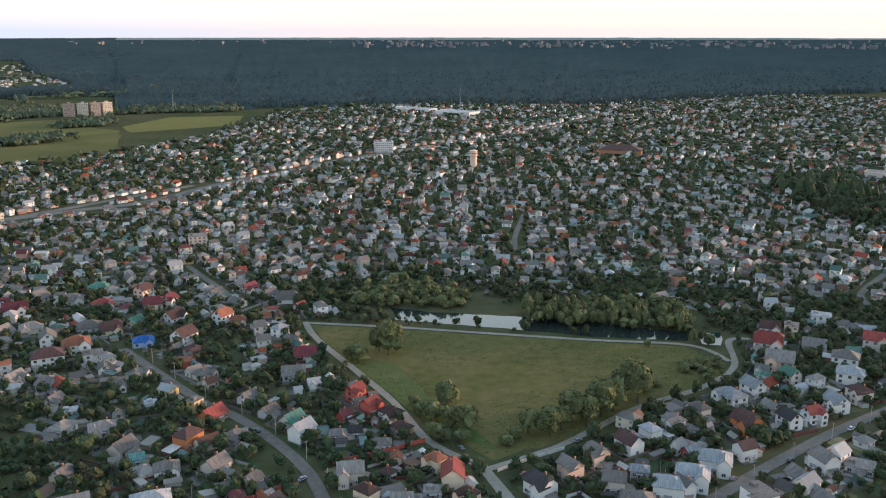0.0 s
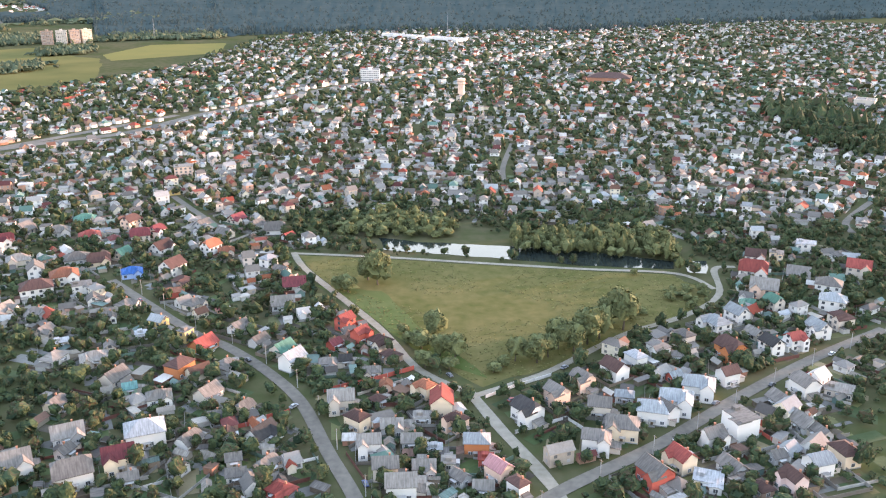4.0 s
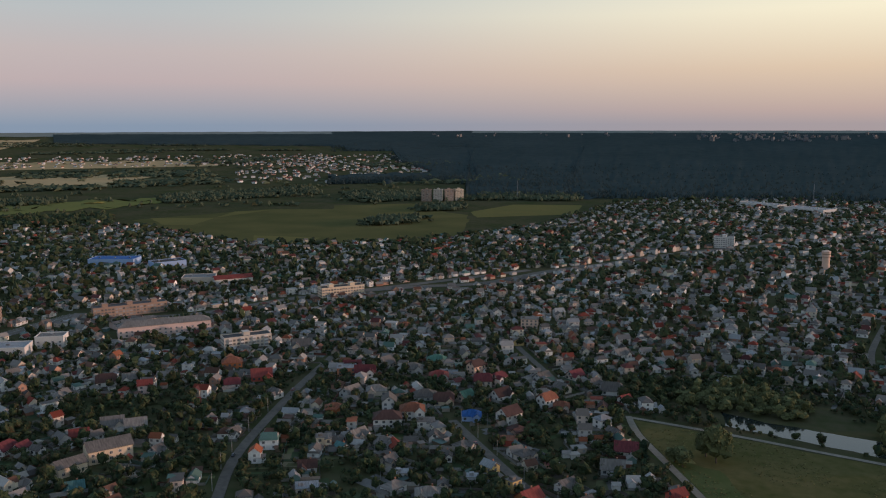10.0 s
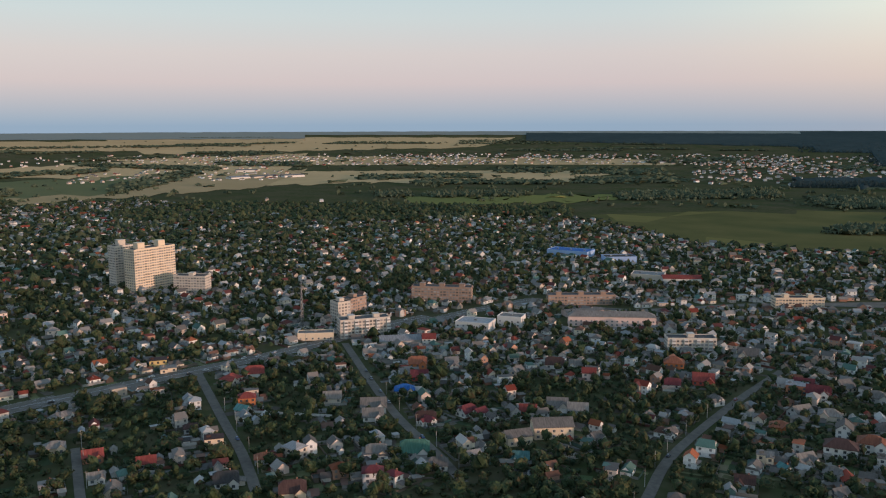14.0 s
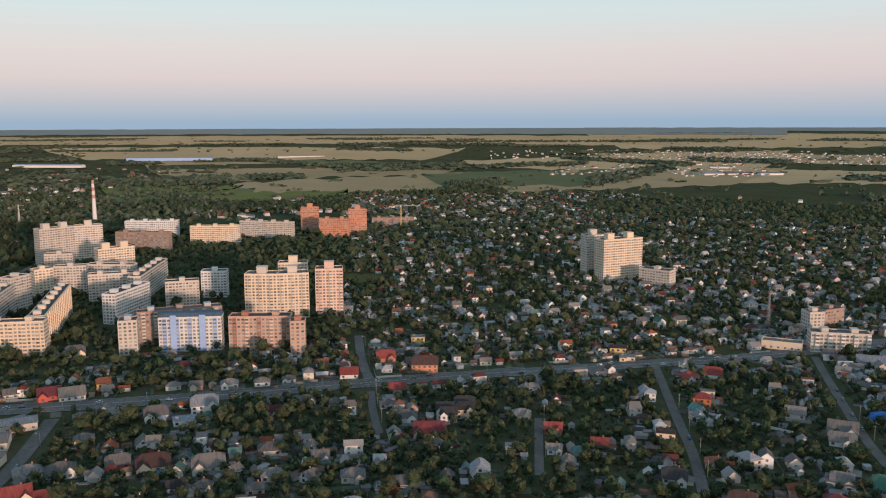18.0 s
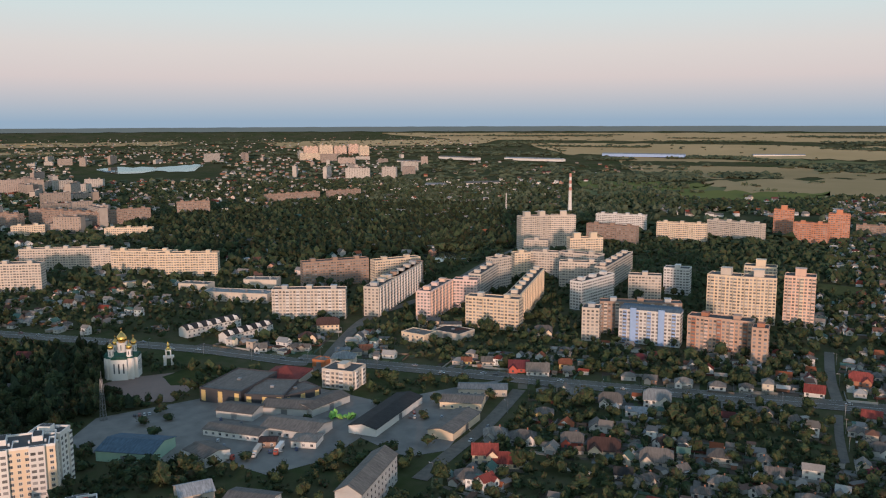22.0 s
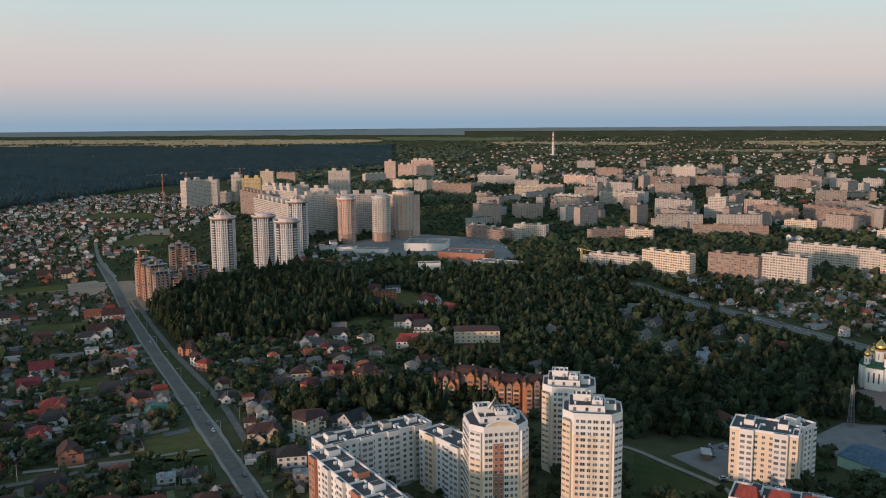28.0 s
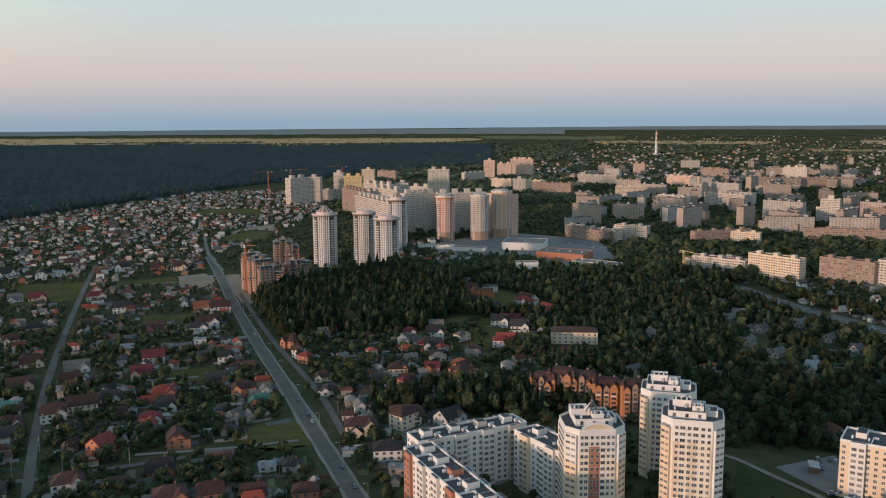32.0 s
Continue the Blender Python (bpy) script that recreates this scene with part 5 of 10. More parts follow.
def wing(ax, ay, bx, by, floors, depth, label, wall, panel, objects=True):
    """A near slab of flats whose windows are parts of their own; front from a to b."""
    turn = math.degrees(math.atan2(by - ay, bx - ax))
    wide = math.hypot(bx - ax, by - ay)
    root = tagged(new("apartment_block"), label, "apartment block")
    m0 = pose(ax, ay, 0, 0, 0, turn)
    root.matrix_world = m0
    claim_poly([tuple((m0 @ Vector((u, v, 0)))[:2]) for u, v in ((-3, -4), (wide + 3, -4), (wide + 3, depth + 4), (-3, depth + 4))])
    high = floors * 2.9 + 1.5
    body = Soup()
    body.box(0, 0, -0.4, wide, depth, high)
    part("wall", body, "wall_" + wall, root)
    rim = Soup()
    rim.box(-0.1, -0.1, high, wide + 0.1, 0.4, high + 1.2), rim.box(-0.1, depth - 0.4, high, wide + 0.1, depth + 0.1, high + 1.2)
    rim.box(-0.1, 0.4, high, 0.4, depth - 0.4, high + 1.2), rim.box(wide - 0.4, 0.4, high, wide + 0.1, depth - 0.4, high + 1.2)
    part("parapet", rim, "wall_bright", root)
    deck = Soup()
    deck.box(0.4, 0.4, high + 0.01, wide - 0.4, depth - 0.4, high + 0.25)
    part("roof", deck, "felt", root)
    for k in range(max(1, int(wide / 14))):
        u = (k + 0.5) * wide / max(1, int(wide / 14))
        hut = Soup()
        hut.box(u - 2.4, depth * 0.4, high + 0.25, u + 2.4, depth * 0.8, high + 3.0)
        top = part("roof_hut", hut, "wall_" + (panel if k % 3 == 2 else "bright"), root)
        lid = Soup()
        lid.box(u - 2.0, depth * 0.4 + 0.4, high + 3.01, u + 2.0, depth * 0.8 - 0.4, high + 3.1)
        part("roof_deck", lid, "felt", top)
        cross = Soup()
        cross.box(u + 5.0, 0.4, high + 0.25, u + 5.4, depth * 0.55, high + 1.15)
        cross.box(u + 5.4, depth * 0.5, high + 0.25, u + 7.5, depth * 0.55, high + 1.15)
        if u + 7.5 < wide:
            part("fire_wall", cross, "wall_bright", root)
        for j in (-3.6, 3.6):
            vent = Soup()
            vent.box(u + j - 0.4, depth * 0.3, high + 0.25, u + j + 0.4, depth * 0.3 + 1.6, high + 1.6)
            part("vent_shaft", vent, "frame_white", root)
    # full-height bays that step the long fronts in and out
    if wide > 30:
        for m in (Matrix.Identity(4), pose(wide, depth, 0, 0, 0, 180)):
            for k in range(int(wide / 13)):
                u = (k + 0.5) * wide / int(wide / 13)
                bay = Soup()
                bay.box(u - 3.4, -1.7, -0.3, u + 3.4, -0.02, high + 1.2, 0, m)
                b = part("bay", bay, "wall_" + ("white" if k % 3 else panel), root)
                top = Soup()
                top.box(u - 3.0, -1.35, high + 1.21, u + 3.0, -0.3, high + 1.26, 0, m)
                part("roof_deck", top, "felt", b)
                strip_glass = Soup()
                for f in range(floors):
                    for j in (-1.6, 1.6):
                        strip_glass.box(u + j - 1.1, -1.78, f * 2.9 + 1.45, u + j + 1.1, -1.68, f * 2.9 + 2.85, 0, m)
                tagged(part("bay_glazing", strip_glass, "glass_many", b), kind="stuff")
    back = Soup()
    for face, (m, ln) in enumerate([(Matrix.Identity(4), wide), (pose(wide, 0, 0, 0, 0, 90), depth), (pose(wide, depth, 0, 0, 0, 180), wide), (pose(0, depth, 0, 0, 0, -90), depth)]):
        n = max(2, int(ln / 3.4))
        for k in range(n):
            u = (k + 0.5) * ln / n
            if k % 4 == 2 and face != 2:
                col = Soup()
                col.box(u - 1.55, -1.0, 0.6, u + 1.55, 0, high - 1.0, 0, m)
                part("loggia", col, "wall_" + (panel if k % 8 == 2 else "bright"), root)
                for f in range(floors):
                    back.box(u - 1.45, -1.06, f * 2.9 + 1.7, u + 1.45, -0.92, f * 2.9 + 2.9, 0, m)
                continue
            for f in range(floors):
                if face != 2 and objects:
                    part("window", WINDOW_MESH, "frame_white", root).matrix_local = m @ pose(u, 0, f * 2.9 + 2.2)
                else:
                    back.box(u - 0.8, -0.06, f * 2.9 + 1.4, u + 0.8, 0.0, f * 2.9 + 3.0, 0, m)
    tagged(part("loggia_glazing", back, "glass_many", root), kind="stuff")
    return root


wing(-50, -381, -69, -309, 9, 15, "white apartment block round a courtyard with brick bays", "bright", "brick")
wing(-58, -386, -116, -402, 9, 14, "white apartment block at the back of a courtyard", "bright", "pale")
wing(-107, -393, -121, -357, 9, 14, "white apartment block beside the courtyard with a pale end", "bright", "cream")
wing(-256, -349, -279, -327, 9, 20, "cream and white apartment block above a brick base", "cream", "bright")
wing(-290, -336, -300, -340, 9, 16, "white stair wing of the cream apartment block", "bright", "bright", objects=False)
red_house = wing(-218, -296, -247, -268, 6, 18, "white apartment block with red mansard roofs", "bright", "pale", objects=False)
for k in range(3):
    mansard = Soup()
    u = 1.5 + k * 13.2
    mansard.add([(u, -0.8, 18.2), (u + 11, -0.8, 18.2), (u + 11, 10, 19.0), (u, 10, 19.0), (u + 2, 4, 25.0), (u + 9, 4, 25.0)], [(0, 1, 5, 4), (2, 3, 4, 5), (1, 2, 5), (3, 0, 4), (3, 2, 1, 0)])
    part("mansard_roof", mansard, "roof_red", red_house)


# brick-built flats with dark red broken roofs in the wood
def gabled_bay(root, u, v0, v1, half, top, wall):
    """A bay that stands out from the front: brick sides, a gable over it, loggias with brick parapets."""
    bay, hood, dark = Soup(), Soup(), Soup()
    bay.box(u - half, v0, 0.2, u + half, v1, top)
    bay.add([(u - half, v0, top), (u + half, v0, top), (u, v0, top + half * 1.1)], [(0, 1, 2)])
    b = part("bay", bay, wall, root)
    hood.add([(u - half - 0.4, v0 - 0.4, top - 0.35), (u, v0 - 0.4, top + half * 1.1 + 0.1), (u + half + 0.4, v0 - 0.4, top - 0.35), (u - half - 0.4, v1 + 3.0, top - 0.35), (u, v1 + 3.0, top + half * 1.1 + 0.1), (u + half + 0.4, v1 + 3.0, top - 0.35)],
             [(0, 1, 4, 3), (1, 2, 5, 4), (0, 3, 5, 2)])
    part("gable_roof", hood, "roof_brown", b)
    # flat dark panes on the front stand in for the shade of loggia recesses
    for f in range(int((top - 1) / 2.9)):
        dark.box(u - half * 0.62, v0 - 0.04, 1.9 + f * 2.9, u + half * 0.62, v0 + 0.05, 3.3 + f * 2.9)
        rail = Soup()
        rail.box(u - half * 0.8, v0 - 0.75, 0.75 + f * 2.9, u + half * 0.8, v0 - 0.02, 1.75 + f * 2.9)
        part("balcony", rail, "wall_peach" if f % 3 == 1 else wall, b)
    tagged(part("loggia_opening", dark, "glass", b), kind="stuff")


for k in range(5):
    u = k / 4
    root = tagged(new("apartment_house"), "orange brick apartment house with dark red broken roofs", "apartment house", group="brick houses in the wood")
    bx, by = -158 - 46 * u, -506 + 35 * u - 10 * math.sin(u * math.pi)
    root.matrix_world = pose(bx, by, 0, 0, 0, 150 + 14 * (u - 0.5))
    claim_disc(bx, by, 11)
    h = 17.6 + (k * 2 % 3) * 1.5
    body = Soup()
    body.box(-7.6, -6, -0.3, 7.6, 7, h)
    part("wall", body, "wall_brown", root)
    rf = Soup()
    rf.add([(-8, -6.5, h), (8, -6.5, h), (8, 7.5, h), (-8, 7.5, h), (-6.5, -3.4, h + 3.6), (6.5, -3.4, h + 3.6), (6.5, 4.2, h + 3.6), (-6.5, 4.2, h + 3.6), (-5, 0.4, h + 4.6), (5, 0.4, h + 4.6)],
           [(0, 1, 5, 4), (1, 2, 6, 5), (2, 3, 7, 6), (3, 0, 4, 7), (4, 5, 9, 8), (5, 6, 9), (6, 7, 8, 9), (7, 4, 8), (3, 2, 1, 0)])
    part("roof", rf, "roof_brown", root)
    gabled_bay(root, -4.6, -8.4, -5.9, 2.0, h - 0.6, "wall_clinker")
    gabled_bay(root, 0.2, -7.4, -5.9, 1.7, h + 1.6 - 2.2 * (k % 2), "wall_brown")
    gabled_bay(root, 4.8, -9.0, -5.9, 2.3, h - 1.8 + 2.4 * (k % 2), "wall_clinker")
    for j in (-6.9, -2.2, 2.3):
        for f in range(5):
            part("window", WINDOW_MESH, "frame_white", root).matrix_local = pose(j, -6.02, 2.4 + f * 2.9) @ Matrix.Diagonal((0.6, 1, 0.9, 1))
    for j, v in ((-5, 2), (4, 1)) if k % 2 else ((2, 3),):
        stack = Soup()
        stack.box(j - 0.5, v - 0.5, h + 1.5, j + 0.5, v + 0.5, h + 5.0)
        stack.box(j - 0.65, v - 0.65, h + 5.0, j + 0.65, v + 0.65, h + 5.3)
        part("chimney", stack, "wall_brown", root)
    for sg in (-1, 1):
        panes = Soup()
        for v in (-3.0, 0.5, 4.0):
            for f in range(5):
                panes.box(sg * 7.66 - 0.08, v - 0.6, 1.8 + f * 2.9, sg * 7.66 + 0.08, v + 0.6, 3.2 + f * 2.9)
        tagged(part("side_window", panes, "glass", root), kind="stuff")
        turret = Soup()
        turret.box(sg * 7.7 - 1.0, -6.6, -0.2, sg * 7.7 + 1.0, -4.2, h + 1.6)
        t = part("turret", turret, "wall_clinker", root)
        cone = Soup()
        cone.add([(sg * 7.7 - 1.3, -6.9, h + 1.55), (sg * 7.7 + 1.3, -6.9, h + 1.55), (sg * 7.7 + 1.3, -3.9, h + 1.55), (sg * 7.7 - 1.3, -3.9, h + 1.55), (sg * 7.7, -5.4, h + 5.4)], [(0, 1, 4), (1, 2, 4), (2, 3, 4), (3, 0, 4), (3, 2, 1, 0)])
        part("turret_roof", cone, "roof_brown", t)


# ---- round-cornered towers and slabs of the new quarter ----
def pillar_tower(x, y, high, r, crown_kind, wall="pale", trim="dark"):
    """A many-sided tower with ribs of light panels, dark glazing between and an overhanging crown."""
    root = tagged(new("residential_tower"), "tall pale ribbed tower block with an overhanging crown", "tower block", group="towers of the new quarter")
    root.matrix_world = pose(x, y, 0, 0, 0, 20)
    claim_disc(x, y, r * 1.3)
    n = 12
    plan = [(r * math.cos(2 * math.pi * k / n), r * math.sin(2 * math.pi * k / n)) for k in range(n)]
    core = Soup()
    prism(core, shrink(plan, 0.94), -0.3, high)
    part("core", core, "wall_" + trim, root)
    for k in range(n):
        a = 2 * math.pi * (k + 0.5) / n
        m = pose(r * 0.93 * math.cos(a), r * 0.93 * math.sin(a), 0, 0, 0, math.degrees(a) + 90)
        rib = Soup()
        if k % 3 != 0:
            for u in (-0.19, 0.0, 0.19):
                rib.box(r * u - r * 0.045, -0.75, 0, r * u + r * 0.045, 0.5, high - 1, 0, m)
            for f in range(int(high / 3) - 1):
                rib.box(-r * 0.19, -0.5, 0.2 + f * 3, r * 0.19, 0.5, 1.35 + f * 3, 0, m)
            part("rib", rib, "wall_" + wall, root)
        else:
            for f in range(int(high / 3) - 1):
                rib.box(-r * 0.15, -1.2, 0.2 + f * 3, r * 0.15, 0.3, 1.15 + f * 3, 0, m)
            tagged(part("balcony", rib, "wall_white", root), kind="stuff")
    glaze = Soup()
    for k in range(n):
        a = 2 * math.pi * (k + 0.5) / n
        m = pose(r * 0.93 * math.cos(a), r * 0.93 * math.sin(a), 0, 0, 0, math.degrees(a) + 90)
        for f in range(int(high / 3) - 1):
            glaze.box(-r * 0.12, -0.58, 1.2 + f * 3, r * 0.12, -0.3, 2.7 + f * 3, 0, m)
    tagged(part("glazing", glaze, "glass_many", root), kind="stuff")
    cap = Soup()
    prism(cap, shrink(plan, 1.08), high, high + 1.6)
    part("cornice", cap, "wall_brown" if trim == "dark" else "wall_" + wall, root)
    rim = Soup()
    rim_walls(rim, shrink(plan, 1.1), high + 1.6, high + 2.9, 0.5)
    part("parapet", rim, "wall_white", root)
    deck = Soup()
    prism(deck, shrink(plan, 1.04), high + 1.61, high + 1.75)
    part("roof", deck, "felt", root)
    if trim != "dark":
        foot = Soup()
        prism(foot, shrink(plan, 1.02), -0.2, 13.5)
        part("base", foot, "wall_brown", root)
    up = Soup()
    prism(up, shrink(plan, 0.7), high + 1.6, high + 5)
    part("penthouse", up, "wall_pink" if trim == "dark" else "wall_grey", root)
    if crown_kind == "spire":
        sp = Soup()
        for i in range(8):
            a, b = i * math.pi / 4 - 0.07, i * math.pi / 4 + 0.07
            sp.add([(r * 0.66 * math.cos(a), r * 0.66 * math.sin(a), high + 5), (r * 0.66 * math.cos(b), r * 0.66 * math.sin(b), high + 5), (r * 0.56 * math.cos(b), r * 0.56 * math.sin(b), high + 5), (0, 0, high + 14)], [(0, 1, 3), (1, 2, 3), (2, 0, 3), (0, 2, 1)])
        part("spire", sp, "wall_white", root)
        inner = Soup()
        inner.add([(px, py, high + 5) for px, py in shrink(plan, 0.5)] + [(0, 0, high + 12)], [(i, (i + 1) % n, n) for i in range(n)])
        part("spire_core", inner, "wall_brown", root)
    return root


pillar_tower(-46, -1082, 64, 15, "spire", "white")
pillar_tower(-96, -1085, 64, 14, "flat", "white")
pillar_tower(-119, -1034, 62, 15, "flat", "white")
pillar_tower(-151, -1180, 72, 14, "spire", "white")
pillar_tower(-237, -1275, 66, 14, "flat", "peach", "brick")
pillar_tower(-291, -1275, 66, 14, "flat", "pale", "grey")
pillar_tower(-330, -1295, 70, 15, "flat", "peach", "cream")


def shell(ax, ay, bx, by, floors, depth):
    """An unfinished brick and concrete block: bays of uneven depth and height, brick infill, open loggias and a bare top floor."""
    turn = math.degrees(math.atan2(by - ay, bx - ax))
    wide = math.hypot(bx - ax, by - ay)
    root = tagged(new("building_shell"), "unfinished brick apartment block with open floors", "building site", group="unfinished blocks")
    m0 = pose(ax, ay, 0, 0, 0, turn)
    root.matrix_world = m0
    claim_poly([tuple((m0 @ Vector((u, v, 0)))[:2]) for u, v in ((-4, -5), (wide + 4, -5), (wide + 4, depth + 4), (-4, depth + 4))])
    n = max(2, round(wide / 8.5))
    w = wide / n
    for k in range(n):
        lift = floors - (0, 1, 3, 0, 2, 1)[(k + floors) % 6]
        out = 1.8 if (k + floors) % 2 else 0.0
        u0, u1, v0, v1 = k * w + 0.05, (k + 1) * w - 0.05, -out, depth + out * 0.8
        core = Soup()
        core.box(u0 + 1.0, v0 + 1.5, -0.3, u1 - 1.0, v1 - 1.5, lift * 3)
        part("core", core, "wall_dark", root)
        brick, posts, rails = Soup(), Soup(), Soup()
        slab = Soup()
        for f in range(lift + 1):
            slab.box(u0 - 0.15, v0 - 0.25, f * 3 - 0.16, u1 + 0.15, v1 + 0.25, f * 3 + 0.16)
            if f == lift:
                break
            z0, z1 = f * 3 + 0.16, f * 3 + 2.84
            for v in (v0, v1 - 0.4):
                for u in (u0, u1 - 0.5):
                    posts.box(u, v, z0, u + 0.5, v + 0.4, z1)
                if f == lift - 1:
                    continue
                # brick between the openings, and parapets before the loggias
                if (f * 3 + k * 5) % 13 != 4:
                    brick.box(u0 + 0.5, v + 0.03, z0, u0 + w * 0.36, v + 0.33, z1)
                    brick.box(u1 - w * 0.2, v + 0.03, z0, u1 - 0.5, v + 0.33, z1)
                rails.box(u0 + w * 0.36, v + 0.0, z0, u1 - w * 0.2, v + 0.36, z0 + 1.0)
            for u in (u0, u1 - 0.4):
                for q in np.arange(v0 + 0.4, v1 - 2.5, 4.2):
                    if f < lift - 1:
                        brick.box(u + 0.05, q, z0, u + 0.35, q + 2.5, z1)
                        rails.box(u + 0.05, q + 2.5, z0, u + 0.35, min(q + 4.2, v1 - 0.4), z0 + 0.9)
                    else:
                        posts.box(u, q, z0, u + 0.4, q + 0.4, z1)
        tagged(part("floor_slab", slab, "concrete", root), kind="stuff")
        tagged(part("brick_infill", brick, "wall_clinker" if k % 2 else "wall_brown", root), kind="stuff")
        tagged(part("post", posts, "concrete", root), kind="stuff")
        tagged(part("parapet", rails, "wall_faded_red" if k % 3 == 0 else "wall_brown", root), kind="stuff")
        hut = Soup()
        hut.box(u0 + w * 0.3, depth * 0.35, lift * 3 + 0.16, u0 + w * 0.75, depth * 0.65, lift * 3 + 2.9)
        part("roof_hut", hut, "wall_brown", root)
    return root


shell(52, -941, 30, -890, 14, 15)
shell(31, -940, 24, -955, 9, 14)
shell(26, -980, -1, -973, 7, 14)
shell(-1, -973, -24, -997, 8, 14)
shell(19, -1097, -13, -1099, 11, 16)


# ---- church with gilded domes ----
ONION = [(0.0, 0), (0.62, 0.02), (0.66, 0.1), (0.9, 0.35), (1.0, 0.7), (0.92, 1.05), (0.6, 1.45), (0.25, 1.8), (0.09, 2.1), (0.0, 2.2)]
church = tagged(new("church"), "white church with green roofs and gilded onion domes", "church")
church.matrix_world = pose(-446, -449, 0, 0, 0, 120)
claim_disc(-446, -449, 22)
body = Soup()
body.box(-9, -9, -0.3, 9, 9, 15.5)
body.box(-5.5, -11.5, -0.3, 5.5, 11.5, 15)
body.box(-11.5, -5.5, -0.3, 11.5, 5.5, 15)
part("nave", body, "wall_bright", church)
for k in range(4):
    m = pose(0, 0, 0, 0, 0, 90 * k)
    gab = Soup()
    n = 10
    gab.add([tuple(m @ Vector((5.5 * math.cos(math.pi * i / n), -11.6, 15 + 2.4 * math.sin(math.pi * i / n)))) for i in range(n + 1)] + [tuple(m @ Vector((5.5 * math.cos(math.pi * i / n), -8, 15 + 2.4 * math.sin(math.pi * i / n)))) for i in range(n + 1)],
            [tuple(range(n, -1, -1))] + [(i, i + 1, i + n + 2, i + n + 1) for i in range(n)])
    part("gable", gab, "roof_deepgreen", church, "rounded green roof over a gable")
    for j in (-3.2, 0, 3.2):
        slot = Soup()
        slot.box(j - 0.5, -11.58, 5, j + 0.5, -11.4, 12, 0, m)
        part("window", slot, "glass", church, "tall narrow arched window")
    for j in (-8.4, 8.4):
        but = Soup()
        but.box(j - 0.5, -9.6, 0, j + 0.5, -8.9, 15, 0, m)
        part("pilaster", but, "wall_bright", church)
roofs = Soup()
roofs.add([(-9.5, -9.5, 15.5), (9.5, -9.5, 15.5), (9.5, 9.5, 15.5), (-9.5, 9.5, 15.5), (-4, -4, 18), (4, -4, 18), (4, 4, 18), (-4, 4, 18)], [(0, 1, 5, 4), (1, 2, 6, 5), (2, 3, 7, 6), (3, 0, 4, 7), (4, 5, 6, 7), (3, 2, 1, 0)])
part("roof", roofs, "roof_deepgreen", church)
for x, y, r, base, up in ((0, 0, 3.4, 17, 7.5), (-6.3, -6.3, 2.0, 15.5, 5.5), (6.3, -6.3, 2.0, 15.5, 5.5), (6.3, 6.3, 2.0, 15.5, 5.5), (-6.3, 6.3, 2.0, 15.5, 5.5)):
    drum = Soup()
    lathe(drum, [(r, base), (r, base + up), (r * 1.1, base + up), (r * 1.1, base + up + 0.4), (0, base + up + 0.4)], x, y)
    d = part("drum", drum, "wall_bright", church)
    for i in range(6):
        a = i * math.pi / 3
        slit = Soup()
        slit.box(-0.28, -r - 0.05, base + up * 0.35, 0.28, -r + 0.15, base + up * 0.85, 0, pose(x, y, 0, 0, 0, math.degrees(a)))
        part("window", slit, "glass", d)
    dome = Soup()
    lathe(dome, [(p * r * 1.08, base + up + 0.4 + q * r * 1.15) for p, q in ONION], x, y)
    g = part("dome", dome, "gold", church, "gilded onion dome")
    z = base + up + 0.4 + 2.2 * r * 1.15
    cross = Soup()
    cross.box(x - 0.09, y - 0.09, z - 0.2, x + 0.09, y + 0.09, z + 2.0), cross.box(x - 0.6, y - 0.08, z + 1.1, x + 0.6, y + 0.08, z + 1.3)
    part("cross", cross, "gold", g)

gate = tagged(new("gate_tower"), "small white gate tower with a gilded top", "gate tower")
gate.matrix_world = pose(-481, -439, 0, 0, 0, 130)
claim_disc(-481, -439, 6)
for u in (-2.6, 2.6):
    pier = Soup()
    pier.box(u - 1, -2, 0, u + 1, 2, 5.5)
    part("pier", pier, "wall_bright", gate)
lintel = Soup()
lintel.box(-3.9, -2.2, 5.5, 3.9, 2.2, 7)
part("lintel", lintel, "wall_bright", gate)
belfry = Soup()
for u in (-1.6, 1.6):
    for v in (-1.6, 1.6):
        belfry.box(u - 0.45, v - 0.45, 7, u + 0.45, v + 0.45, 11)
belfry.box(-2.2, -2.2, 11, 2.2, 2.2, 11.6)
part("belfry", belfry, "wall_bright", gate)
cap = Soup()
lathe(cap, [(2.2, 11.6), (1.2, 13), (0.9, 14), (1.2, 15), (0.6, 16.2), (0.05, 18)], 0, 0)
part("dome", cap, "gold", gate, "gilded dome")


# ---- chimneys, masts, water tower, cranes ----
def chimney_stack(x, y, high, r, bands):
    x, y, z, s = lay(x, y)
    root = tagged(new("chimney_stack"), "tall white chimney stack with faded red bands", "chimney")
    root.matrix_world = pose(x, y, z) @ Matrix.Scale(s, 4)
    n = bands
    for k in range(n):
        z0, z1 = high * k / n, high * (k + 1) / n
        ring = Soup()
        lathe(ring, [(r * (1 - 0.45 * z0 / high), z0), (r * (1 - 0.45 * z1 / high), z1)], 0, 0, 14)
        part("band", ring, "wall_faded_red" if k % 2 and k > n // 2 else "wall_white", root)
    base = Soup()
    base.box(-r * 1.4, -r * 1.4, -0.2, r * 1.4, r * 1.4, 3)
    part("base", base, "concrete", root)


chimney_stack(-1600, -444, 78, 4.0, 12)
chimney_stack(-1898, -4194, 125, 7.0, 12)


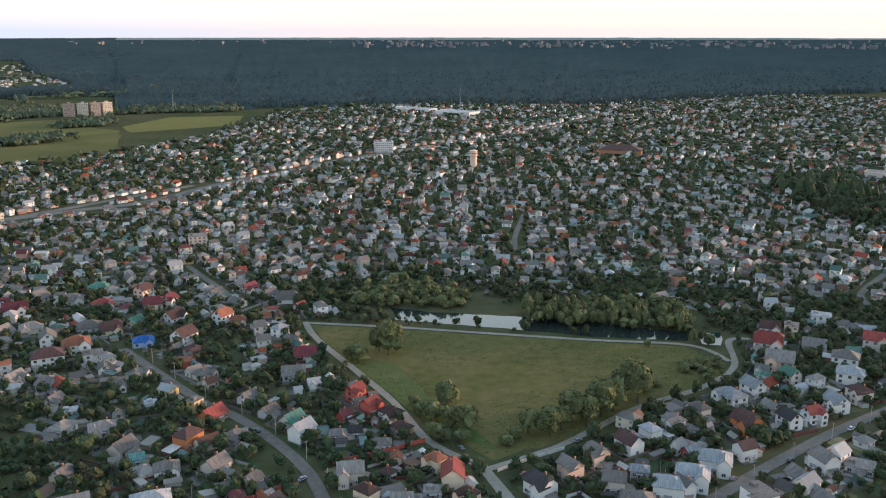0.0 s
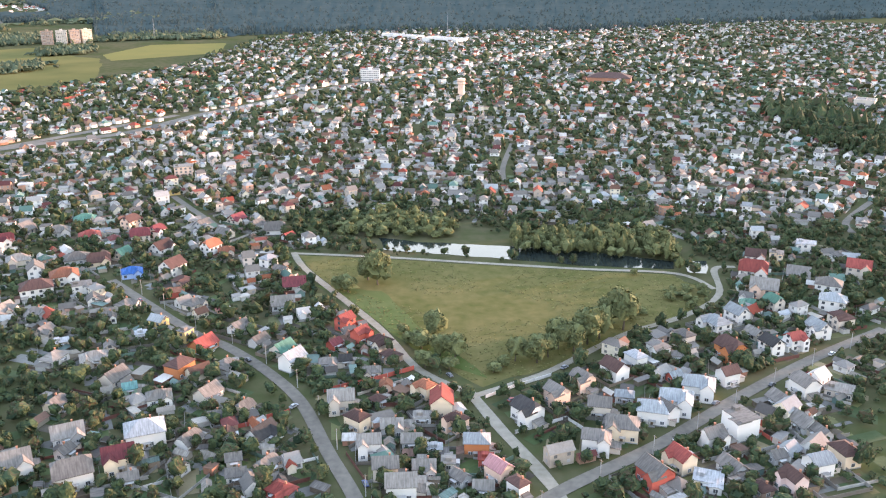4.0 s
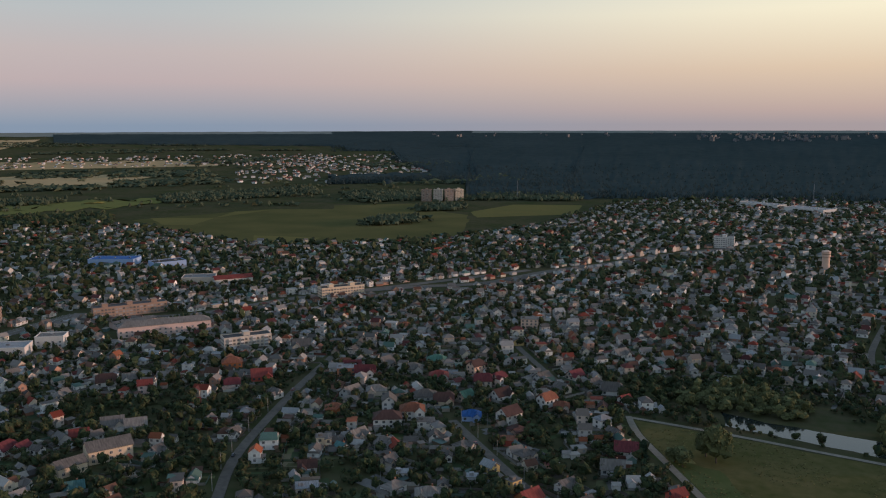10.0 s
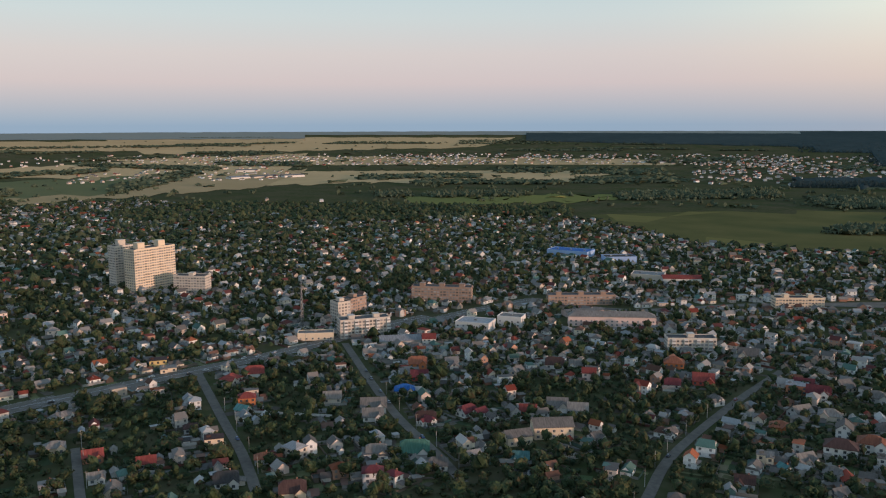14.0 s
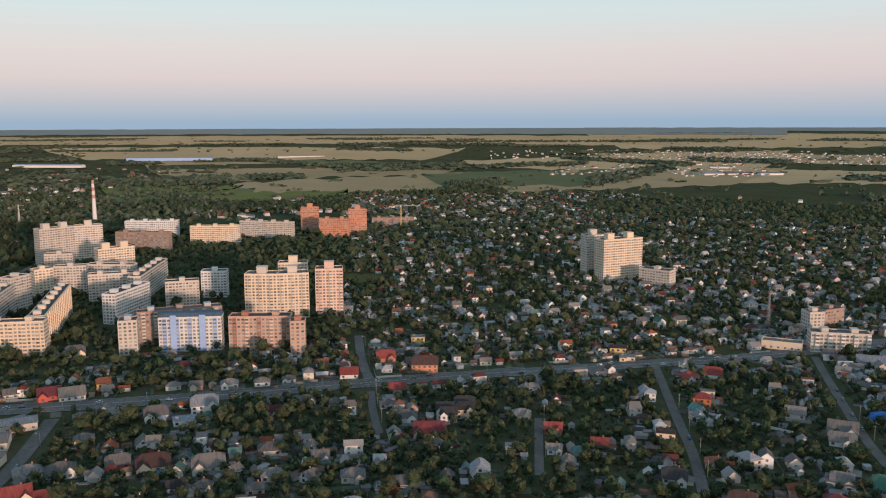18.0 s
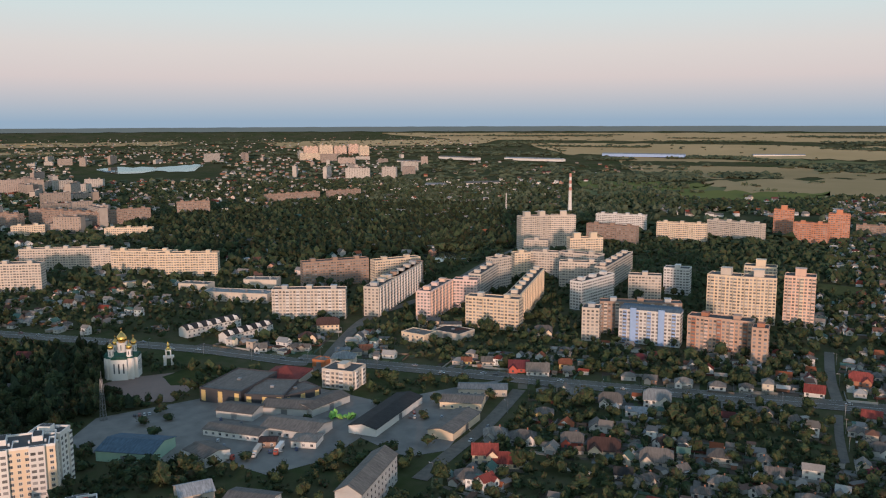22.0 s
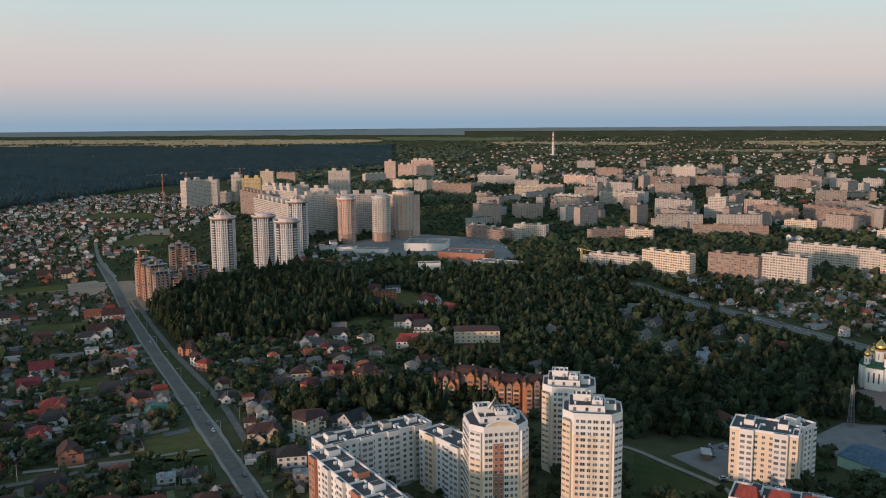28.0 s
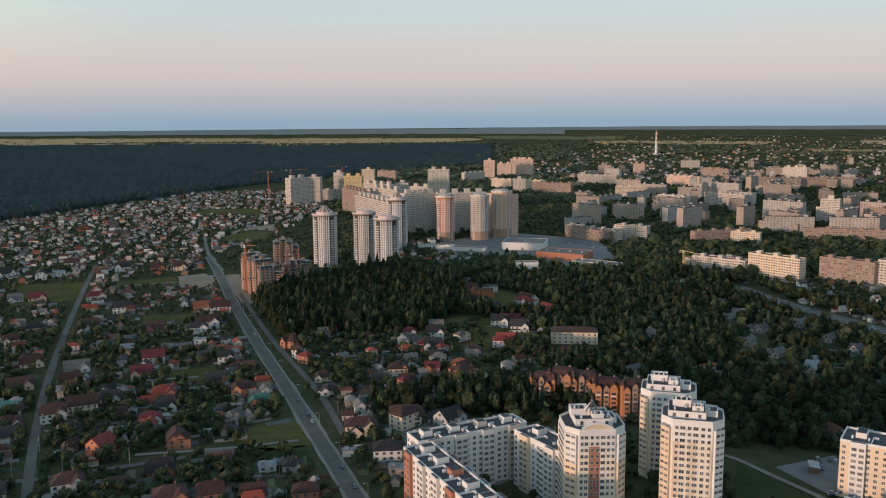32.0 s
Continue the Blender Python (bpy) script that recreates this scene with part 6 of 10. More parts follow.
def lattice(s, x, y, z0, z1, w0, w1, bays):
    for sx in (-1, 1):
        for sy in (-1, 1):
            a, b = (x + sx * w0, y + sy * w0, z0), (x + sx * w1, y + sy * w1, z1)
            t = 0.18
            s.add([(a[0] - t, a[1] - t, a[2]), (a[0] + t, a[1] - t, a[2]), (a[0], a[1] + t, a[2]), (b[0] - t, b[1] - t, b[2]), (b[0] + t, b[1] - t, b[2]), (b[0], b[1] + t, b[2])],
                  [(0, 1, 4, 3), (1, 2, 5, 4), (2, 0, 3, 5), (3, 4, 5)])
    for k in range(bays):
        f = k / bays
        w, z = w0 + (w1 - w0) * f, z0 + (z1 - z0) * f
        z2 = z0 + (z1 - z0) * (k + 1) / bays
        for m in (pose(x, y, 0), pose(x, y, 0, 0, 0, 90), pose(x, y, 0, 0, 0, 180), pose(x, y, 0, 0, 0, 270)):
            s.add([tuple(m @ Vector(p)) for p in ((-w, -w, z), (-w + 0.25, -w, z), (w, -w, z2), (w - 0.25, -w, z2))], [(0, 1, 2, 3)])
            s.add([tuple(m @ Vector(p)) for p in ((-w, -w, z), (w, -w, z), (w, -w, z + 0.25), (-w, -w, z + 0.25))], [(0, 1, 2, 3)])


for x, y, h in ((-659, 352, 40), (-371, -392, 26), (41, 2060, 48), (-1560, -560, 40), (-620, 1980, 45)):
    mast = tagged(new("radio_mast"), "slender steel lattice mast", "mast")
    mast.matrix_world = pose(x, y, 0)
    s = Soup()
    lattice(s, 0, 0, 0, h, 1.4, 0.4, 8)
    part("lattice", s, "metal", mast)
    tip = Soup()
    tip.box(-0.12, -0.12, h, 0.12, 0.12, h + 5)
    part("aerial", tip, "metal", mast)

water_tower = tagged(new("water_tower"), "round tan brick water tower", "water tower")
water_tower.matrix_world = pose(41, 1142, 0)
claim_disc(41, 1142, 8)
s = Soup()
lathe(s, [(4.6, -0.3), (4.4, 17), (5.2, 18), (5.2, 24), (5.5, 24), (5.5, 24.6), (0, 26.2)], 0, 0, 18)
part("shaft", s, "wall_peach", water_tower)
s = Soup()
lathe(s, [(5.25, 20.5), (5.25, 22)], 0, 0, 18)
part("band", s, "wall_brown", water_tower)


def crane(x, y, high, arm, turn, mat="crane_paint", colour="orange"):
    root = tagged(new("tower_crane"), f"{colour} tower crane over a building site", "crane")
    root.matrix_world = pose(x, y, 0, 0, 0, turn)
    s = Soup()
    lattice(s, 0, 0, 0, high, 0.9, 0.9, 10)
    part("mast", s, mat, root)
    s = Soup()
    s.box(-arm * 0.3, -0.35, high, arm, 0.35, high + 0.6)
    s.add([(0, -0.3, high + 6), (0, 0.3, high + 6), (arm * 0.7, 0.2, high + 1), (arm * 0.7, -0.2, high + 1)], [(0, 1, 2, 3)])
    s.add([(0, -0.3, high + 6), (0, 0.3, high + 6), (-arm * 0.28, 0.2, high + 1), (-arm * 0.28, -0.2, high + 1)], [(3, 2, 1, 0)])
    part("jib", s, mat, root)
    s = Soup()
    s.box(-arm * 0.3, -1, high - 2.5, -arm * 0.22, 1, high)
    part("counterweight", s, "concrete", root)
    s = Soup()
    s.box(-0.8, -1.6, high - 2.4, 0.8, -0.5, high)
    part("cab", s, "frame_white", root)


crane(42, -2060, 66, 45, 40)
crane(-455, -920, 28, 26, 100, "wall_yellow", "yellow")
crane(46, -925, 51, 13, 150)
crane(-10, -2010, 72, 40, 200)
crane(-130, -2020, 78, 40, 20)
crane(2, -955, 36, 20, 60)
crane(-1440, 100, 40, 34, 70, "wall_yellow", "yellow")


# ---- long garden walls and sheet fences ----
def fence_line(mat, high, pts, label):
    root = tagged(new("fence"), label, "fence")
    for (x0, y0), (x1, y1) in zip(pts[:-1], pts[1:]):
        ln = math.hypot(x1 - x0, y1 - y0)
        turn = math.degrees(math.atan2(y1 - y0, x1 - x0))
        n = max(1, round(ln / 8))
        for k in range(n):
            s = Soup()
            s.box(k * ln / n, -0.06, 0, (k + 1) * ln / n - 0.15, 0.06, high, 0, pose(x0, y0, 0, 0, 0, turn))
            part("panel", s, mat, root)
        for k in range(n + 1):
            s = Soup()
            s.box(k * ln / n - 0.12, -0.12, 0, k * ln / n + 0.12, 0.12, high + 0.15, 0, pose(x0, y0, 0, 0, 0, turn))
            part("post", s, "concrete", root)


fence_line("wall_red", 2.2, [(-47, 331), (-26, 341), (-8, 352)], "red sheet-metal fence along the garden plots")
fence_line("wall_red", 2.0, [(-82, 300), (-68, 306)], "red sheet-metal fence beside the yard")
fence_line("wall_red", 2.0, [(-68, 309), (-59, 314)], "red sheet-metal fence beside the yard")
fence_line("wall_white", 1.6, [(33, 296), (55, 307), (62, 296)], "pale concrete garden wall")
fence_line("wall_grey", 1.5, [(-103, 261), (-93, 266)], "grey board fence of the garden")
fence_line("wall_white", 1.4, [(-60, 272), (-43, 279)], "pale garden wall by the road")
fence_line("wall_pale", 1.4, [(-32, 328), (-9, 343)], "pale wall behind the red fence")
fence_line("wall_white", 1.5, [(-410, -113), (-410, -92)], "long white garden wall")
fence_line("wall_white", 1.6, [(-487, 221), (-447, 258)], "long white garden wall")
fence_line("wall_red", 1.8, [(130, 295), (135, 284)], "red sheet fence beside the yard")
fence_line("wall_white", 1.5, [(23, 325), (37, 335), (54, 345)], "pale wall along the meadow track")
fence_line("wall_white", 1.6, [(-559, 85), (-556, 66)], "white wall beside the main road")

# ---- houses ----
HOUSE_CACHE = {}


def roof_shape(kind, w, d, h, rise, over=0.55):
    """Roof and the wall under its gables, for a house w by d with walls h high."""
    r, g = Soup(), Soup()
    W, D = w / 2 + over, d / 2 + over
    b, t = h - 0.12, h + 0.10
    if kind == "hip":
        k = max(0.0, W - D)
        top = [(-k, 0, t + rise), (k, 0, t + rise)]
        v = [(-W, -D, b), (W, -D, b), (W, D, b), (-W, D, b), (-W, -D, t), (W, -D, t), (W, D, t), (-W, D, t), *top]
        r.add(v, [(3, 2, 1, 0), (0, 1, 5, 4), (1, 2, 6, 5), (2, 3, 7, 6), (3, 0, 4, 7), (4, 5, 9, 8), (6, 7, 8, 9), (5, 6, 9), (7, 4, 8)])
    elif kind in ("gable", "half"):
        k = W * (0.62 if kind == "half" else 1.0)
        zc = t + rise * (0.62 if kind == "half" else 1.0)
        yc = D * (1 - (0.62 if kind == "half" else 1.0))
        for sgn in (-1, 1):
            v = [(-W, sgn * D, t - 0.2), (W, sgn * D, t - 0.2), (W, sgn * yc, zc), (k, 0, t + rise), (-k, 0, t + rise), (-W, sgn * yc, zc)]
            if sgn > 0:
                v = v[::-1]
            u = [(p[0], p[1], p[2] - 0.24) for p in v]
            if kind == "gable":
                v, u = [v[i] for i in (0, 1, 3, 4)] if sgn < 0 else [v[i] for i in (1, 2, 4, 5)], None
                u = [(p[0], p[1], p[2] - 0.24) for p in v]
            n = len(v)
            r.add(v + u, [tuple(range(n)), tuple(range(2 * n - 1, n - 1, -1))] + [(i + n, (i + 1) % n + n, (i + 1) % n, i) for i in range(n)])
        if kind == "half":
            for sgn in (-1, 1):
                v = [(sgn * W, -yc, zc), (sgn * W, yc, zc), (sgn * k, 0, t + rise)]
                r.add(v if sgn > 0 else v[::-1], [(0, 1, 2)])
        slope = rise / D
        for sgn in (-1, 1):
            x = sgn * (w / 2)
            y = d / 2
            if kind == "gable":
                tri = [(x, -y, h - 0.3), (x, y, h - 0.3), (x, 0, t + rise - 0.5)]
            else:
                tri = [(x, -y, h - 0.3), (x, y, h - 0.3), (x, yc * 0.9, zc - 0.5), (x, -yc * 0.9, zc - 0.5)]
            n = len(tri)
            tri2 = [(p[0] - sgn * 0.25, p[1], p[2]) for p in tri]
            f = [tuple(range(n)), tuple(range(2 * n - 1, n - 1, -1))] + [(i + n, (i + 1) % n + n, (i + 1) % n, i) for i in range(n)]
            if sgn < 0:
                f = [q[::-1] for q in f]
            g.add(tri + tri2, f)
    else:
        r.box(-W + 0.2, -D + 0.2, h, W - 0.2, D - 0.2, h + 0.22)
        r.box(-w / 2 + 1.2, -1.2, h + 0.22, -w / 2 + 3.6, 1.2, h + 1.6)
    return r, g


def house_meshes(kind, w, d, floors, wing=0):
    """The shared meshes of a house; wing: -1 or 1 for a cross wing towards one end of the front, 0 for none."""
    key = (kind, w, d, floors, wing)
    if key in HOUSE_CACHE:
        return HOUSE_CACHE[key]
    h = 0.5 + 2.8 * floors
    rise = dict(hip=0.34 * d, gable=0.42 * d, half=0.46 * d, flat=0)[kind]
    roof, gable = roof_shape(kind, w, d, h, rise)
    wall = Soup()
    wall.box(-w / 2, -d / 2, -0.3, w / 2, d / 2, h)
    wall.v, wall.f, wall.m = wall.v + [], wall.f, wall.m
    k = len(wall.v)
    wall.v += gable.v
    wall.f += [tuple(i + k for i in f) for f in gable.f]
    wall.m += gable.m
    if wing:
        ww, out = w * 0.42, 2.2
        xm = wing * (w / 2 - ww / 2 - 0.02)
        rw = min(rise * 0.9, ww * 0.5) if kind != "flat" else 0.35
        y0 = -d / 2 - out
        wall.box(xm - ww / 2, y0, -0.3, xm + ww / 2, -d / 2 + 0.3, h - 0.15)
        wall.add([(xm - ww / 2, y0 + 0.05, h - 0.3), (xm + ww / 2, y0 + 0.05, h - 0.3), (xm, y0 + 0.05, h + rw - 0.15)], [(0, 1, 2)])
        A, e = ww / 2 + 0.45, h - 0.2
        for sg in (-1, 1):
            v = [(xm + sg * A, y0 - 0.45, e), (xm, y0 - 0.45, h + rw), (xm, 0.0, h + rw), (xm + sg * A, 0.0, e)]
            u = [(p[0], p[1], p[2] - 0.2) for p in v]
            f = [(0, 1, 2, 3), (7, 6, 5, 4), (0, 4, 5, 1), (1, 5, 6, 2), (3, 7, 4, 0)]
            roof.add(v + u, f if sg < 0 else [q[::-1] for q in f])
    plinth = Soup()
    plinth.box(-w / 2 - 0.08, -d / 2 - 0.08, -0.3, w / 2 + 0.08, d / 2 + 0.08, 0.45)
    chimney = Soup()
    cxx, top = w * 0.18, h + max(rise, 0.4) + 0.5
    chimney.box(cxx - 0.3, 0.5, h - 0.2, cxx + 0.3, 1.1, top)
    chimney.box(cxx - 0.38, 0.42, top, cxx + 0.38, 1.18, top + 0.12)
    porch = Soup()
    porch.box(-1.3, -d / 2 - 1.5, 0, 1.3, -d / 2, 0.4)
    porch.box(-1.5, -d / 2 - 1.7, 2.6, 1.5, -d / 2, 2.75)
    porch.box(-1.35, -d / 2 - 1.6, 0.4, -1.2, -d / 2 - 1.45, 2.6), porch.box(1.2, -d / 2 - 1.6, 0.4, 1.35, -d / 2 - 1.45, 2.6)
    places = []
    for f in range(floors):
        z = 1.75 + 2.8 * f
        n = max(2, int(w / 3.6))
        if wing:
            places.append(pose(wing * (w / 2 - w * 0.21), -d / 2 - 2.2, z))
        for i in range(n):
            u = (i + 0.5) * w / n - w / 2
            if wing and u * wing > w * 0.06:
                places.append(pose(u, d / 2, z, 0, 0, 180))
                continue
            if f or abs(u) > 1.5:
                places.append(pose(u, -d / 2, z, 0, 0, 0))
            places.append(pose(u, d / 2, z, 0, 0, 180))
        n = max(1, int(d / 4.2))
        for i in range(n):
            u = (i + 0.5) * d / n - d / 2
            places.append(pose(w / 2, u, z, 0, 0, 90))
            places.append(pose(-w / 2, u, z, 0, 0, -90))
    if kind in ("gable", "half"):
        places += [pose(w / 2, 0, h + rise * 0.36, 0, 0, 90), pose(-w / 2, 0, h + rise * 0.36, 0, 0, -90)]
    door = Soup()
    door.box(-0.5, -d / 2 - 0.08, 0.4, 0.5, -d / 2 + 0.02, 2.45)
    HOUSE_CACHE[key] = (wall.mesh("wall", ["walls"]), roof.mesh("roof", ["roofs"]), plinth.mesh("plinth", ["concrete"]), chimney.mesh("chimney", ["wall_brick"]), porch.mesh("porch", ["concrete"]), door.mesh("door", ["timber"]), places)
    return HOUSE_CACHE[key]


def annex(root, w, d, roof):
    """A low lean-to against the end of a house."""
    u, k = w / 2, 2.6 + (COUNT[0] % 3) * 0.7
    body, top = Soup(), Soup()
    body.box(u, -d * 0.32, -0.3, u + k, d * 0.3, 2.3)
    top.add([(u, -d * 0.36, 3.1), (u + k + 0.4, -d * 0.36, 2.25), (u + k + 0.4, d * 0.34, 2.25), (u, d * 0.34, 3.1), (u, -d * 0.36, 2.9), (u + k + 0.4, -d * 0.36, 2.1), (u + k + 0.4, d * 0.34, 2.1), (u, d * 0.34, 2.9)],
            [(0, 1, 2, 3), (7, 6, 5, 4), (0, 4, 5, 1), (1, 5, 6, 2), (2, 6, 7, 3)])
    part("annex_wall", body, "wall_pale" if COUNT[0] % 4 else "wall_brick", root)
    part("annex_roof", top, "roof_pale" if COUNT[0] % 3 else "roof_grey", root)


KINDS = dict(hip="hipped", gable="gabled", half="half-hipped", flat="flat")
COUNT = [0]


def house(x, y, turn, w, d, floors, kind, roof="", wall="", windows=99):
    """One family house as a thing with its parts."""
    COUNT[0] += 1
    wing = (0, 1, -1)[(int(abs(x) * 7 + abs(y) * 3) % 5) % 3] if w >= 7.5 else 0
    mw, mr, mp, mc, mo, md, places = house_meshes(kind, w, d, floors, wing)
    colour = f"{roof} " if roof else "weathered "
    label = f"{'one' if floors == 1 else 'two' if floors == 2 else 'three'}-storey {wall + ' ' if wall else 'plastered '}{'cottage' if floors == 1 else 'house'} with a {colour}{KINDS[kind]} roof"
    root = tagged(new("cottage" if floors == 1 else "house"), label, "cottage" if floors == 1 else "house", group="cottages of the suburb" if floors == 1 else "houses of the suburb")
    root.matrix_world = pose(x, y, 0.0, 0, 0, turn)
    part("wall", mw, "wall_" + wall if wall else "walls", root)
    part("roof", mr, "roof_" + roof if roof else "roofs", root)
    if kind != "flat" and math.hypot(x, y) < 470:
        part("chimney", mc, "wall_brick", root)
    if math.hypot(x, y) < 440:
        part("porch", mo, "concrete", root)
    if math.hypot(x, y) < 400 and y > 0:
        part("plinth", mp, "concrete", root)
        part("door", md, "timber", root)
        for m in places[:windows]:
            part("window", WINDOW_MESH, "frame_white", root).matrix_local = m
    else:
        key = (kind, w, d, floors, wing, "glass")
        if key not in HOUSE_CACHE:
            glaze = Soup()
            for m in places:
                glaze.box(-0.8, -0.07, -0.75, 0.8, 0.02, 0.75, 0, m)
            HOUSE_CACHE[key] = glaze.mesh("glazing", ["glass"])
        tagged(part("glazing", HOUSE_CACHE[key], "glass", root), kind="stuff")
    claim_disc(x, y, max(w, d) * 0.62, max(w, d) * (0.72 if y < -400 else 0.55))
    if windows and math.hypot(x, y) < 430 and COUNT[0] % 2:
        annex(root, w, d, roof)
    return root


def low_house(s, x, y, turn, w, d, floors, kind, glass=True):
    """A house in few faces, for the joined far quarters: slot 0 wall, 1 roof, 2 glass."""
    h = 0.5 + 2.8 * floors
    m = pose(x, y, 0, 0, 0, turn)
    rise = dict(hip=0.34, gable=0.42, half=0.44, flat=0.03)[kind] * d
    W, D = w / 2, d / 2
    def put(v, f, slot):
        s.add([tuple(m @ Vector(p)) for p in v], f, slot)
    wv = [(-W, -D, -0.3), (W, -D, -0.3), (W, D, -0.3), (-W, D, -0.3), (-W, -D, h), (W, -D, h), (W, D, h), (-W, D, h)]
    wf = [(0, 1, 5, 4), (1, 2, 6, 5), (2, 3, 7, 6), (3, 0, 4, 7)]
    if kind in ("gable", "half"):
        wv += [(-W, 0, h + rise * 0.93), (W, 0, h + rise * 0.93)]
        wf += [(5, 6, 9), (7, 4, 8)]
    put(wv, wf, 0)
    o = 0.5
    A, B = W + o, D + o
    k = max(0.0, A - B) if kind == "hip" else (A * 0.75 if kind == "half" else A)
    e = h - 0.1 - (0.2 if kind != "flat" else -0.2)
    rv = [(-A, -B, e), (A, -B, e), (A, B, e), (-A, B, e), (-k, 0, h + rise), (k, 0, h + rise)]
    put(rv, [(0, 1, 5, 4), (2, 3, 4, 5)] + ([(1, 2, 5), (3, 0, 4)] if kind != "gable" else []), 1)
    if glass:
        for f in range(floors):
            z = 1.0 + 2.8 * f
            for sg in (-1, 1):
                for u in (-0.28, 0.28):
                    q = [(u * w - 0.7, sg * (D + 0.04), z), (u * w + 0.7, sg * (D + 0.04), z), (u * w + 0.7, sg * (D + 0.04), z + 1.4), (u * w - 0.7, sg * (D + 0.04), z + 1.4)]
                    put(q if sg < 0 else q[::-1], [(0, 1, 2, 3)], 2)
                q = [(sg * (W + 0.04), -0.7, z), (sg * (W + 0.04), 0.7, z), (sg * (W + 0.04), 0.7, z + 1.4), (sg * (W + 0.04), -0.7, z + 1.4)]
                put(q if sg > 0 else q[::-1], [(0, 1, 2, 3)], 2)


house(-278, 526, 28, 13.5, 10.5, 2, "gable", "maroon", "white", 5)
house(-297, 543, 29, 13, 10, 1, "gable", "maroon", "peach", 5)
house(-277, 562, 71, 14.5, 11.5, 1, "gable", "grey", "pale", 5)
house(-253, 555, 24, 14.5, 11.5, 1, "hip", "pale", "grey", 5)
house(-245, 582, 23, 15, 11.5, 1, "hip", "green", "pale", 5)
house(-228, 545, 23, 13.5, 10.5, 1, "hip", "red", "white", 5)
house(-223, 555, 22, 10.5, 8, 1, "flat", "lightblue", "pale", 5)
house(-209, 570, 65, 11, 8.5, 2, "half", "brown", "peach", 5)
house(-184, 548, 64, 9.5, 7.5, 2, "half", "maroon", "white", 5)
house(-192, 538, 20, 12, 9.5, 2, "half", "maroon", "pale", 5)
house(-173, 520, 63, 13, 10, 1, "gable", "brown", "white", 5)
house(-194, 509, 66, 10, 8, 1, "gable", "green", "pale", 5)
house(-204, 496, 22, 13, 10, 1, "half", "brown", "cream", 5)
house(-219, 500, 24, 15, 11.5, 1, "hip", "grey", "grey", 5)
house(-254, 498, 27, 13.5, 10.5, 1, "hip", "pale", "pale", 5)
house(-268, 488, 74, 13, 10, 1, "gable", "pale", "grey", 5)
house(-233, 474, 116, 11.5, 9, 2, "gable", "grey", "white", 5)
house(-212, 464, 25, 15, 11.5, 2, "hip", "orange", "white", 5)
house(-196, 448, 24, 10.5, 8, 2, "flat", "grey", "white", 5)
house(-220, 445, 26, 17, 12, 2, "hip", "brown", "white", 5)
house(-184, 433, 113, 8.5, 6.5, 1, "gable", "grey", "white", 5)
house(-164, 426, 66, 9.5, 7.5, 1, "hip", "grey", "pale", 5)
house(-177, 475, 20, 11.5, 9, 1, "hip", "blue", "blue", 5)
house(-154, 479, 63, 13, 10, 2, "gable", "brown", "white", 5)
house(-143, 461, 332, 10, 8, 1, "hip", "brown", "brown", 5)
house(-143, 444, 18, 10, 8, 1, "flat", "orange", "red", 5)
house(-140, 515, 60, 11, 8.5, 2, "half", "orange", "white", 5)
house(-130, 513, 14, 9.5, 7.5, 1, "hip", "orange", "pale", 5)
house(-158, 568, 61, 11, 8.5, 1, "gable", "grey", "grey", 5)
house(-139, 549, 329, 10.5, 8, 1, "gable", "grey", "pale", 5)
house(-138, 582, 58, 11, 8.5, 1, "gable", "maroon", "pale", 5)
house(-121, 568, 57, 9.5, 7.5, 1, "half", "grey", "white", 5)
house(-107, 558, 11, 13.5, 10.5, 1, "half", "grey", "white", 5)
house(-95, 541, 55, 7.5, 6, 1, "gable", "red", "white", 5)
house(-105, 520, 101, 8, 6, 1, "gable", "brown", "yellow", 5)
house(-114, 503, 58, 9.5, 7.5, 1, "flat", "silver", "pale", 5)
house(-99, 490, 56, 9, 7, 2, "hip", "silver", "white", 5)
house(-89, 476, 326, 9, 7, 1, "gable", "grey", "pale", 5)
house(-78, 454, 10, 12.5, 10, 1, "gable", "maroon", "pale", 5)
house(-80, 426, 11, 12, 9.5, 1, "gable", "pale", "grey", 5)
house(-128, 426, 62, 9.5, 7.5, 1, "hip", "grey", "pale", 5)
house(-226, 418, 73, 11, 8.5, 1, "gable", "pale", "white", 5)
house(-207, 414, 27, 11, 8.5, 1, "hip", "grey", "grey", 5)
house(-226, 399, 344, 6, 5, 1, "gable", "teal", "white", 5)
house(-193, 392, 71, 8, 6, 1, "gable", "grey", "pale", 5)
house(-168, 410, 22, 7.5, 6, 1, "hip", "grey", "white", 5)
house(-138, 398, 334, 8, 6, 2, "gable", "lightblue", "yellow", 5)
house(-144, 388, 20, 5.5, 5, 1, "flat", "silver", "white", 5)
house(-121, 385, 63, 6.5, 5, 2, "flat", "grey", "yellow", 5)
house(-110, 375, 61, 11.5, 9, 1, "gable", "red", "orange", 5)
house(-97, 395, 59, 9.5, 7.5, 1, "gable", "grey", "white", 5)
house(-84, 379, 57, 8.5, 6.5, 1, "gable", "grey", "grey", 5)
house(-71, 370, 56, 10, 8, 1, "gable", "green", "pale", 5)
house(-180, 379, 25, 7.5, 6, 1, "flat", "silver", "pale", 5)
house(-176, 362, 71, 10.5, 8, 1, "hip", "pale", "white", 5)
house(-157, 361, 24, 12, 9.5, 1, "hip", "pale", "pale", 5)
house(-154, 373, 112, 6, 5, 1, "gable", "grey", "pale", 5)
house(-114, 349, 63, 11, 8.5, 2, "hip", "brown", "orange", 5)
house(-94, 353, 60, 10, 8, 1, "hip", "grey", "grey", 5)
house(-141, 342, 67, 11, 8.5, 1, "gable", "grey", "pale", 5)
house(-131, 332, 22, 5.5, 5, 1, "gable", "teal", "green", 5)
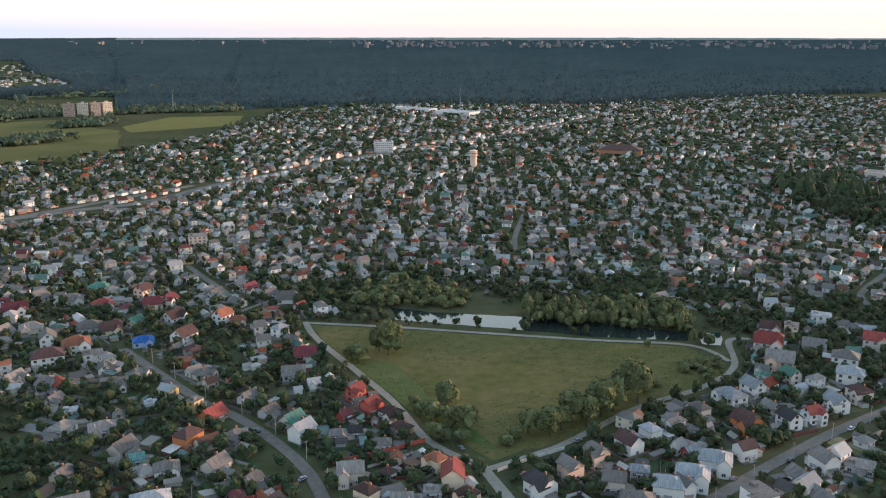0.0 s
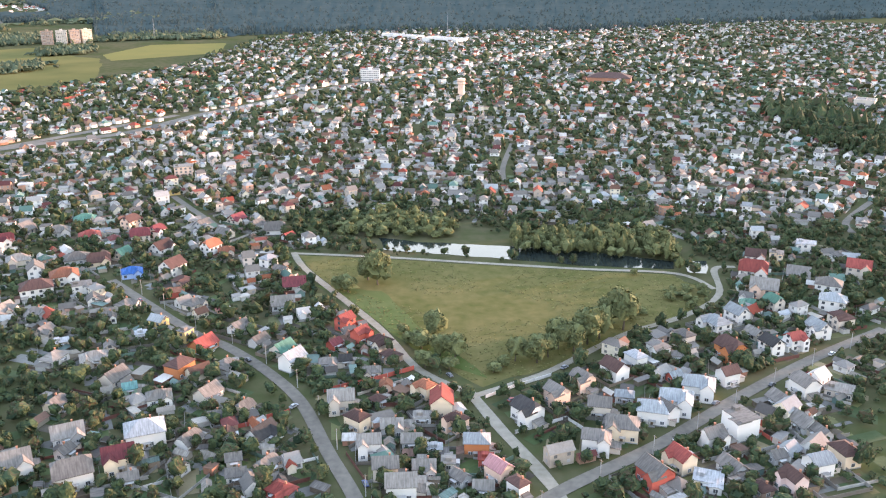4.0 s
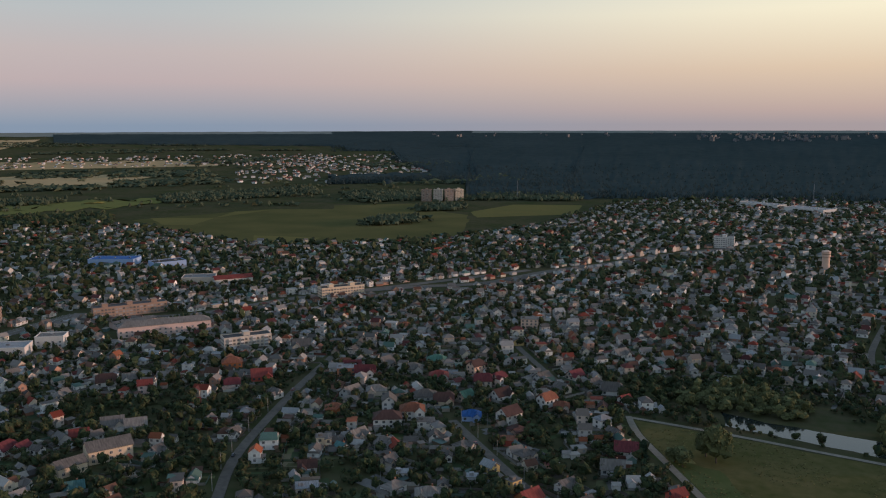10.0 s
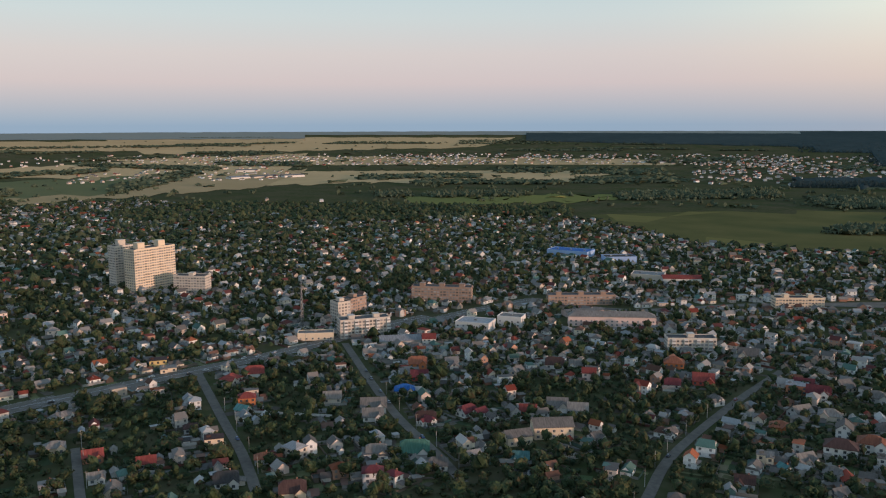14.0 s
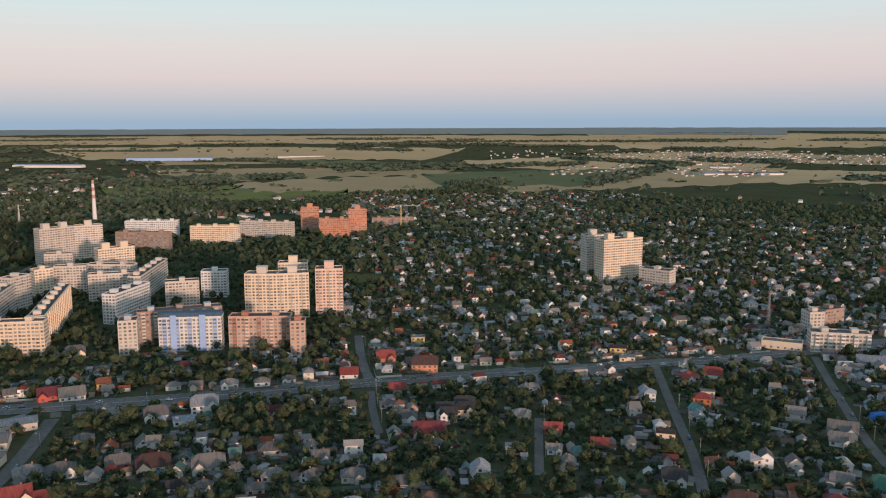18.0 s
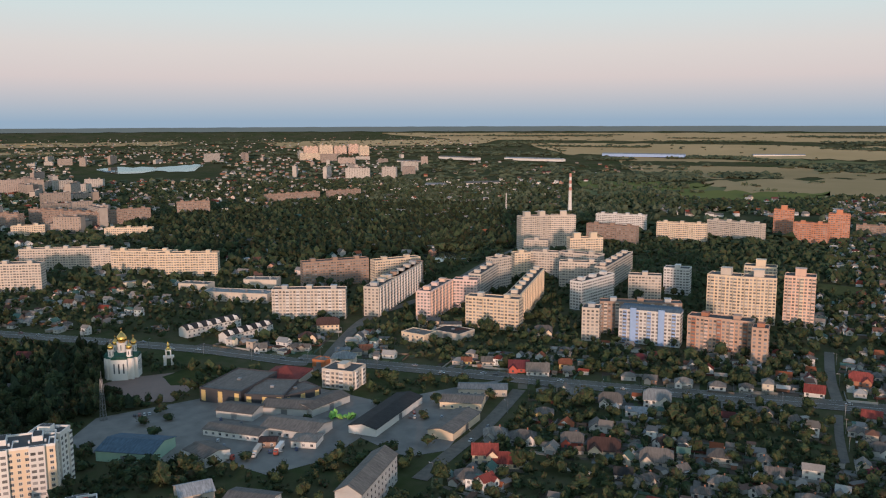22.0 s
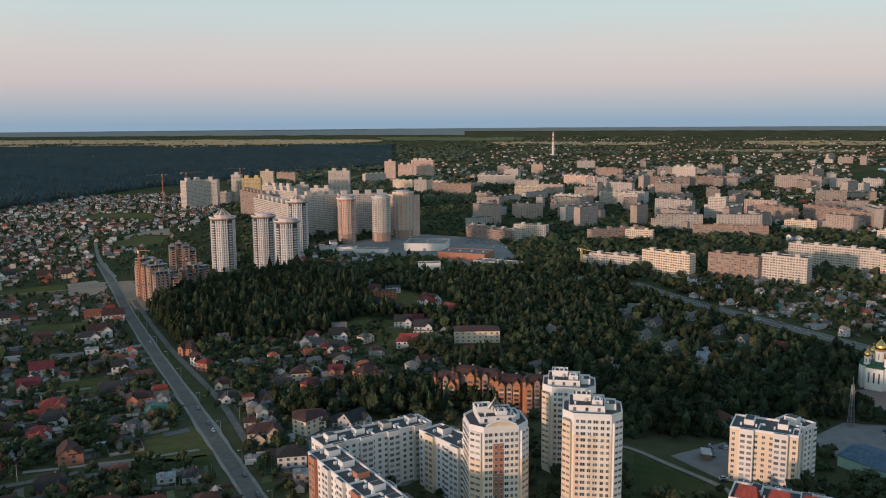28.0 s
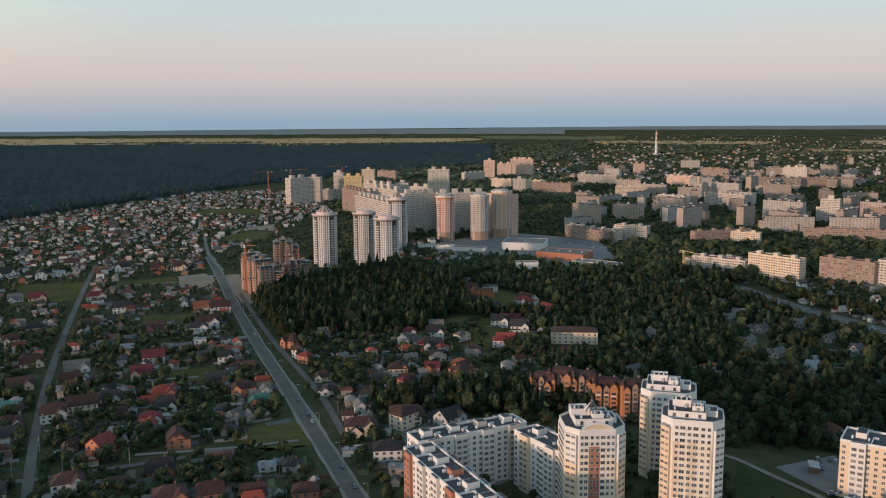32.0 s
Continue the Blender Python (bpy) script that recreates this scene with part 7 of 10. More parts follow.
house(-116, 324, 20, 10, 8, 1, "hip", "pale", "white", 5)
house(-96, 327, 61, 10, 8, 1, "gable", "grey", "pale", 5)
house(-78, 314, 59, 7.5, 6, 1, "half", "grey", "cream", 5)
house(-157, 318, 71, 8.5, 6.5, 1, "half", "grey", "cream", 5)
house(-88, 307, 16, 5.5, 5, 1, "gable", "grey", "grey", 5)
house(-112, 293, 21, 14.5, 11.5, 2, "hip", "silver", "white", 5)
house(-67, 294, 58, 11, 8.5, 1, "gable", "dark", "white", 5)
house(-80, 293, 105, 5.5, 5, 1, "gable", "brown", "grey", 5)
house(-143, 295, 26, 11.5, 9, 1, "gable", "pale", "grey", 5)
house(-116, 275, 23, 11, 8.5, 2, "gable", "maroon", "cream", 5)
house(-109, 264, 22, 6.5, 5, 1, "gable", "grey", "yellow", 5)
house(-94, 289, 63, 9, 7, 1, "half", "grey", "white", 5)
house(-93, 271, 334, 6.5, 5, 1, "gable", "grey", "grey", 5)
house(-153, 271, 29, 12, 9.5, 2, "gable", "pale", "white", 5)
house(-129, 265, 26, 13, 10, 2, "half", "grey", "white", 5)
house(-139, 282, 71, 6, 5, 1, "gable", "grey", "grey", 5)
house(-61, 272, 58, 8, 6, 1, "half", "grey", "peach", 5)
house(-71, 266, 15, 7, 5.5, 1, "hip", "grey", "white", 5)
house(-74, 276, 15, 5.5, 5, 1, "gable", "grey", "pale", 5)
house(-53, 256, 327, 9, 7, 1, "hip", "red", "red", 5)
house(-64, 355, 55, 10.5, 8, 2, "gable", "silver", "white", 5)
house(-48, 355, 8, 7.5, 6, 1, "hip", "grey", "grey", 5)
house(-27, 346, 5, 7.5, 6, 1, "hip", "grey", "pale", 5)
house(-40, 358, 6, 5.5, 5, 1, "gable", "dark", "grey", 5)
house(-19, 362, 318, 8.5, 6.5, 1, "hip", "brown", "brown", 5)
house(-44, 398, 51, 8.5, 6.5, 2, "gable", "red", "red", 5)
house(-35, 382, 50, 8, 6, 2, "gable", "red", "red", 5)
house(-47, 375, 52, 6.5, 5, 1, "gable", "maroon", "red", 5)
house(-25, 378, 319, 10, 8, 1, "hip", "brown", "pale", 5)
house(-38, 317, 7, 10.5, 8, 2, "gable", "pale", "pale", 5)
house(-30, 301, 321, 8.5, 6.5, 2, "hip", "brown", "cream", 5)
house(-20, 332, 93, 5.5, 5, 1, "half", "orange", "peach", 5)
house(-3, 327, 316, 7.5, 6, 2, "hip", "orange", "cream", 5)
house(-23, 320, 49, 5.5, 5, 1, "hip", "brown", "grey", 5)
house(4, 315, 89, 11.5, 9, 2, "gable", "red", "cream", 5)
house(10, 299, 313, 7.5, 6, 2, "hip", "brown", "peach", 5)
house(-4, 306, 1, 7, 5.5, 1, "flat", "pale", "grey", 5)
house(-16, 299, 3, 8.5, 6.5, 1, "gable", "pale", "grey", 5)
house(-24, 283, 5, 8.5, 6.5, 2, "gable", "pale", "white", 5)
house(17, 283, 357, 9.5, 7.5, 2, "hip", "lightblue", "orange", 5)
house(20, 275, 356, 5.5, 5, 1, "flat", "red", "red", 5)
house(-8, 288, 2, 7.5, 6, 1, "gable", "pale", "grey", 5)
house(1, 282, 360, 5.5, 5, 1, "flat", "lightblue", "pale", 5)
house(-17, 267, 4, 9, 7, 2, "gable", "pale", "pale", 5)
house(-3, 270, 1, 8, 6, 1, "gable", "pale", "grey", 5)
house(6, 273, 89, 5.5, 5, 1, "flat", "pale", "pale", 5)
house(10, 263, 313, 6.5, 5, 1, "gable", "grey", "grey", 5)
house(-11, 256, 3, 10.5, 8, 2, "gable", "pale", "white", 5)
house(24, 265, 310, 8.5, 6.5, 2, "gable", "pink", "peach", 5)
house(30, 255, 308, 6.5, 5, 2, "hip", "brown", "white", 5)
house(18, 257, 356, 7, 5.5, 1, "gable", "pale", "grey", 5)
house(39, 307, 308, 11, 8.5, 2, "half", "dark", "white", 5)
house(53, 321, 306, 9, 7, 2, "gable", "grey", "peach", 5)
house(66, 333, 304, 9, 7, 2, "half", "grey", "peach", 5)
house(82, 343, 302, 10.5, 8, 2, "gable", "brown", "white", 5)
house(94, 354, 300, 8.5, 6.5, 2, "hip", "silver", "white", 5)
house(107, 364, 299, 9, 7, 2, "hip", "grey", "white", 5)
house(123, 377, 297, 8.5, 6.5, 2, "hip", "grey", "pale", 5)
house(115, 360, 342, 6.5, 5, 1, "hip", "grey", "pale", 5)
house(143, 392, 295, 12.5, 10, 2, "hip", "lightblue", "white", 5)
house(158, 404, 294, 10.5, 8, 2, "gable", "lightblue", "white", 5)
house(171, 420, 338, 11, 8.5, 1, "hip", "green", "green", 5)
house(183, 419, 291, 9, 7, 2, "half", "green", "pale", 5)
house(141, 363, 294, 12, 9.5, 2, "half", "brown", "orange", 5)
house(162, 367, 291, 9.5, 7.5, 2, "gable", "dark", "white", 5)
house(175, 372, 20, 8.5, 6.5, 2, "half", "red", "white", 5)
house(192, 385, 288, 10, 8, 2, "gable", "lightblue", "white", 5)
house(160, 384, 292, 8, 6, 1, "gable", "pale", "pale", 5)
house(209, 397, 287, 10.5, 8, 2, "hip", "brown", "pale", 5)
house(215, 420, 333, 13, 10, 2, "hip", "lightblue", "white", 5)
house(223, 443, 333, 13.5, 10.5, 2, "hip", "grey", "white", 5)
house(189, 467, 338, 15.5, 12, 2, "half", "red", "white", 5)
house(185, 439, 337, 14.5, 11.5, 2, "gable", "pale", "peach", 5)
house(216, 467, 335, 12.5, 10, 1, "gable", "grey", "grey", 5)
house(199, 491, 338, 11.5, 9, 2, "gable", "brown", "white", 5)
house(214, 496, 337, 8, 6, 2, "flat", "pale", "cream", 5)
house(240, 514, 335, 11.5, 9, 2, "flat", "silver", "white", 5)
house(253, 470, 332, 13, 10, 2, "gable", "red", "pale", 5)
house(255, 499, 18, 9, 7, 1, "hip", "grey", "grey", 5)
house(108, 339, 27, 6, 5, 1, "gable", "lightblue", "red", 5)
house(115, 327, 341, 13, 10, 2, "hip", "lightblue", "white", 5)
house(131, 337, 24, 8.5, 6.5, 2, "gable", "brown", "white", 5)
house(102, 315, 342, 13, 10, 2, "hip", "lightblue", "white", 5)
house(90, 306, 344, 12, 9.5, 2, "hip", "lightblue", "white", 5)
house(82, 322, 346, 7.5, 6, 1, "hip", "lightblue", "grey", 5)
house(69, 310, 347, 9, 7, 2, "gable", "grey", "pale", 5)
house(75, 294, 346, 12.5, 10, 2, "hip", "grey", "cream", 5)
house(63, 285, 347, 10.5, 8, 2, "hip", "grey", "white", 5)
house(122, 295, 293, 11.5, 9, 3, "flat", "grey", "white", 5)
house(161, 327, 289, 10, 8, 2, "half", "grey", "white", 5)
house(147, 317, 290, 9.5, 7.5, 1, "gable", "grey", "grey", 5)
house(108, 286, 24, 8.5, 6.5, 2, "gable", "grey", "white", 5)
house(92, 271, 296, 9, 7, 2, "gable", "red", "cream", 5)
house(80, 262, 298, 11, 8.5, 2, "gable", "grey", "red", 5)
house(99, 261, 339, 10, 8, 1, "flat", "silver", "white", 5)
house(110, 268, 293, 9, 7, 1, "gable", "grey", "grey", 5)
house(129, 275, 20, 5.5, 5, 1, "gable", "grey", "grey", 5)
house(149, 299, 289, 10, 8, 1, "gable", "pale", "grey", 5)
house(153, 291, 287, 7, 5.5, 1, "gable", "grey", "grey", 5)
house(141, 267, 17, 9, 7, 2, "half", "silver", "white", 5)
house(154, 274, 286, 9.5, 7.5, 2, "hip", "brown", "cream", 5)
house(128, 257, 288, 8, 6, 2, "gable", "brown", "pink", 5)
house(116, 255, 290, 7, 5.5, 1, "hip", "brown", "brown", 5)
house(176, 326, 332, 11.5, 9, 1, "flat", "pale", "pale", 5)
house(96, 306, 297, 8, 6, 2, "gable", "grey", "white", 5)
house(-552, 412, 53, 11, 8.5, 2, "gable", "red", "white", 5)
house(-546, 393, 54, 12, 9.5, 1, "hip", "pale", "white", 5)
house(-498, 361, 54, 13, 10, 2, "half", "orange", "orange", 5)
house(-478, 348, 54, 12, 9.5, 1, "gable", "maroon", "red", 5)
house(-458, 321, 55, 13.5, 10.5, 1, "hip", "blue", "pale", 5)
house(-482, 383, 142, 8.5, 6.5, 1, "half", "grey", "white", 5)
house(-440, 404, 137, 9.5, 7.5, 1, "half", "pale", "cream", 5)
house(-440, 446, 45, 13.5, 10.5, 1, "half", "brown", "white", 5)
house(-428, 457, 43, 11, 8.5, 1, "gable", "pale", "white", 5)
house(-402, 442, 42, 9.5, 7.5, 2, "gable", "red", "pink", 5)
house(-435, 334, 143, 8.5, 6.5, 1, "half", "grey", "white", 5)
house(-398, 326, 96, 11, 8.5, 1, "half", "maroon", "white", 5)
house(-380, 332, 4, 6.5, 5, 1, "gable", "grey", "white", 5)
house(-403, 298, 54, 12, 9.5, 1, "half", "brown", "white", 5)
house(-443, 286, 57, 16, 12, 1, "gable", "pale", "white", 5)
house(-376, 358, 46, 10.5, 8, 1, "gable", "red", "red", 5)
house(-318, 356, 87, 7.5, 6, 1, "gable", "grey", "white", 5)
house(-372, 380, 44, 13, 10, 1, "gable", "grey", "pale", 5)
house(-357, 383, 43, 12.5, 10, 1, "gable", "pale", "white", 5)
house(-322, 301, 47, 9.5, 7.5, 1, "gable", "teal", "white", 5)
house(-321, 331, 89, 7.5, 6, 1, "half", "grey", "cream", 5)
house(-366, 263, 54, 15.5, 12, 1, "half", "green", "white", 5)
house(-377, 244, 57, 14, 11, 1, "flat", "grey", "white", 5)
house(-352, 431, 39, 7.5, 6, 1, "gable", "red", "white", 5)
house(-359, 573, 32, 14.5, 11.5, 2, "gable", "grey", "pale", 5)
house(-381, 511, 37, 14.5, 11.5, 2, "hip", "orange", "orange", 5)
house(-346, 498, 35, 14.5, 11.5, 1, "gable", "red", "red", 5)
house(-354, 474, 37, 10.5, 8, 1, "half", "maroon", "white", 5)
house(-314, 467, 349, 8.5, 6.5, 1, "half", "grey", "white", 5)
house(-295, 531, 29, 14, 11, 2, "flat", "silver", "terracotta", 5)
house(-276, 528, 28, 10.5, 8, 2, "gable", "maroon", "white", 5)
house(-262, 455, 30, 11.5, 9, 1, "hip", "orange", "orange", 5)
house(-296, 395, 82, 8, 6, 1, "gable", "grey", "white", 5)
house(-239, 402, 31, 8.5, 6.5, 2, "flat", "pale", "cream", 5)
house(-226, 418, 28, 8.5, 6.5, 1, "gable", "grey", "pale", 5)
house(-229, 368, 32, 9.5, 7.5, 1, "gable", "brown", "grey", 5)
house(-216, 346, 32, 11, 8.5, 1, "flat", "silver", "pale", 5)
house(-316, 676, 25, 10.5, 8, 1, "hip", "orange", "peach", 5)
house(-213, 719, 17, 15, 11.5, 3, "flat", "pale", "peach", 5)
house(-205, 659, 107, 8.5, 6.5, 1, "gable", "pale", "yellow", 5)
house(-119, 651, 55, 12, 9.5, 1, "gable", "pale", "white", 5)
house(-626, 212, 71, 12.5, 10, 2, "flat", "brown", "yellow", 5)
house(-610, 214, 71, 11.5, 9, 1, "flat", "pale", "cream", 5)
house(-546, 121, 122, 8.5, 6.5, 1, "hip", "pale", "white", 5)
house(-494, 107, 78, 11, 8.5, 1, "hip", "pale", "cream", 5)
house(-467, 120, 76, 10.5, 8, 1, "gable", "red", "brick", 5)
house(-440, 140, 72, 9.5, 7.5, 1, "gable", "red", "grey", 5)
house(-458, 167, 70, 7.5, 6, 1, "flat", "dark", "white", 5)
house(-445, 180, 68, 10.5, 8, 2, "flat", "brown", "cream", 5)
house(-555, 239, 112, 12.5, 10, 1, "hip", "red", "pale", 5)
house(-559, 259, 65, 13, 10, 1, "half", "red", "white", 5)
house(-501, 226, 66, 11, 8.5, 2, "hip", "red", "orange", 5)
house(-487, 217, 21, 9, 7, 1, "gable", "teal", "grey", 5)
house(-407, 192, 65, 9.5, 7.5, 1, "hip", "orange", "grey", 5)
house(-415, 115, 164, 10.5, 8, 1, "half", "pale", "cream", 5)
house(-436, 113, 77, 8, 6, 1, "gable", "pale", "white", 5)
house(-392, 164, 67, 12, 9.5, 1, "half", "dark", "white", 5)
house(-509, 74, 82, 12.5, 10, 2, "half", "dark", "cream", 5)
house(-502, 61, 83, 11, 8.5, 2, "gable", "dark", "white", 5)
house(-473, 48, 84, 17.5, 12, 1, "gable", "maroon", "grey", 5)
house(-476, 179, 69, 9, 7, 1, "hip", "brown", "grey", 5)
house(-404, 209, 18, 11, 8.5, 2, "hip", "silver", "pale", 5)
house(-474, 274, 60, 11.5, 9, 1, "gable", "pale", "pale", 5)
house(-428, 276, 57, 12.5, 10, 1, "gable", "pale", "white", 5)
house(-377, 245, 57, 11, 8.5, 1, "half", "pale", "cream", 5)
house(-350, 225, 57, 10.5, 8, 2, "hip", "maroon", "white", 5)
house(-340, 231, 11, 7.5, 6, 2, "hip", "maroon", "white", 5)
house(-342, 261, 53, 9.5, 7.5, 1, "half", "grey", "white", 5)
house(-355, 182, 63, 12.5, 10, 2, "half", "brown", "cream", 5)
house(-398, 297, 8, 7.5, 6, 1, "half", "maroon", "white", 5)
house(-391, 331, 95, 8.5, 6.5, 1, "gable", "maroon", "white", 5)
house(-404, -156, 111, 13.5, 10.5, 2, "gable", "red", "cream", 5)
house(-404, -144, 110, 13.5, 10.5, 1, "gable", "red", "cream", 5)
house(-439, -163, 112, 13.5, 10.5, 1, "hip", "pale", "grey", 5)
house(-440, -147, 108, 15, 11.5, 1, "hip", "grey", "white", 5)
house(-484, -148, 107, 11, 8.5, 1, "hip", "grey", "yellow", 5)
house(-446, -120, 105, 12, 9.5, 1, "half", "grey", "red", 5)
house(-442, -101, 103, 17, 12, 1, "half", "brown", "cream", 5)
house(-473, -113, 193, 10, 8, 1, "gable", "grey", "white", 5)
house(-477, -101, 102, 10.5, 8, 1, "hip", "grey", "pale", 5)
house(-462, -73, 144, 9, 7, 1, "half", "brown", "white", 5)
house(-438, -72, 99, 16.5, 12, 1, "half", "grey", "pale", 5)
house(-530, -88, 99, 16.5, 12, 2, "half", "lightblue", "white", 5)
house(-510, -97, 101, 13, 10, 1, "flat", "silver", "white", 5)
house(-522, -116, 103, 14, 11, 1, "half", "grey", "white", 5)
house(-527, -142, 105, 11.5, 9, 1, "hip", "pale", "pale", 5)
house(-522, -160, 107, 9.5, 7.5, 1, "hip", "pale", "grey", 5)
house(-412, -71, 145, 8.5, 6.5, 1, "hip", "grey", "pale", 5)
house(-412, -84, 101, 9, 7, 1, "gable", "dark", "white", 5)
house(-421, -38, 95, 11, 8.5, 1, "hip", "pale", "pale", 5)
house(-456, -42, 95, 12.5, 10, 1, "hip", "grey", "pale", 5)
house(-454, -19, 182, 9, 7, 1, "gable", "pale", "white", 5)
house(-416, -19, 138, 8.5, 6.5, 1, "half", "grey", "white", 5)
house(-405, -45, 96, 9, 7, 1, "hip", "grey", "grey", 5)
house(-429, -58, 143, 7, 5.5, 1, "gable", "grey", "grey", 5)
house(-568, -179, 107, 16, 12, 1, "gable", "pale", "white", 5)
house(-570, -194, 109, 14.5, 11.5, 1, "gable", "maroon", "red", 5)
house(-583, -163, 106, 9, 7, 2, "half", "orange", "yellow", 5)
house(-575, -220, 111, 9.5, 7.5, 1, "gable", "grey", "pale", 5)
house(-627, -118, 101, 13, 10, 1, "hip", "maroon", "white", 5)
house(-580, -79, 98, 11.5, 9, 1, "hip", "pale", "white", 5)
house(-581, -57, 96, 10.5, 8, 1, "hip", "grey", "white", 5)
house(-585, -39, 94, 9, 7, 1, "hip", "grey", "white", 5)
house(-538, -25, 93, 11, 8.5, 1, "hip", "grey", "pale", 5)
house(-529, -9, 136, 7.5, 6, 1, "gable", "grey", "white", 5)
house(-677, -209, 107, 14.5, 11.5, 1, "half", "grey", "cream", 5)
house(-593, 3, 89, 12.5, 10, 1, "gable", "red", "white", 5)
house(-623, 31, 87, 14, 11, 2, "half", "red", "brick", 5)
house(-680, 60, 85, 11, 8.5, 2, "flat", "pale", "yellow", 5)
house(-602, 58, 84, 19, 12, 2, "half", "brown", "terracotta", 5)
house(-554, 35, 86, 11, 8.5, 1, "gable", "red", "grey", 5)
house(-551, 48, 85, 8.5, 6.5, 1, "hip", "maroon", "pale", 5)
house(-524, 26, 87, 9, 7, 1, "hip", "grey", "grey", 5)
house(-472, 46, 84, 14.5, 11.5, 1, "hip", "red", "cream", 5)
house(-460, 30, 131, 8, 6, 1, "gable", "maroon", "white", 5)
house(-493, 62, 83, 10, 8, 2, "gable", "dark", "white", 5)
house(-500, 73, 82, 11, 8.5, 2, "half", "dark", "cream", 5)
house(-546, 124, 122, 8.5, 6.5, 1, "hip", "pale", "white", 5)
house(-435, 8, 179, 5.5, 5, 1, "gable", "grey", "white", 5)
house(-415, 3, 90, 12, 9.5, 1, "hip", "grey", "pale", 5)
house(-403, 28, 86, 12.5, 10, 1, "hip", "grey", "grey", 5)
house(-405, 50, 173, 9, 7, 1, "half", "grey", "cream", 5)
house(-406, 67, 171, 12, 9.5, 2, "half", "silver", "white", 5)
house(-499, 36, 86, 14, 11, 1, "hip", "grey", "white", 5)
house(-442, -14, 92, 9, 7, 1, "gable", "grey", "grey", 5)
house(-371, -143, 156, 8.5, 6.5, 2, "gable", "red", "white", 5)
house(-378, -155, 112, 13.5, 10.5, 1, "hip", "grey", "white", 5)
house(-620, -386, 122, 19, 12, 2, "half", "brown", "cream", 5)
house(-570, -235, 112, 7.5, 6, 1, "gable", "orange", "yellow", 5)
house(146, -539, 195, 15, 11.5, 2, "half", "brown", "white", 5)
house(132, -553, 193, 18, 12, 2, "gable", "brown", "cream", 5)
house(106, -479, 238, 13, 10, 2, "gable", "red", "terracotta", 5)
house(112, -429, 195, 15.5, 12, 2, "hip", "brown", "white", 5)
house(85, -568, 189, 15, 11.5, 2, "hip", "red", "brick", 5)
house(81, -548, 188, 13.5, 10.5, 1, "half", "dark", "white", 5)
house(87, -525, 189, 13.5, 10.5, 1, "hip", "maroon", "white", 5)
house(66, -480, 278, 13.5, 10.5, 2, "half", "brown", "brick", 5)
house(70, -443, 189, 14, 11, 1, "half", "dark", "brick", 5)
house(33, -567, 183, 16, 12, 2, "hip", "brown", "terracotta", 5)
house(21, -545, 182, 16, 12, 1, "hip", "green", "terracotta", 5)
house(15, -436, 182, 9, 7, 1, "flat", "silver", "white", 5)
house(2, -434, 180, 10.5, 8, 1, "hip", "dark", "grey", 5)
house(21, -403, 183, 12.5, 10, 1, "half", "brown", "grey", 5)
house(-4, -395, 179, 12.5, 10, 2, "hip", "brown", "brick", 5)
house(41, -402, 186, 12.5, 10, 2, "half", "brown", "brick", 5)
house(60, -403, 189, 15.5, 12, 2, "hip", "brown", "brick", 5)
house(52, -599, 185, 16.5, 12, 1, "half", "dark", "brick", 5)
house(36, -520, 229, 9.5, 7.5, 1, "gable", "grey", "grey", 5)
house(124, -488, 239, 8.5, 6.5, 1, "gable", "brown", "brown", 5)
house(134, -518, 240, 9, 7, 1, "half", "brown", "white", 5)
house(119, -571, 192, 12.5, 10, 1, "half", "dark", "white", 5)
house(123, -591, 237, 8, 6, 1, "gable", "dark", "white", 5)
house(155, -620, 194, 13.5, 10.5, 1, "gable", "brown", "orange", 5)
house(108, -538, 191, 10.5, 8, 1, "gable", "brown", "brick", 5)
house(186, -613, 197, 17, 12, 1, "gable", "brown", "peach", 5)
house(157, -650, 194, 17.5, 12, 1, "gable", "grey", "white", 5)
house(194, -671, 196, 16.5, 12, 1, "half", "brown", "cream", 5)
house(108, -627, 190, 15, 11.5, 1, "gable", "maroon", "peach", 5)
house(104, -659, 189, 16, 12, 2, "gable", "maroon", "white", 5)
house(97, -700, 188, 12.5, 10, 1, "flat", "pale", "white", 5)
house(50, -648, 184, 11.5, 9, 2, "half", "dark", "white", 5)
house(54, -679, 185, 14.5, 11.5, 1, "hip", "orange", "brick", 5)
house(74, -704, 186, 10, 8, 2, "flat", "silver", "white", 5)
house(52, -701, 184, 10.5, 8, 2, "flat", "dark", "white", 5)
house(81, -749, 186, 19, 12, 2, "hip", "dark", "white", 5)
house(73, -770, 185, 19, 12, 2, "gable", "brown", "white", 5)
house(67, -832, 185, 19, 12, 2, "half", "brown", "white", 5)
house(118, -767, 189, 16.5, 12, 1, "half", "brown", "brick", 5)
house(85, -847, 186, 17, 12, 1, "half", "orange", "brick", 5)
house(178, -792, 193, 16.5, 12, 1, "half", "brown", "peach", 5)
house(159, -803, 191, 11.5, 9, 1, "half", "dark", "white", 5)
house(160, -851, 191, 18.5, 12, 2, "half", "dark", "white", 5)
house(197, -914, 192, 19, 12, 2, "hip", "maroon", "grey", 5)
house(224, -790, 196, 19, 12, 1, "hip", "dark", "peach", 5)
house(227, -736, 197, 11.5, 9, 2, "half", "brown", "cream", 5)
house(287, -858, 199, 13.5, 10.5, 2, "gable", "red", "white", 5)
house(170, -463, 245, 11, 8.5, 2, "hip", "green", "pale", 5)
house(166, -421, 202, 14, 11, 2, "half", "dark", "cream", 5)
house(145, -420, 199, 13.5, 10.5, 2, "half", "dark", "cream", 5)
house(160, -484, 198, 13.5, 10.5, 1, "hip", "brown", "brown", 5)
house(166, -510, 198, 13.5, 10.5, 1, "half", "dark", "cream", 5)
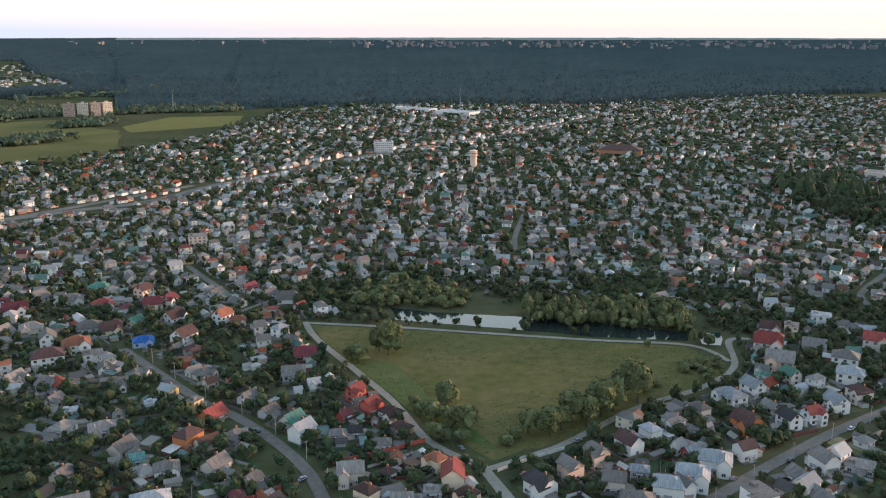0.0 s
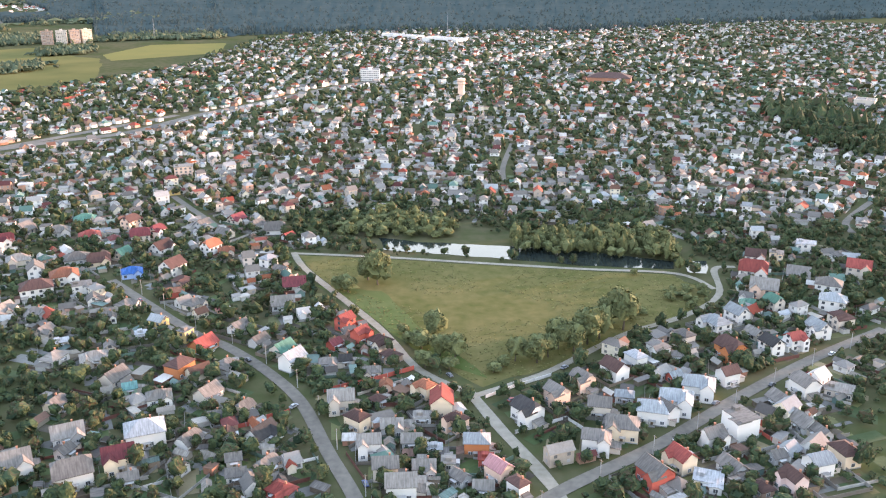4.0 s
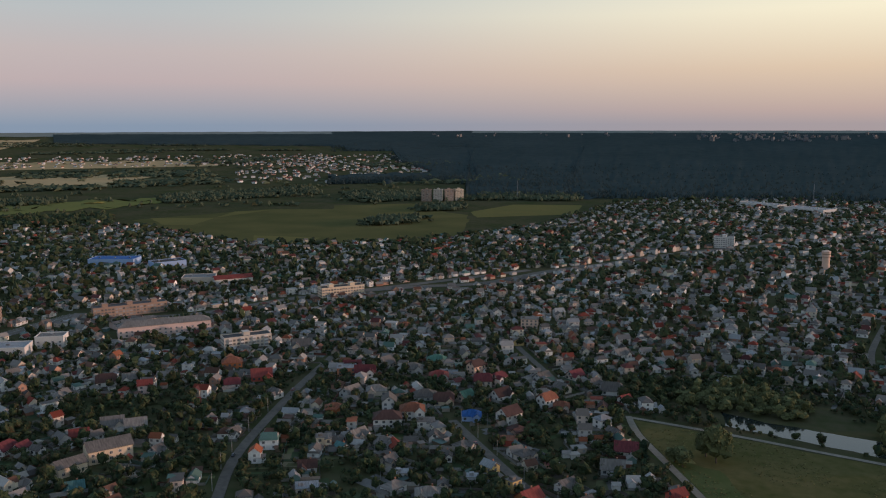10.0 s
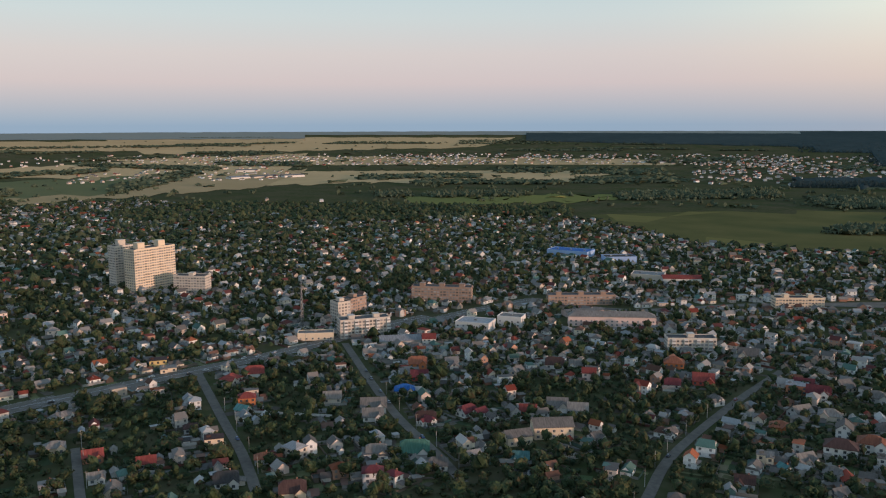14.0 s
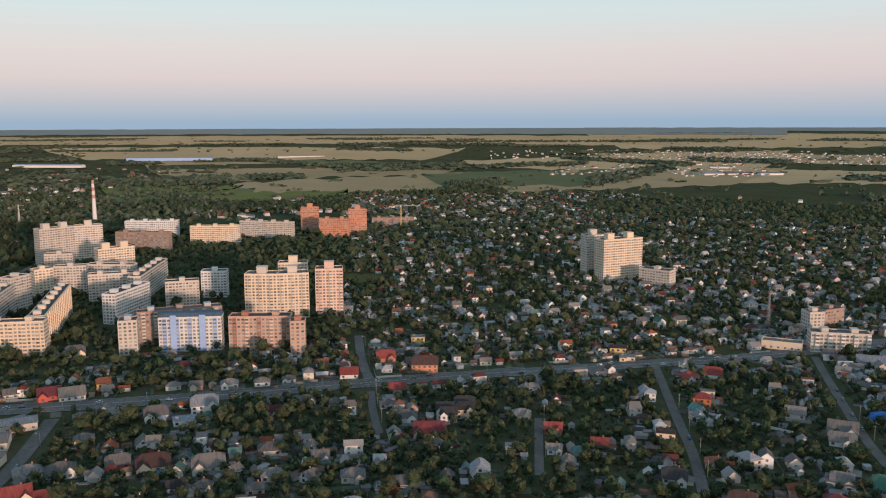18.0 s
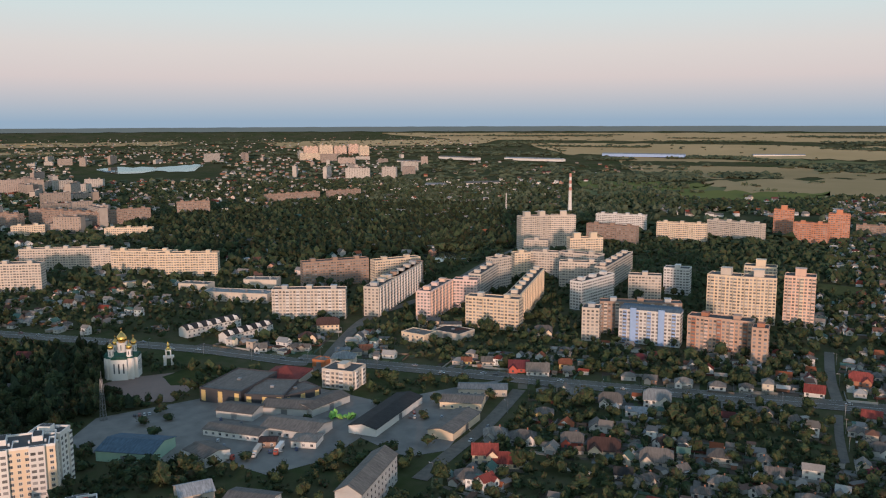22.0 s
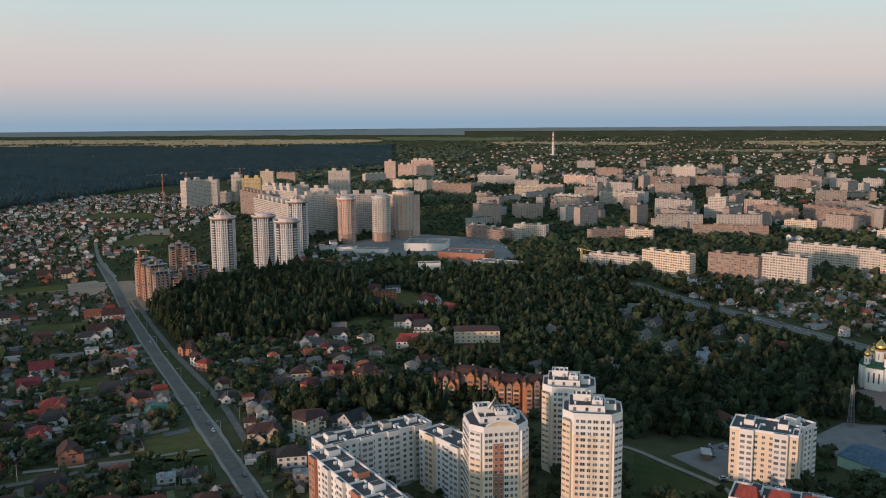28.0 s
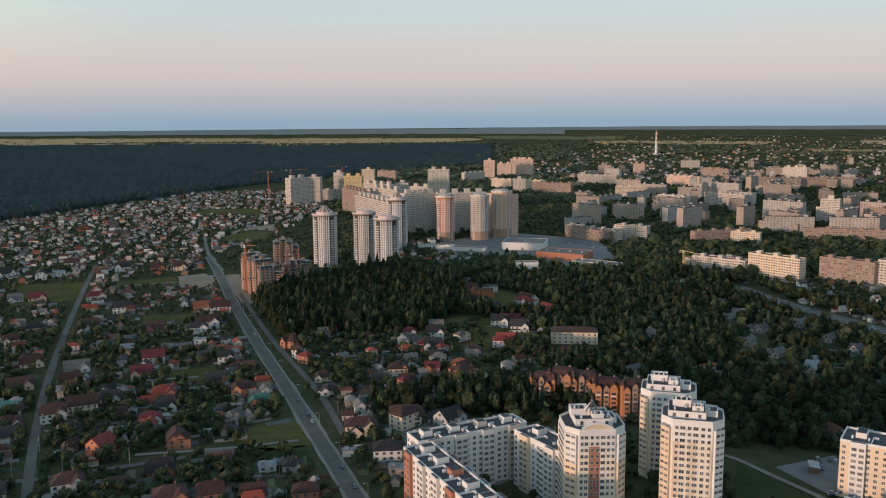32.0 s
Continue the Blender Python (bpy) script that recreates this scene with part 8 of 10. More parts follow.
house(170, -533, 198, 15, 11.5, 1, "hip", "brown", "pink", 5)
house(184, -568, 198, 18, 12, 1, "flat", "green", "green", 5)
house(214, -573, 201, 16, 12, 1, "hip", "dark", "blue", 5)
house(197, -504, 201, 14.5, 11.5, 1, "hip", "dark", "grey", 5)
house(317, -905, 199, 19, 12, 1, "gable", "maroon", "brick", 5)
house(279, -928, 197, 14.5, 11.5, 1, "half", "grey", "white", 5)
house(259, -931, 196, 17, 12, 1, "half", "maroon", "peach", 5)
house(334, -1077, 242, 19, 12, 2, "gable", "dark", "white", 5)
house(289, -1061, 285, 17, 12, 2, "half", "dark", "white", 5)
house(272, -1075, 194, 14, 11, 2, "flat", "silver", "white", 5)
house(278, -1164, 193, 19, 12, 1, "gable", "brown", "white", 5)
house(228, -1093, 192, 17, 12, 2, "flat", "orange", "brick", 5)
house(203, -1097, 190, 19, 12, 2, "half", "dark", "white", 5)
house(134, -1086, 187, 15.5, 12, 2, "half", "brown", "cream", 5)
house(162, -1099, 188, 17, 12, 1, "half", "brown", "brick", 5)
house(-0, -684, 135, 12.5, 10, 2, "hip", "brown", "brick", 5)
house(-5, -653, 135, 9, 7, 2, "half", "brown", "white", 5)
house(-10, -636, 134, 10.5, 8, 2, "hip", "red", "brick", 5)
house(-21, -590, 178, 12.5, 10, 1, "hip", "brown", "pale", 5)
house(-25, -559, 177, 14, 11, 1, "hip", "dark", "white", 5)
house(-36, -537, 221, 8, 6, 1, "half", "brown", "pale", 5)
house(-40, -479, 175, 18, 12, 1, "hip", "dark", "cream", 5)
house(-32, -505, 176, 7, 5.5, 1, "half", "brown", "pale", 5)
house(-66, -491, 172, 19, 12, 2, "half", "brown", "cream", 5)
house(-89, -490, 170, 18.5, 12, 1, "hip", "dark", "grey", 5)
house(-75, -592, 173, 13, 10, 2, "hip", "brown", "terracotta", 5)
house(-60, -575, 174, 11.5, 9, 1, "gable", "dark", "brick", 5)
house(-78, -569, 172, 11.5, 9, 1, "half", "brown", "brick", 5)
house(-118, -578, 213, 14.5, 11.5, 2, "hip", "brown", "terracotta", 5)
house(-107, -617, 170, 11, 8.5, 2, "half", "dark", "pale", 5)
house(-110, -649, 170, 14, 11, 2, "half", "dark", "white", 5)
house(-99, -675, 172, 12, 9.5, 1, "gable", "grey", "white", 5)
house(-119, -691, 170, 15, 11.5, 2, "half", "dark", "white", 5)
house(-99, -707, 172, 12.5, 10, 1, "hip", "maroon", "grey", 5)
house(-140, -639, 168, 12.5, 10, 1, "hip", "brown", "grey", 5)
house(-170, -653, 165, 14.5, 11.5, 2, "gable", "red", "white", 5)
house(-193, -693, 164, 17, 12, 1, "flat", "dark", "white", 5)
house(-195, -731, 165, 18, 12, 1, "gable", "maroon", "grey", 5)
house(-182, -799, 167, 19, 12, 2, "half", "dark", "white", 5)
house(-186, -869, 168, 19, 12, 2, "half", "brown", "terracotta", 5)
house(-211, -875, 166, 16, 12, 2, "flat", "dark", "white", 5)
house(-232, -804, 119, 19, 12, 2, "gable", "brown", "white", 5)
house(-238, -752, 117, 16, 12, 2, "gable", "red", "white", 5)
house(-408, -710, 150, 12.5, 10, 1, "gable", "grey", "pale", 5)
house(-406, -669, 194, 10.5, 8, 1, "gable", "pale", "grey", 5)
house(-393, -611, 192, 10, 8, 1, "gable", "grey", "white", 5)
house(-383, -554, 190, 10.5, 8, 1, "half", "silver", "pale", 5)
house(-380, -520, 144, 11.5, 9, 1, "gable", "weathered", "grey", 5)
house(-387, -488, 97, 9.5, 7.5, 1, "gable", "grey", "pale", 5)
house(-410, -754, 151, 13, 10, 1, "gable", "grey", "brick", 5)
house(-454, -670, 146, 11, 8.5, 1, "hip", "grey", "pale", 5)
house(-463, -636, 189, 8.5, 6.5, 1, "gable", "red", "white", 5)
house(-478, -641, 143, 10, 8, 1, "gable", "brown", "pale", 5)
house(-471, -596, 97, 9, 7, 1, "gable", "grey", "white", 5)
house(-472, -569, 140, 11, 8.5, 1, "half", "maroon", "brick", 5)
house(-575, -378, 123, 14, 11, 2, "hip", "brown", "cream", 5)
house(-540, -399, 126, 10, 8, 1, "gable", "pale", "white", 5)
house(-551, -376, 169, 7, 5.5, 1, "gable", "grey", "pale", 5)
house(-569, -320, 119, 10, 8, 1, "gable", "orange", "cream", 5)
house(-552, -331, 121, 11.5, 9, 2, "flat", "lightblue", "cream", 5)
house(-668, -311, 115, 19, 12, 2, "flat", "grey", "cream", 5)
house(-662, -288, 113, 19, 12, 2, "flat", "grey", "white", 5)
house(-647, -274, 158, 13, 10, 1, "hip", "brown", "white", 5)
house(-38, -480, 177, 18.5, 12, 2, "hip", "brown", "cream", 5)
house(-64, -485, 217, 14, 11, 3, "hip", "brown", "cream", 5)
house(-49, -440, 174, 15.5, 12, 2, "hip", "dark", "white", 5)
house(-51, -413, 173, 9, 7, 2, "flat", "lightblue", "peach", 5)
house(-91, -483, 214, 15, 11.5, 2, "gable", "dark", "grey", 5)
house(-28, -447, 176, 6, 5, 1, "flat", "silver", "white", 5)
house(-23, -562, 178, 14, 11, 1, "flat", "dark", "white", 5)
house(-73, -589, 173, 12, 9.5, 2, "hip", "brown", "cream", 5)
house(-75, -561, 217, 8.5, 6.5, 2, "hip", "maroon", "brick", 5)
house(-119, -581, 213, 12.5, 10, 2, "gable", "brown", "terracotta", 5)
house(-115, -547, 168, 13.5, 10.5, 1, "gable", "dark", "pale", 5)
house(-108, -613, 170, 11, 8.5, 2, "hip", "grey", "white", 5)
house(-104, -654, 171, 11.5, 9, 2, "hip", "maroon", "brick", 5)
house(-197, -843, 167, 19, 12, 3, "flat", "brown", "orange", 5)
house(-185, -794, 212, 8.5, 6.5, 2, "gable", "dark", "white", 5)
house(-193, -780, 211, 7.5, 6, 2, "gable", "dark", "white", 5)
house(-227, -794, 119, 19, 12, 2, "hip", "red", "white", 5)
house(-236, -756, 163, 14, 11, 2, "hip", "red", "white", 5)
house(-124, -714, 170, 12, 9.5, 2, "gable", "grey", "white", 5)
house(-138, -675, 213, 10, 8, 2, "hip", "grey", "pale", 5)
house(-182, -720, 166, 15, 11.5, 2, "gable", "dark", "white", 5)
house(-194, -696, 164, 15.5, 12, 2, "gable", "dark", "white", 5)
house(-166, -651, 166, 13.5, 10.5, 2, "hip", "red", "white", 5)
house(-115, -640, 215, 9, 7, 2, "hip", "red", "white", 5)
house(-120, -592, 169, 13, 10, 2, "hip", "orange", "orange", 5)
house(-99, -588, 170, 10.5, 8, 2, "gable", "maroon", "brick", 5)
house(-129, -564, 122, 8, 6, 2, "gable", "dark", "pale", 5)
house(-209, -619, 161, 11.5, 9, 1, "hip", "maroon", "brick", 5)
house(-136, -625, 168, 9.5, 7.5, 1, "gable", "pale", "white", 5)
house(-200, -666, 163, 10.5, 8, 1, "gable", "dark", "cream", 5)

# slate-roofed houses on the far side of the wood, each with an open garden before it
for x, y, turn, w, d, roof in ((-394, -697, 28, 15, 9, "pale"), (-396, -653, 35, 14, 9, "weathered"), (-438, -662, 25, 13, 9, "pale"), (-364, -617, 40, 14, 8.5, "grey"), (-366, -579, 30, 14, 9, "pale"),
                               (-369, -538, 35, 16, 9, "silver"), (-433, -611, 28, 14, 9, "weathered"), (-432, -576, 30, 13, 9, "pale")):
    house(x, y, turn, w, d, 1, "gable", roof, "pale", 5)
    for k in (0.985, 0.965, 0.945, 0.925):
        claim_disc(x * k, y * k, 8, 9)

# ---- the suburb's other houses, row on row along the streets ----
rng = np.random.default_rng(7)
segs = np.array([(*a, *b) for line, width, kind in ROADS for a, b in zip(line[:-1], line[1:])])


def street_turn(x, y):
    """The direction of the nearest street, in degrees, and how far it is."""
    d = segs[:, 2:] - segs[:, :2]
    t = np.clip(((x - segs[:, 0]) * d[:, 0] + (y - segs[:, 1]) * d[:, 1]) / (d ** 2).sum(1), 0, 1)
    r = np.hypot(segs[:, 0] + d[:, 0] * t - x, segs[:, 1] + d[:, 1] * t - y)
    k = int(r.argmin())
    return math.degrees(math.atan2(d[k, 1], d[k, 0])), r[k]


# the wooded banks of the pond stay free of houses
claim_poly([(-74, 545), (-58, 577), (-35, 605), (6, 590), (30, 570), (52, 545), (83, 560), (165, 550), (165, 500), (94, 500), (10, 520), (-36, 530)])
wants = []
for line, width, kind in ROADS:
    gone = 0.0
    for a, b in zip(line[:-1], line[1:]):
        v = b - a
        ln = float(np.hypot(*v))
        if ln < 0.1:
            continue
        n = np.array((-v[1], v[0])) / ln
        gone += ln
        while gone > 21:
            gone -= 21 + rng.uniform(-2, 4)
            for sg in (-1, 1):
                q = a + v * rng.uniform(0.2, 0.8) + n * sg * (width / 2 + 10 + rng.uniform(-1, 4))
                wants.append((q[0], q[1]))
STEP = 21.5
gx = np.arange(-2300, 1400, STEP)
gy = np.arange(-2300, 2700, STEP)
for x in gx:
    for y in gy:
        wants.append((x + rng.uniform(-6, 6), y + rng.uniform(-6, 6)))
wants = np.array(wants)
ok = np.zeros(len(wants), bool)
for poly in RESIDENTIAL:
    ok |= inside(wants[:, 0], wants[:, 1], poly)
reach_ok = np.hypot(wants[:, 0], wants[:, 1])
turn_of = np.degrees(np.arctan2(-wants[:, 0], wants[:, 1])) % 360
ok &= (reach_ok > 190) & (reach_ok < 2650) & ((turn_of < 206) | (turn_of > 326))
wants = wants[ok]
chosen = []
for x, y in wants:
    if not is_free(x, y) or not off_street(x, y, 5) or rng.random() < (0.72 if math.hypot(x, y) < 560 and y > 0 else 0.55 if math.hypot(x, y) < 620 else 0.48 if y < -400 and math.hypot(x, y) < 1100 else 0.2 if y < -400 and x > -300 else 0.27 if x < -560 and abs(y) < -0.9 * x and math.hypot(x, y) > 640 else 0.1 if math.hypot(x, y) > 1000 else 0.0):
        continue
    turn, r = street_turn(x, y)
    if r > 400:
        turn = 20 + 30 * noise.noise((x * 0.001, y * 0.001, 4))
    turn += 90 * int(rng.integers(0, 2)) + rng.normal(0, 4)
    kind = ["hip", "hip", "gable", "gable", "gable", "half", "flat"][int(rng.integers(0, 7))]
    w, d = float(rng.choice([6.5, 7.5, 8.5, 10.0])), float(rng.choice([5.5, 6.5, 7.2]))
    floors = 2 if rng.random() < 0.22 else 1
    chosen.append((math.hypot(x, y), x, y, turn, max(w, d), min(w, d), floors, kind))
    claim_disc(x, y, max(w, d) * 0.62 + 1.5)
    # sheds and lean-tos in the yard
    for _ in range(int(rng.integers(0, 3))):
        a = rng.uniform(0, 6.28)
        sx, sy = x + math.cos(a) * 10.5, y + math.sin(a) * 10.5
        if is_free(sx, sy) and off_street(sx, sy, 3):
            chosen.append((math.hypot(sx, sy) + 9000, sx, sy, turn, float(rng.choice([4.0, 5.5, 7.0])), float(rng.choice([3.0, 4.0])), 0.85, "flat" if rng.random() < 0.4 else "gable"))
            claim_disc(sx, sy, 3.5)
chosen.sort()
NEAR_HOUSES = max(0, 300 - COUNT[0])
quarters = {}
for k, (dist, x, y, turn, w, d, floors, kind) in enumerate(chosen):
    if k < NEAR_HOUSES and dist < 9000:
        house(x, y, turn, w, d, floors, kind, windows=3)
    else:
        real = dist - 9000 if dist > 9000 else dist
        key = ("far" if real > 1100 else "near") + str(int(((math.degrees(math.atan2(-x, y)) + 60) % 360) // 30))
        low_house(quarters.setdefault(key, Soup()), x, y, turn, w, d, floors, kind, real < 1000 and floors >= 1)
        if floors >= 1 and real < 1250 and k % 2:
            side = 1 if k % 4 == 1 else -1
            q = pose(x, y, 0, 0, 0, turn) @ Vector((side * w * 0.2, side * d * 0.42, 0))
            low_house(quarters[key], q.x, q.y, turn + 90, d * 0.8, w * 0.5, 1 if floors == 2 and k % 3 else floors, "gable" if kind != "flat" else "flat", False)
for key, s in quarters.items():
    villas = key in ("near7", "near8", "far7", "far8")
    tagged(new("houses", s.mesh("houses", ["villa_walls" if "near" in key else "walls_many", "villa_roofs", "glass_many"] if villas else ["walls_many", "roofs_many", "glass_many"])), "many small plastered and brick houses with grey and red roofs among gardens", "houses", kind="stuff")

# ---- sheds, garages and lean-tos in the yards ----
def shed(x, y, turn, w, d, h, flat):
    """A shed as a thing: board walls, a sheet roof that leans or is gabled, and a door."""
    root = tagged(new("shed"), "small board shed with a worn sheet roof in a garden", "shed", group="sheds of the gardens")
    root.matrix_world = pose(x, y, 0, 0, 0, turn)
    body, top, leaf = Soup(), Soup(), Soup()
    W, D = w / 2, d / 2
    if flat:
        body.add([(-W, -D, -0.2), (W, -D, -0.2), (W, D, -0.2), (-W, D, -0.2), (-W, -D, h + 0.5), (W, -D, h + 0.5), (W, D, h), (-W, D, h)], [(3, 2, 1, 0), (4, 5, 6, 7), (0, 1, 5, 4), (1, 2, 6, 5), (2, 3, 7, 6), (3, 0, 4, 7)])
        top.add([(-W - 0.3, -D - 0.3, h + 0.56), (W + 0.3, -D - 0.3, h + 0.56), (W + 0.3, D + 0.3, h + 0.02), (-W - 0.3, D + 0.3, h + 0.02), (-W - 0.3, -D - 0.3, h + 0.66), (W + 0.3, -D - 0.3, h + 0.66), (W + 0.3, D + 0.3, h + 0.12), (-W - 0.3, D + 0.3, h + 0.12)],
                [(3, 2, 1, 0), (4, 5, 6, 7), (0, 1, 5, 4), (1, 2, 6, 5), (2, 3, 7, 6), (3, 0, 4, 7)])
    else:
        top, gable = roof_shape("gable", w, d, h, 0.36 * d, 0.3)
        body.box(-W, -D, -0.2, W, D, h)
        body.add(gable.v, gable.f)
    leaf.box(-0.55, -D - 0.06, 0.05, 0.55, -D + 0.03, 2.0)
    part("wall", body, "shed_wall", root)
    part("roof", top, "shed_roof", root)
    part("door", leaf, "timber", root)
    claim_disc(x, y, max(w, d) * 0.6, max(w, d) * 0.5)


SHED_WALLS = [(0.42, 0.40, 0.37), (0.24, 0.18, 0.13), (0.30, 0.15, 0.10), (0.52, 0.50, 0.46), (0.16, 0.13, 0.10), (0.36, 0.31, 0.25), (0.14, 0.22, 0.20)]
material("shed_wall", SHED_WALLS[0], palette=SHED_WALLS, grain=1.0, vary=0.2, rough=0.9)
material("shed_walls", SHED_WALLS[0], palette=SHED_WALLS, island=True, grain=1.0, vary=0.2, rough=0.9)
sheds, lone_sheds = Soup(), 0
shed(-263, -378, 60, 9, 5, 3.2, True)
homes = [(o.matrix_world.translation.x, o.matrix_world.translation.y, math.degrees(o.matrix_world.to_euler().z)) for o in scene.objects if o.name.split(".")[0] in ("house", "cottage")]
homes += [(x, y, t) for far, x, y, t, w, d, fl, kd in chosen if far < 1000]
homes.sort(key=lambda q: q[0] ** 2 + q[1] ** 2)
for x, y, t in homes:
    far = math.hypot(x, y)
    for k in range(2 if far < 900 else 1):
        q, away = rng.uniform(0, 360), rng.uniform(7.5, 15)
        sx, sy = x + away * math.cos(radians(q)), y + away * math.sin(radians(q))
        if far > 980 or not is_free(sx, sy) or not off_street(sx, sy, 4):
            continue
        w, d, h = float(rng.choice([3.0, 4.0, 5.0, 6.5, 8.0])), float(rng.choice([2.6, 3.2, 4.0, 4.8])), rng.uniform(2.0, 2.8)
        turn = t + 90 * int(rng.integers(0, 4)) + rng.normal(0, 3)
        if lone_sheds < 100:
            shed(sx, sy, turn, max(w, d), d, h, rng.random() < 0.55)
            lone_sheds += 1
        else:
            low_house(sheds, sx, sy, turn, max(w, d), min(w, d), (h - 0.5) / 2.8, "gable" if rng.random() < 0.5 else "flat", False)
            claim_disc(sx, sy, max(w, d) * 0.6, max(w, d) * 0.5)
tagged(new("sheds", sheds.mesh("sheds", ["shed_walls", "shed_roofs"])), "many sheds and garages in the gardens", "sheds", kind="stuff")

utility_pole = tagged(new("utility_pole"), "pale concrete pole for overhead wires beside the street", "utility pole", group="utility poles")
s = Soup()
lathe(s, [(0.19, 0), (0.11, 9.2), (0, 9.2)], 0, 0, 6)
part("shaft", s, "concrete", utility_pole)
s = Soup()
s.box(-0.9, -0.06, 8.5, 0.9, 0.06, 8.62)
for u in (-0.8, -0.4, 0.4, 0.8):
    s.box(u - 0.05, -0.05, 8.62, u + 0.05, 0.05, 8.85)
part("crossarm", s, "timber", utility_pole)
poles = 0
for line, width, kind in ROADS:
    gone = 20.0
    for a, b in zip(line[:-1], line[1:]):
        v = b - a
        ln = float(np.hypot(*v))
        gone += ln
        if kind == "dirt" or width > 7 or gone < 27 or ln < 0.1 or np.hypot(*a) > 560:
            continue
        gone = 0
        q = a + np.array((-v[1], v[0])) / ln * (width / 2 + 1.0)
        m = pose(q[0], q[1], 0, 0, 0, math.degrees(math.atan2(v[1], v[0])) + 90)
        if poles:
            copy_thing(utility_pole, m)
        else:
            utility_pole.matrix_world = m
        poles += 1

# ---- trees ----
def lump_ball(level, seed, squash, rough_amt):
    bm = bmesh.new()
    bmesh.ops.create_icosphere(bm, subdivisions=level, radius=1.0)
    v = np.array([p.co[:] for p in bm.verts])
    f = [tuple(p.index for p in q.verts) for q in bm.faces]
    bm.free()
    out = []
    for p in v:
        k = 1 + rough_amt * noise.noise((p[0] * 1.7 + seed * 3.1, p[1] * 1.7, p[2] * 1.7)) + rough_amt * 0.7 * noise.noise((p[0] * 4 + seed, p[1] * 4, p[2] * 4))
        out.append((p[0] * k, p[1] * k, p[2] * k * squash))
    return np.array(out), np.array(f)


def crown(seed, leaves, level=2, side=4, size=0.06):
    """A crown of uneven lobes, each a dark rough heart under loose tufts of leaves; it is 1 high and about 1 wide, from z 0 to 1."""
    r = np.random.default_rng(seed)
    vs, fs = [], []
    base = 0
    lobes = [(0, 0, 0.50, 0.36)]
    for k in range(side):
        a = 6.283 * (k + r.uniform(-0.3, 0.3)) / max(side, 1) + seed
        out = r.uniform(0.12, 0.26)
        lobes.append((out * math.cos(a), out * math.sin(a), r.uniform(0.30, 0.70), r.uniform(0.19, 0.29)))
    total = sum(q[3] ** 2 for q in lobes)
    for i, (x, y, z, rad) in enumerate(lobes):
        v, f = lump_ball(level if i == 0 else max(1, level - 1), seed + i, 1.1, 1.0)
        vs.append(v * rad * 0.88 + (x, y, z))
        fs.append(f + base)
        base += len(v)
        for _ in range(int(leaves * rad ** 2 / total)):
            n = r.normal(size=3)
            n[2] = n[2] * 0.9 + 0.25
            n /= np.linalg.norm(n)
            c = n * rad * (r.uniform(0.84, 1.08) if r.random() < 0.88 else r.uniform(1.05, 1.25)) + (x, y, z)
            up = n + r.normal(size=3) * 0.55
            up /= np.linalg.norm(up)
            a = np.cross(up, r.normal(size=3))
            a /= np.linalg.norm(a)
            b = np.cross(up, a)
            k = size * r.uniform(0.7, 1.25)
            vs.append(np.array([c - a * k - b * k * 0.5, c + a * k - b * k * r.uniform(0.2, 0.8), c + b * k * r.uniform(0.7, 1.3)]))
            fs.append(np.array([[base, base + 1, base + 2]]))
            base += 3
    return np.vstack(vs), np.vstack(fs)


CROWNS = [crown(s, 800, 2, 6, 0.045) for s in range(6)]
FULL = [crown(s + 80, 140, 1, 4, 0.060) for s in range(8)]
MID = [crown(s + 20, 66, 1, 2, 0.080) for s in range(9)]
LOW = []
for s in range(9):
    v, f = lump_ball(1, s + 40, 1.0, 1.3)
    LOW.append((v * 0.56 + (0, 0, 0.5), f))
SHRUB = [crown(s + 180, 17, 1, 0, 0.12) for s in range(7)]
THIN = [crown(s + 140, 26, 1, 1, 0.092) for s in range(9)]
TINY = []
for s in range(7):
    v, f = lump_ball(1, s + 60, 1.0, 1.5)
    TINY.append((v * 0.52 + (0, 0, 0.5), f[v[f].mean(1)[:, 2] > -0.25]))


PINES = []
for s in range(6):
    r = np.random.default_rng(s + 300)
    v, f = [], []
    for z0, z1, rad in ((0.10, 0.60, 0.48), (0.34, 0.84, 0.45), (0.58, 1.0, 0.32)):
        k = len(v)
        lean = r.normal(0, 0.05, 2)
        v += [(math.cos(i * 0.785 + z0) * rad * (1.15 if i % 2 else 0.62) * r.uniform(0.8, 1.2), math.sin(i * 0.785 + z0) * rad * (1.15 if i % 2 else 0.62) * r.uniform(0.8, 1.2), z0 + r.uniform(-0.05, 0.05)) for i in range(8)] + [(lean[0], lean[1], z1)]
        f += [(k + i, k + (i + 1) % 8, k + 8) for i in range(8)]
    PINES.append((np.array(v), np.array(f)))


def tree_mesh(v, f, mat, name="crown"):
    me = bpy.data.meshes.new(name)
    me.from_pydata(v.tolist(), [], f.tolist())
    me.materials.append(MATS[mat])
    return me


CROWN_MESHES = [tree_mesh(v, f, "foliage") for v, f in CROWNS]
trunk = Soup()
for i in range(4):
    for k in range(6):
        a = k * 1.047
        rad = 0.035 * (1 - 0.2 * i)
        trunk.v.append((rad * math.cos(a) + 0.012 * i, rad * math.sin(a), 0.14 * i - 0.02))
for i in range(3):
    for k in range(6):
        trunk.f.append((i * 6 + k, i * 6 + (k + 1) % 6, i * 6 + 6 + (k + 1) % 6, i * 6 + 6 + k))
        trunk.m.append(0)
for a in (0.4, 2.3, 4.4):
    trunk.add([(0.02, 0, 0.20), (0.05, 0.01, 0.20), (0.03, 0.03, 0.22), (0.22 * math.cos(a), 0.22 * math.sin(a), 0.46)], [(0, 1, 3), (1, 2, 3), (2, 0, 3)])
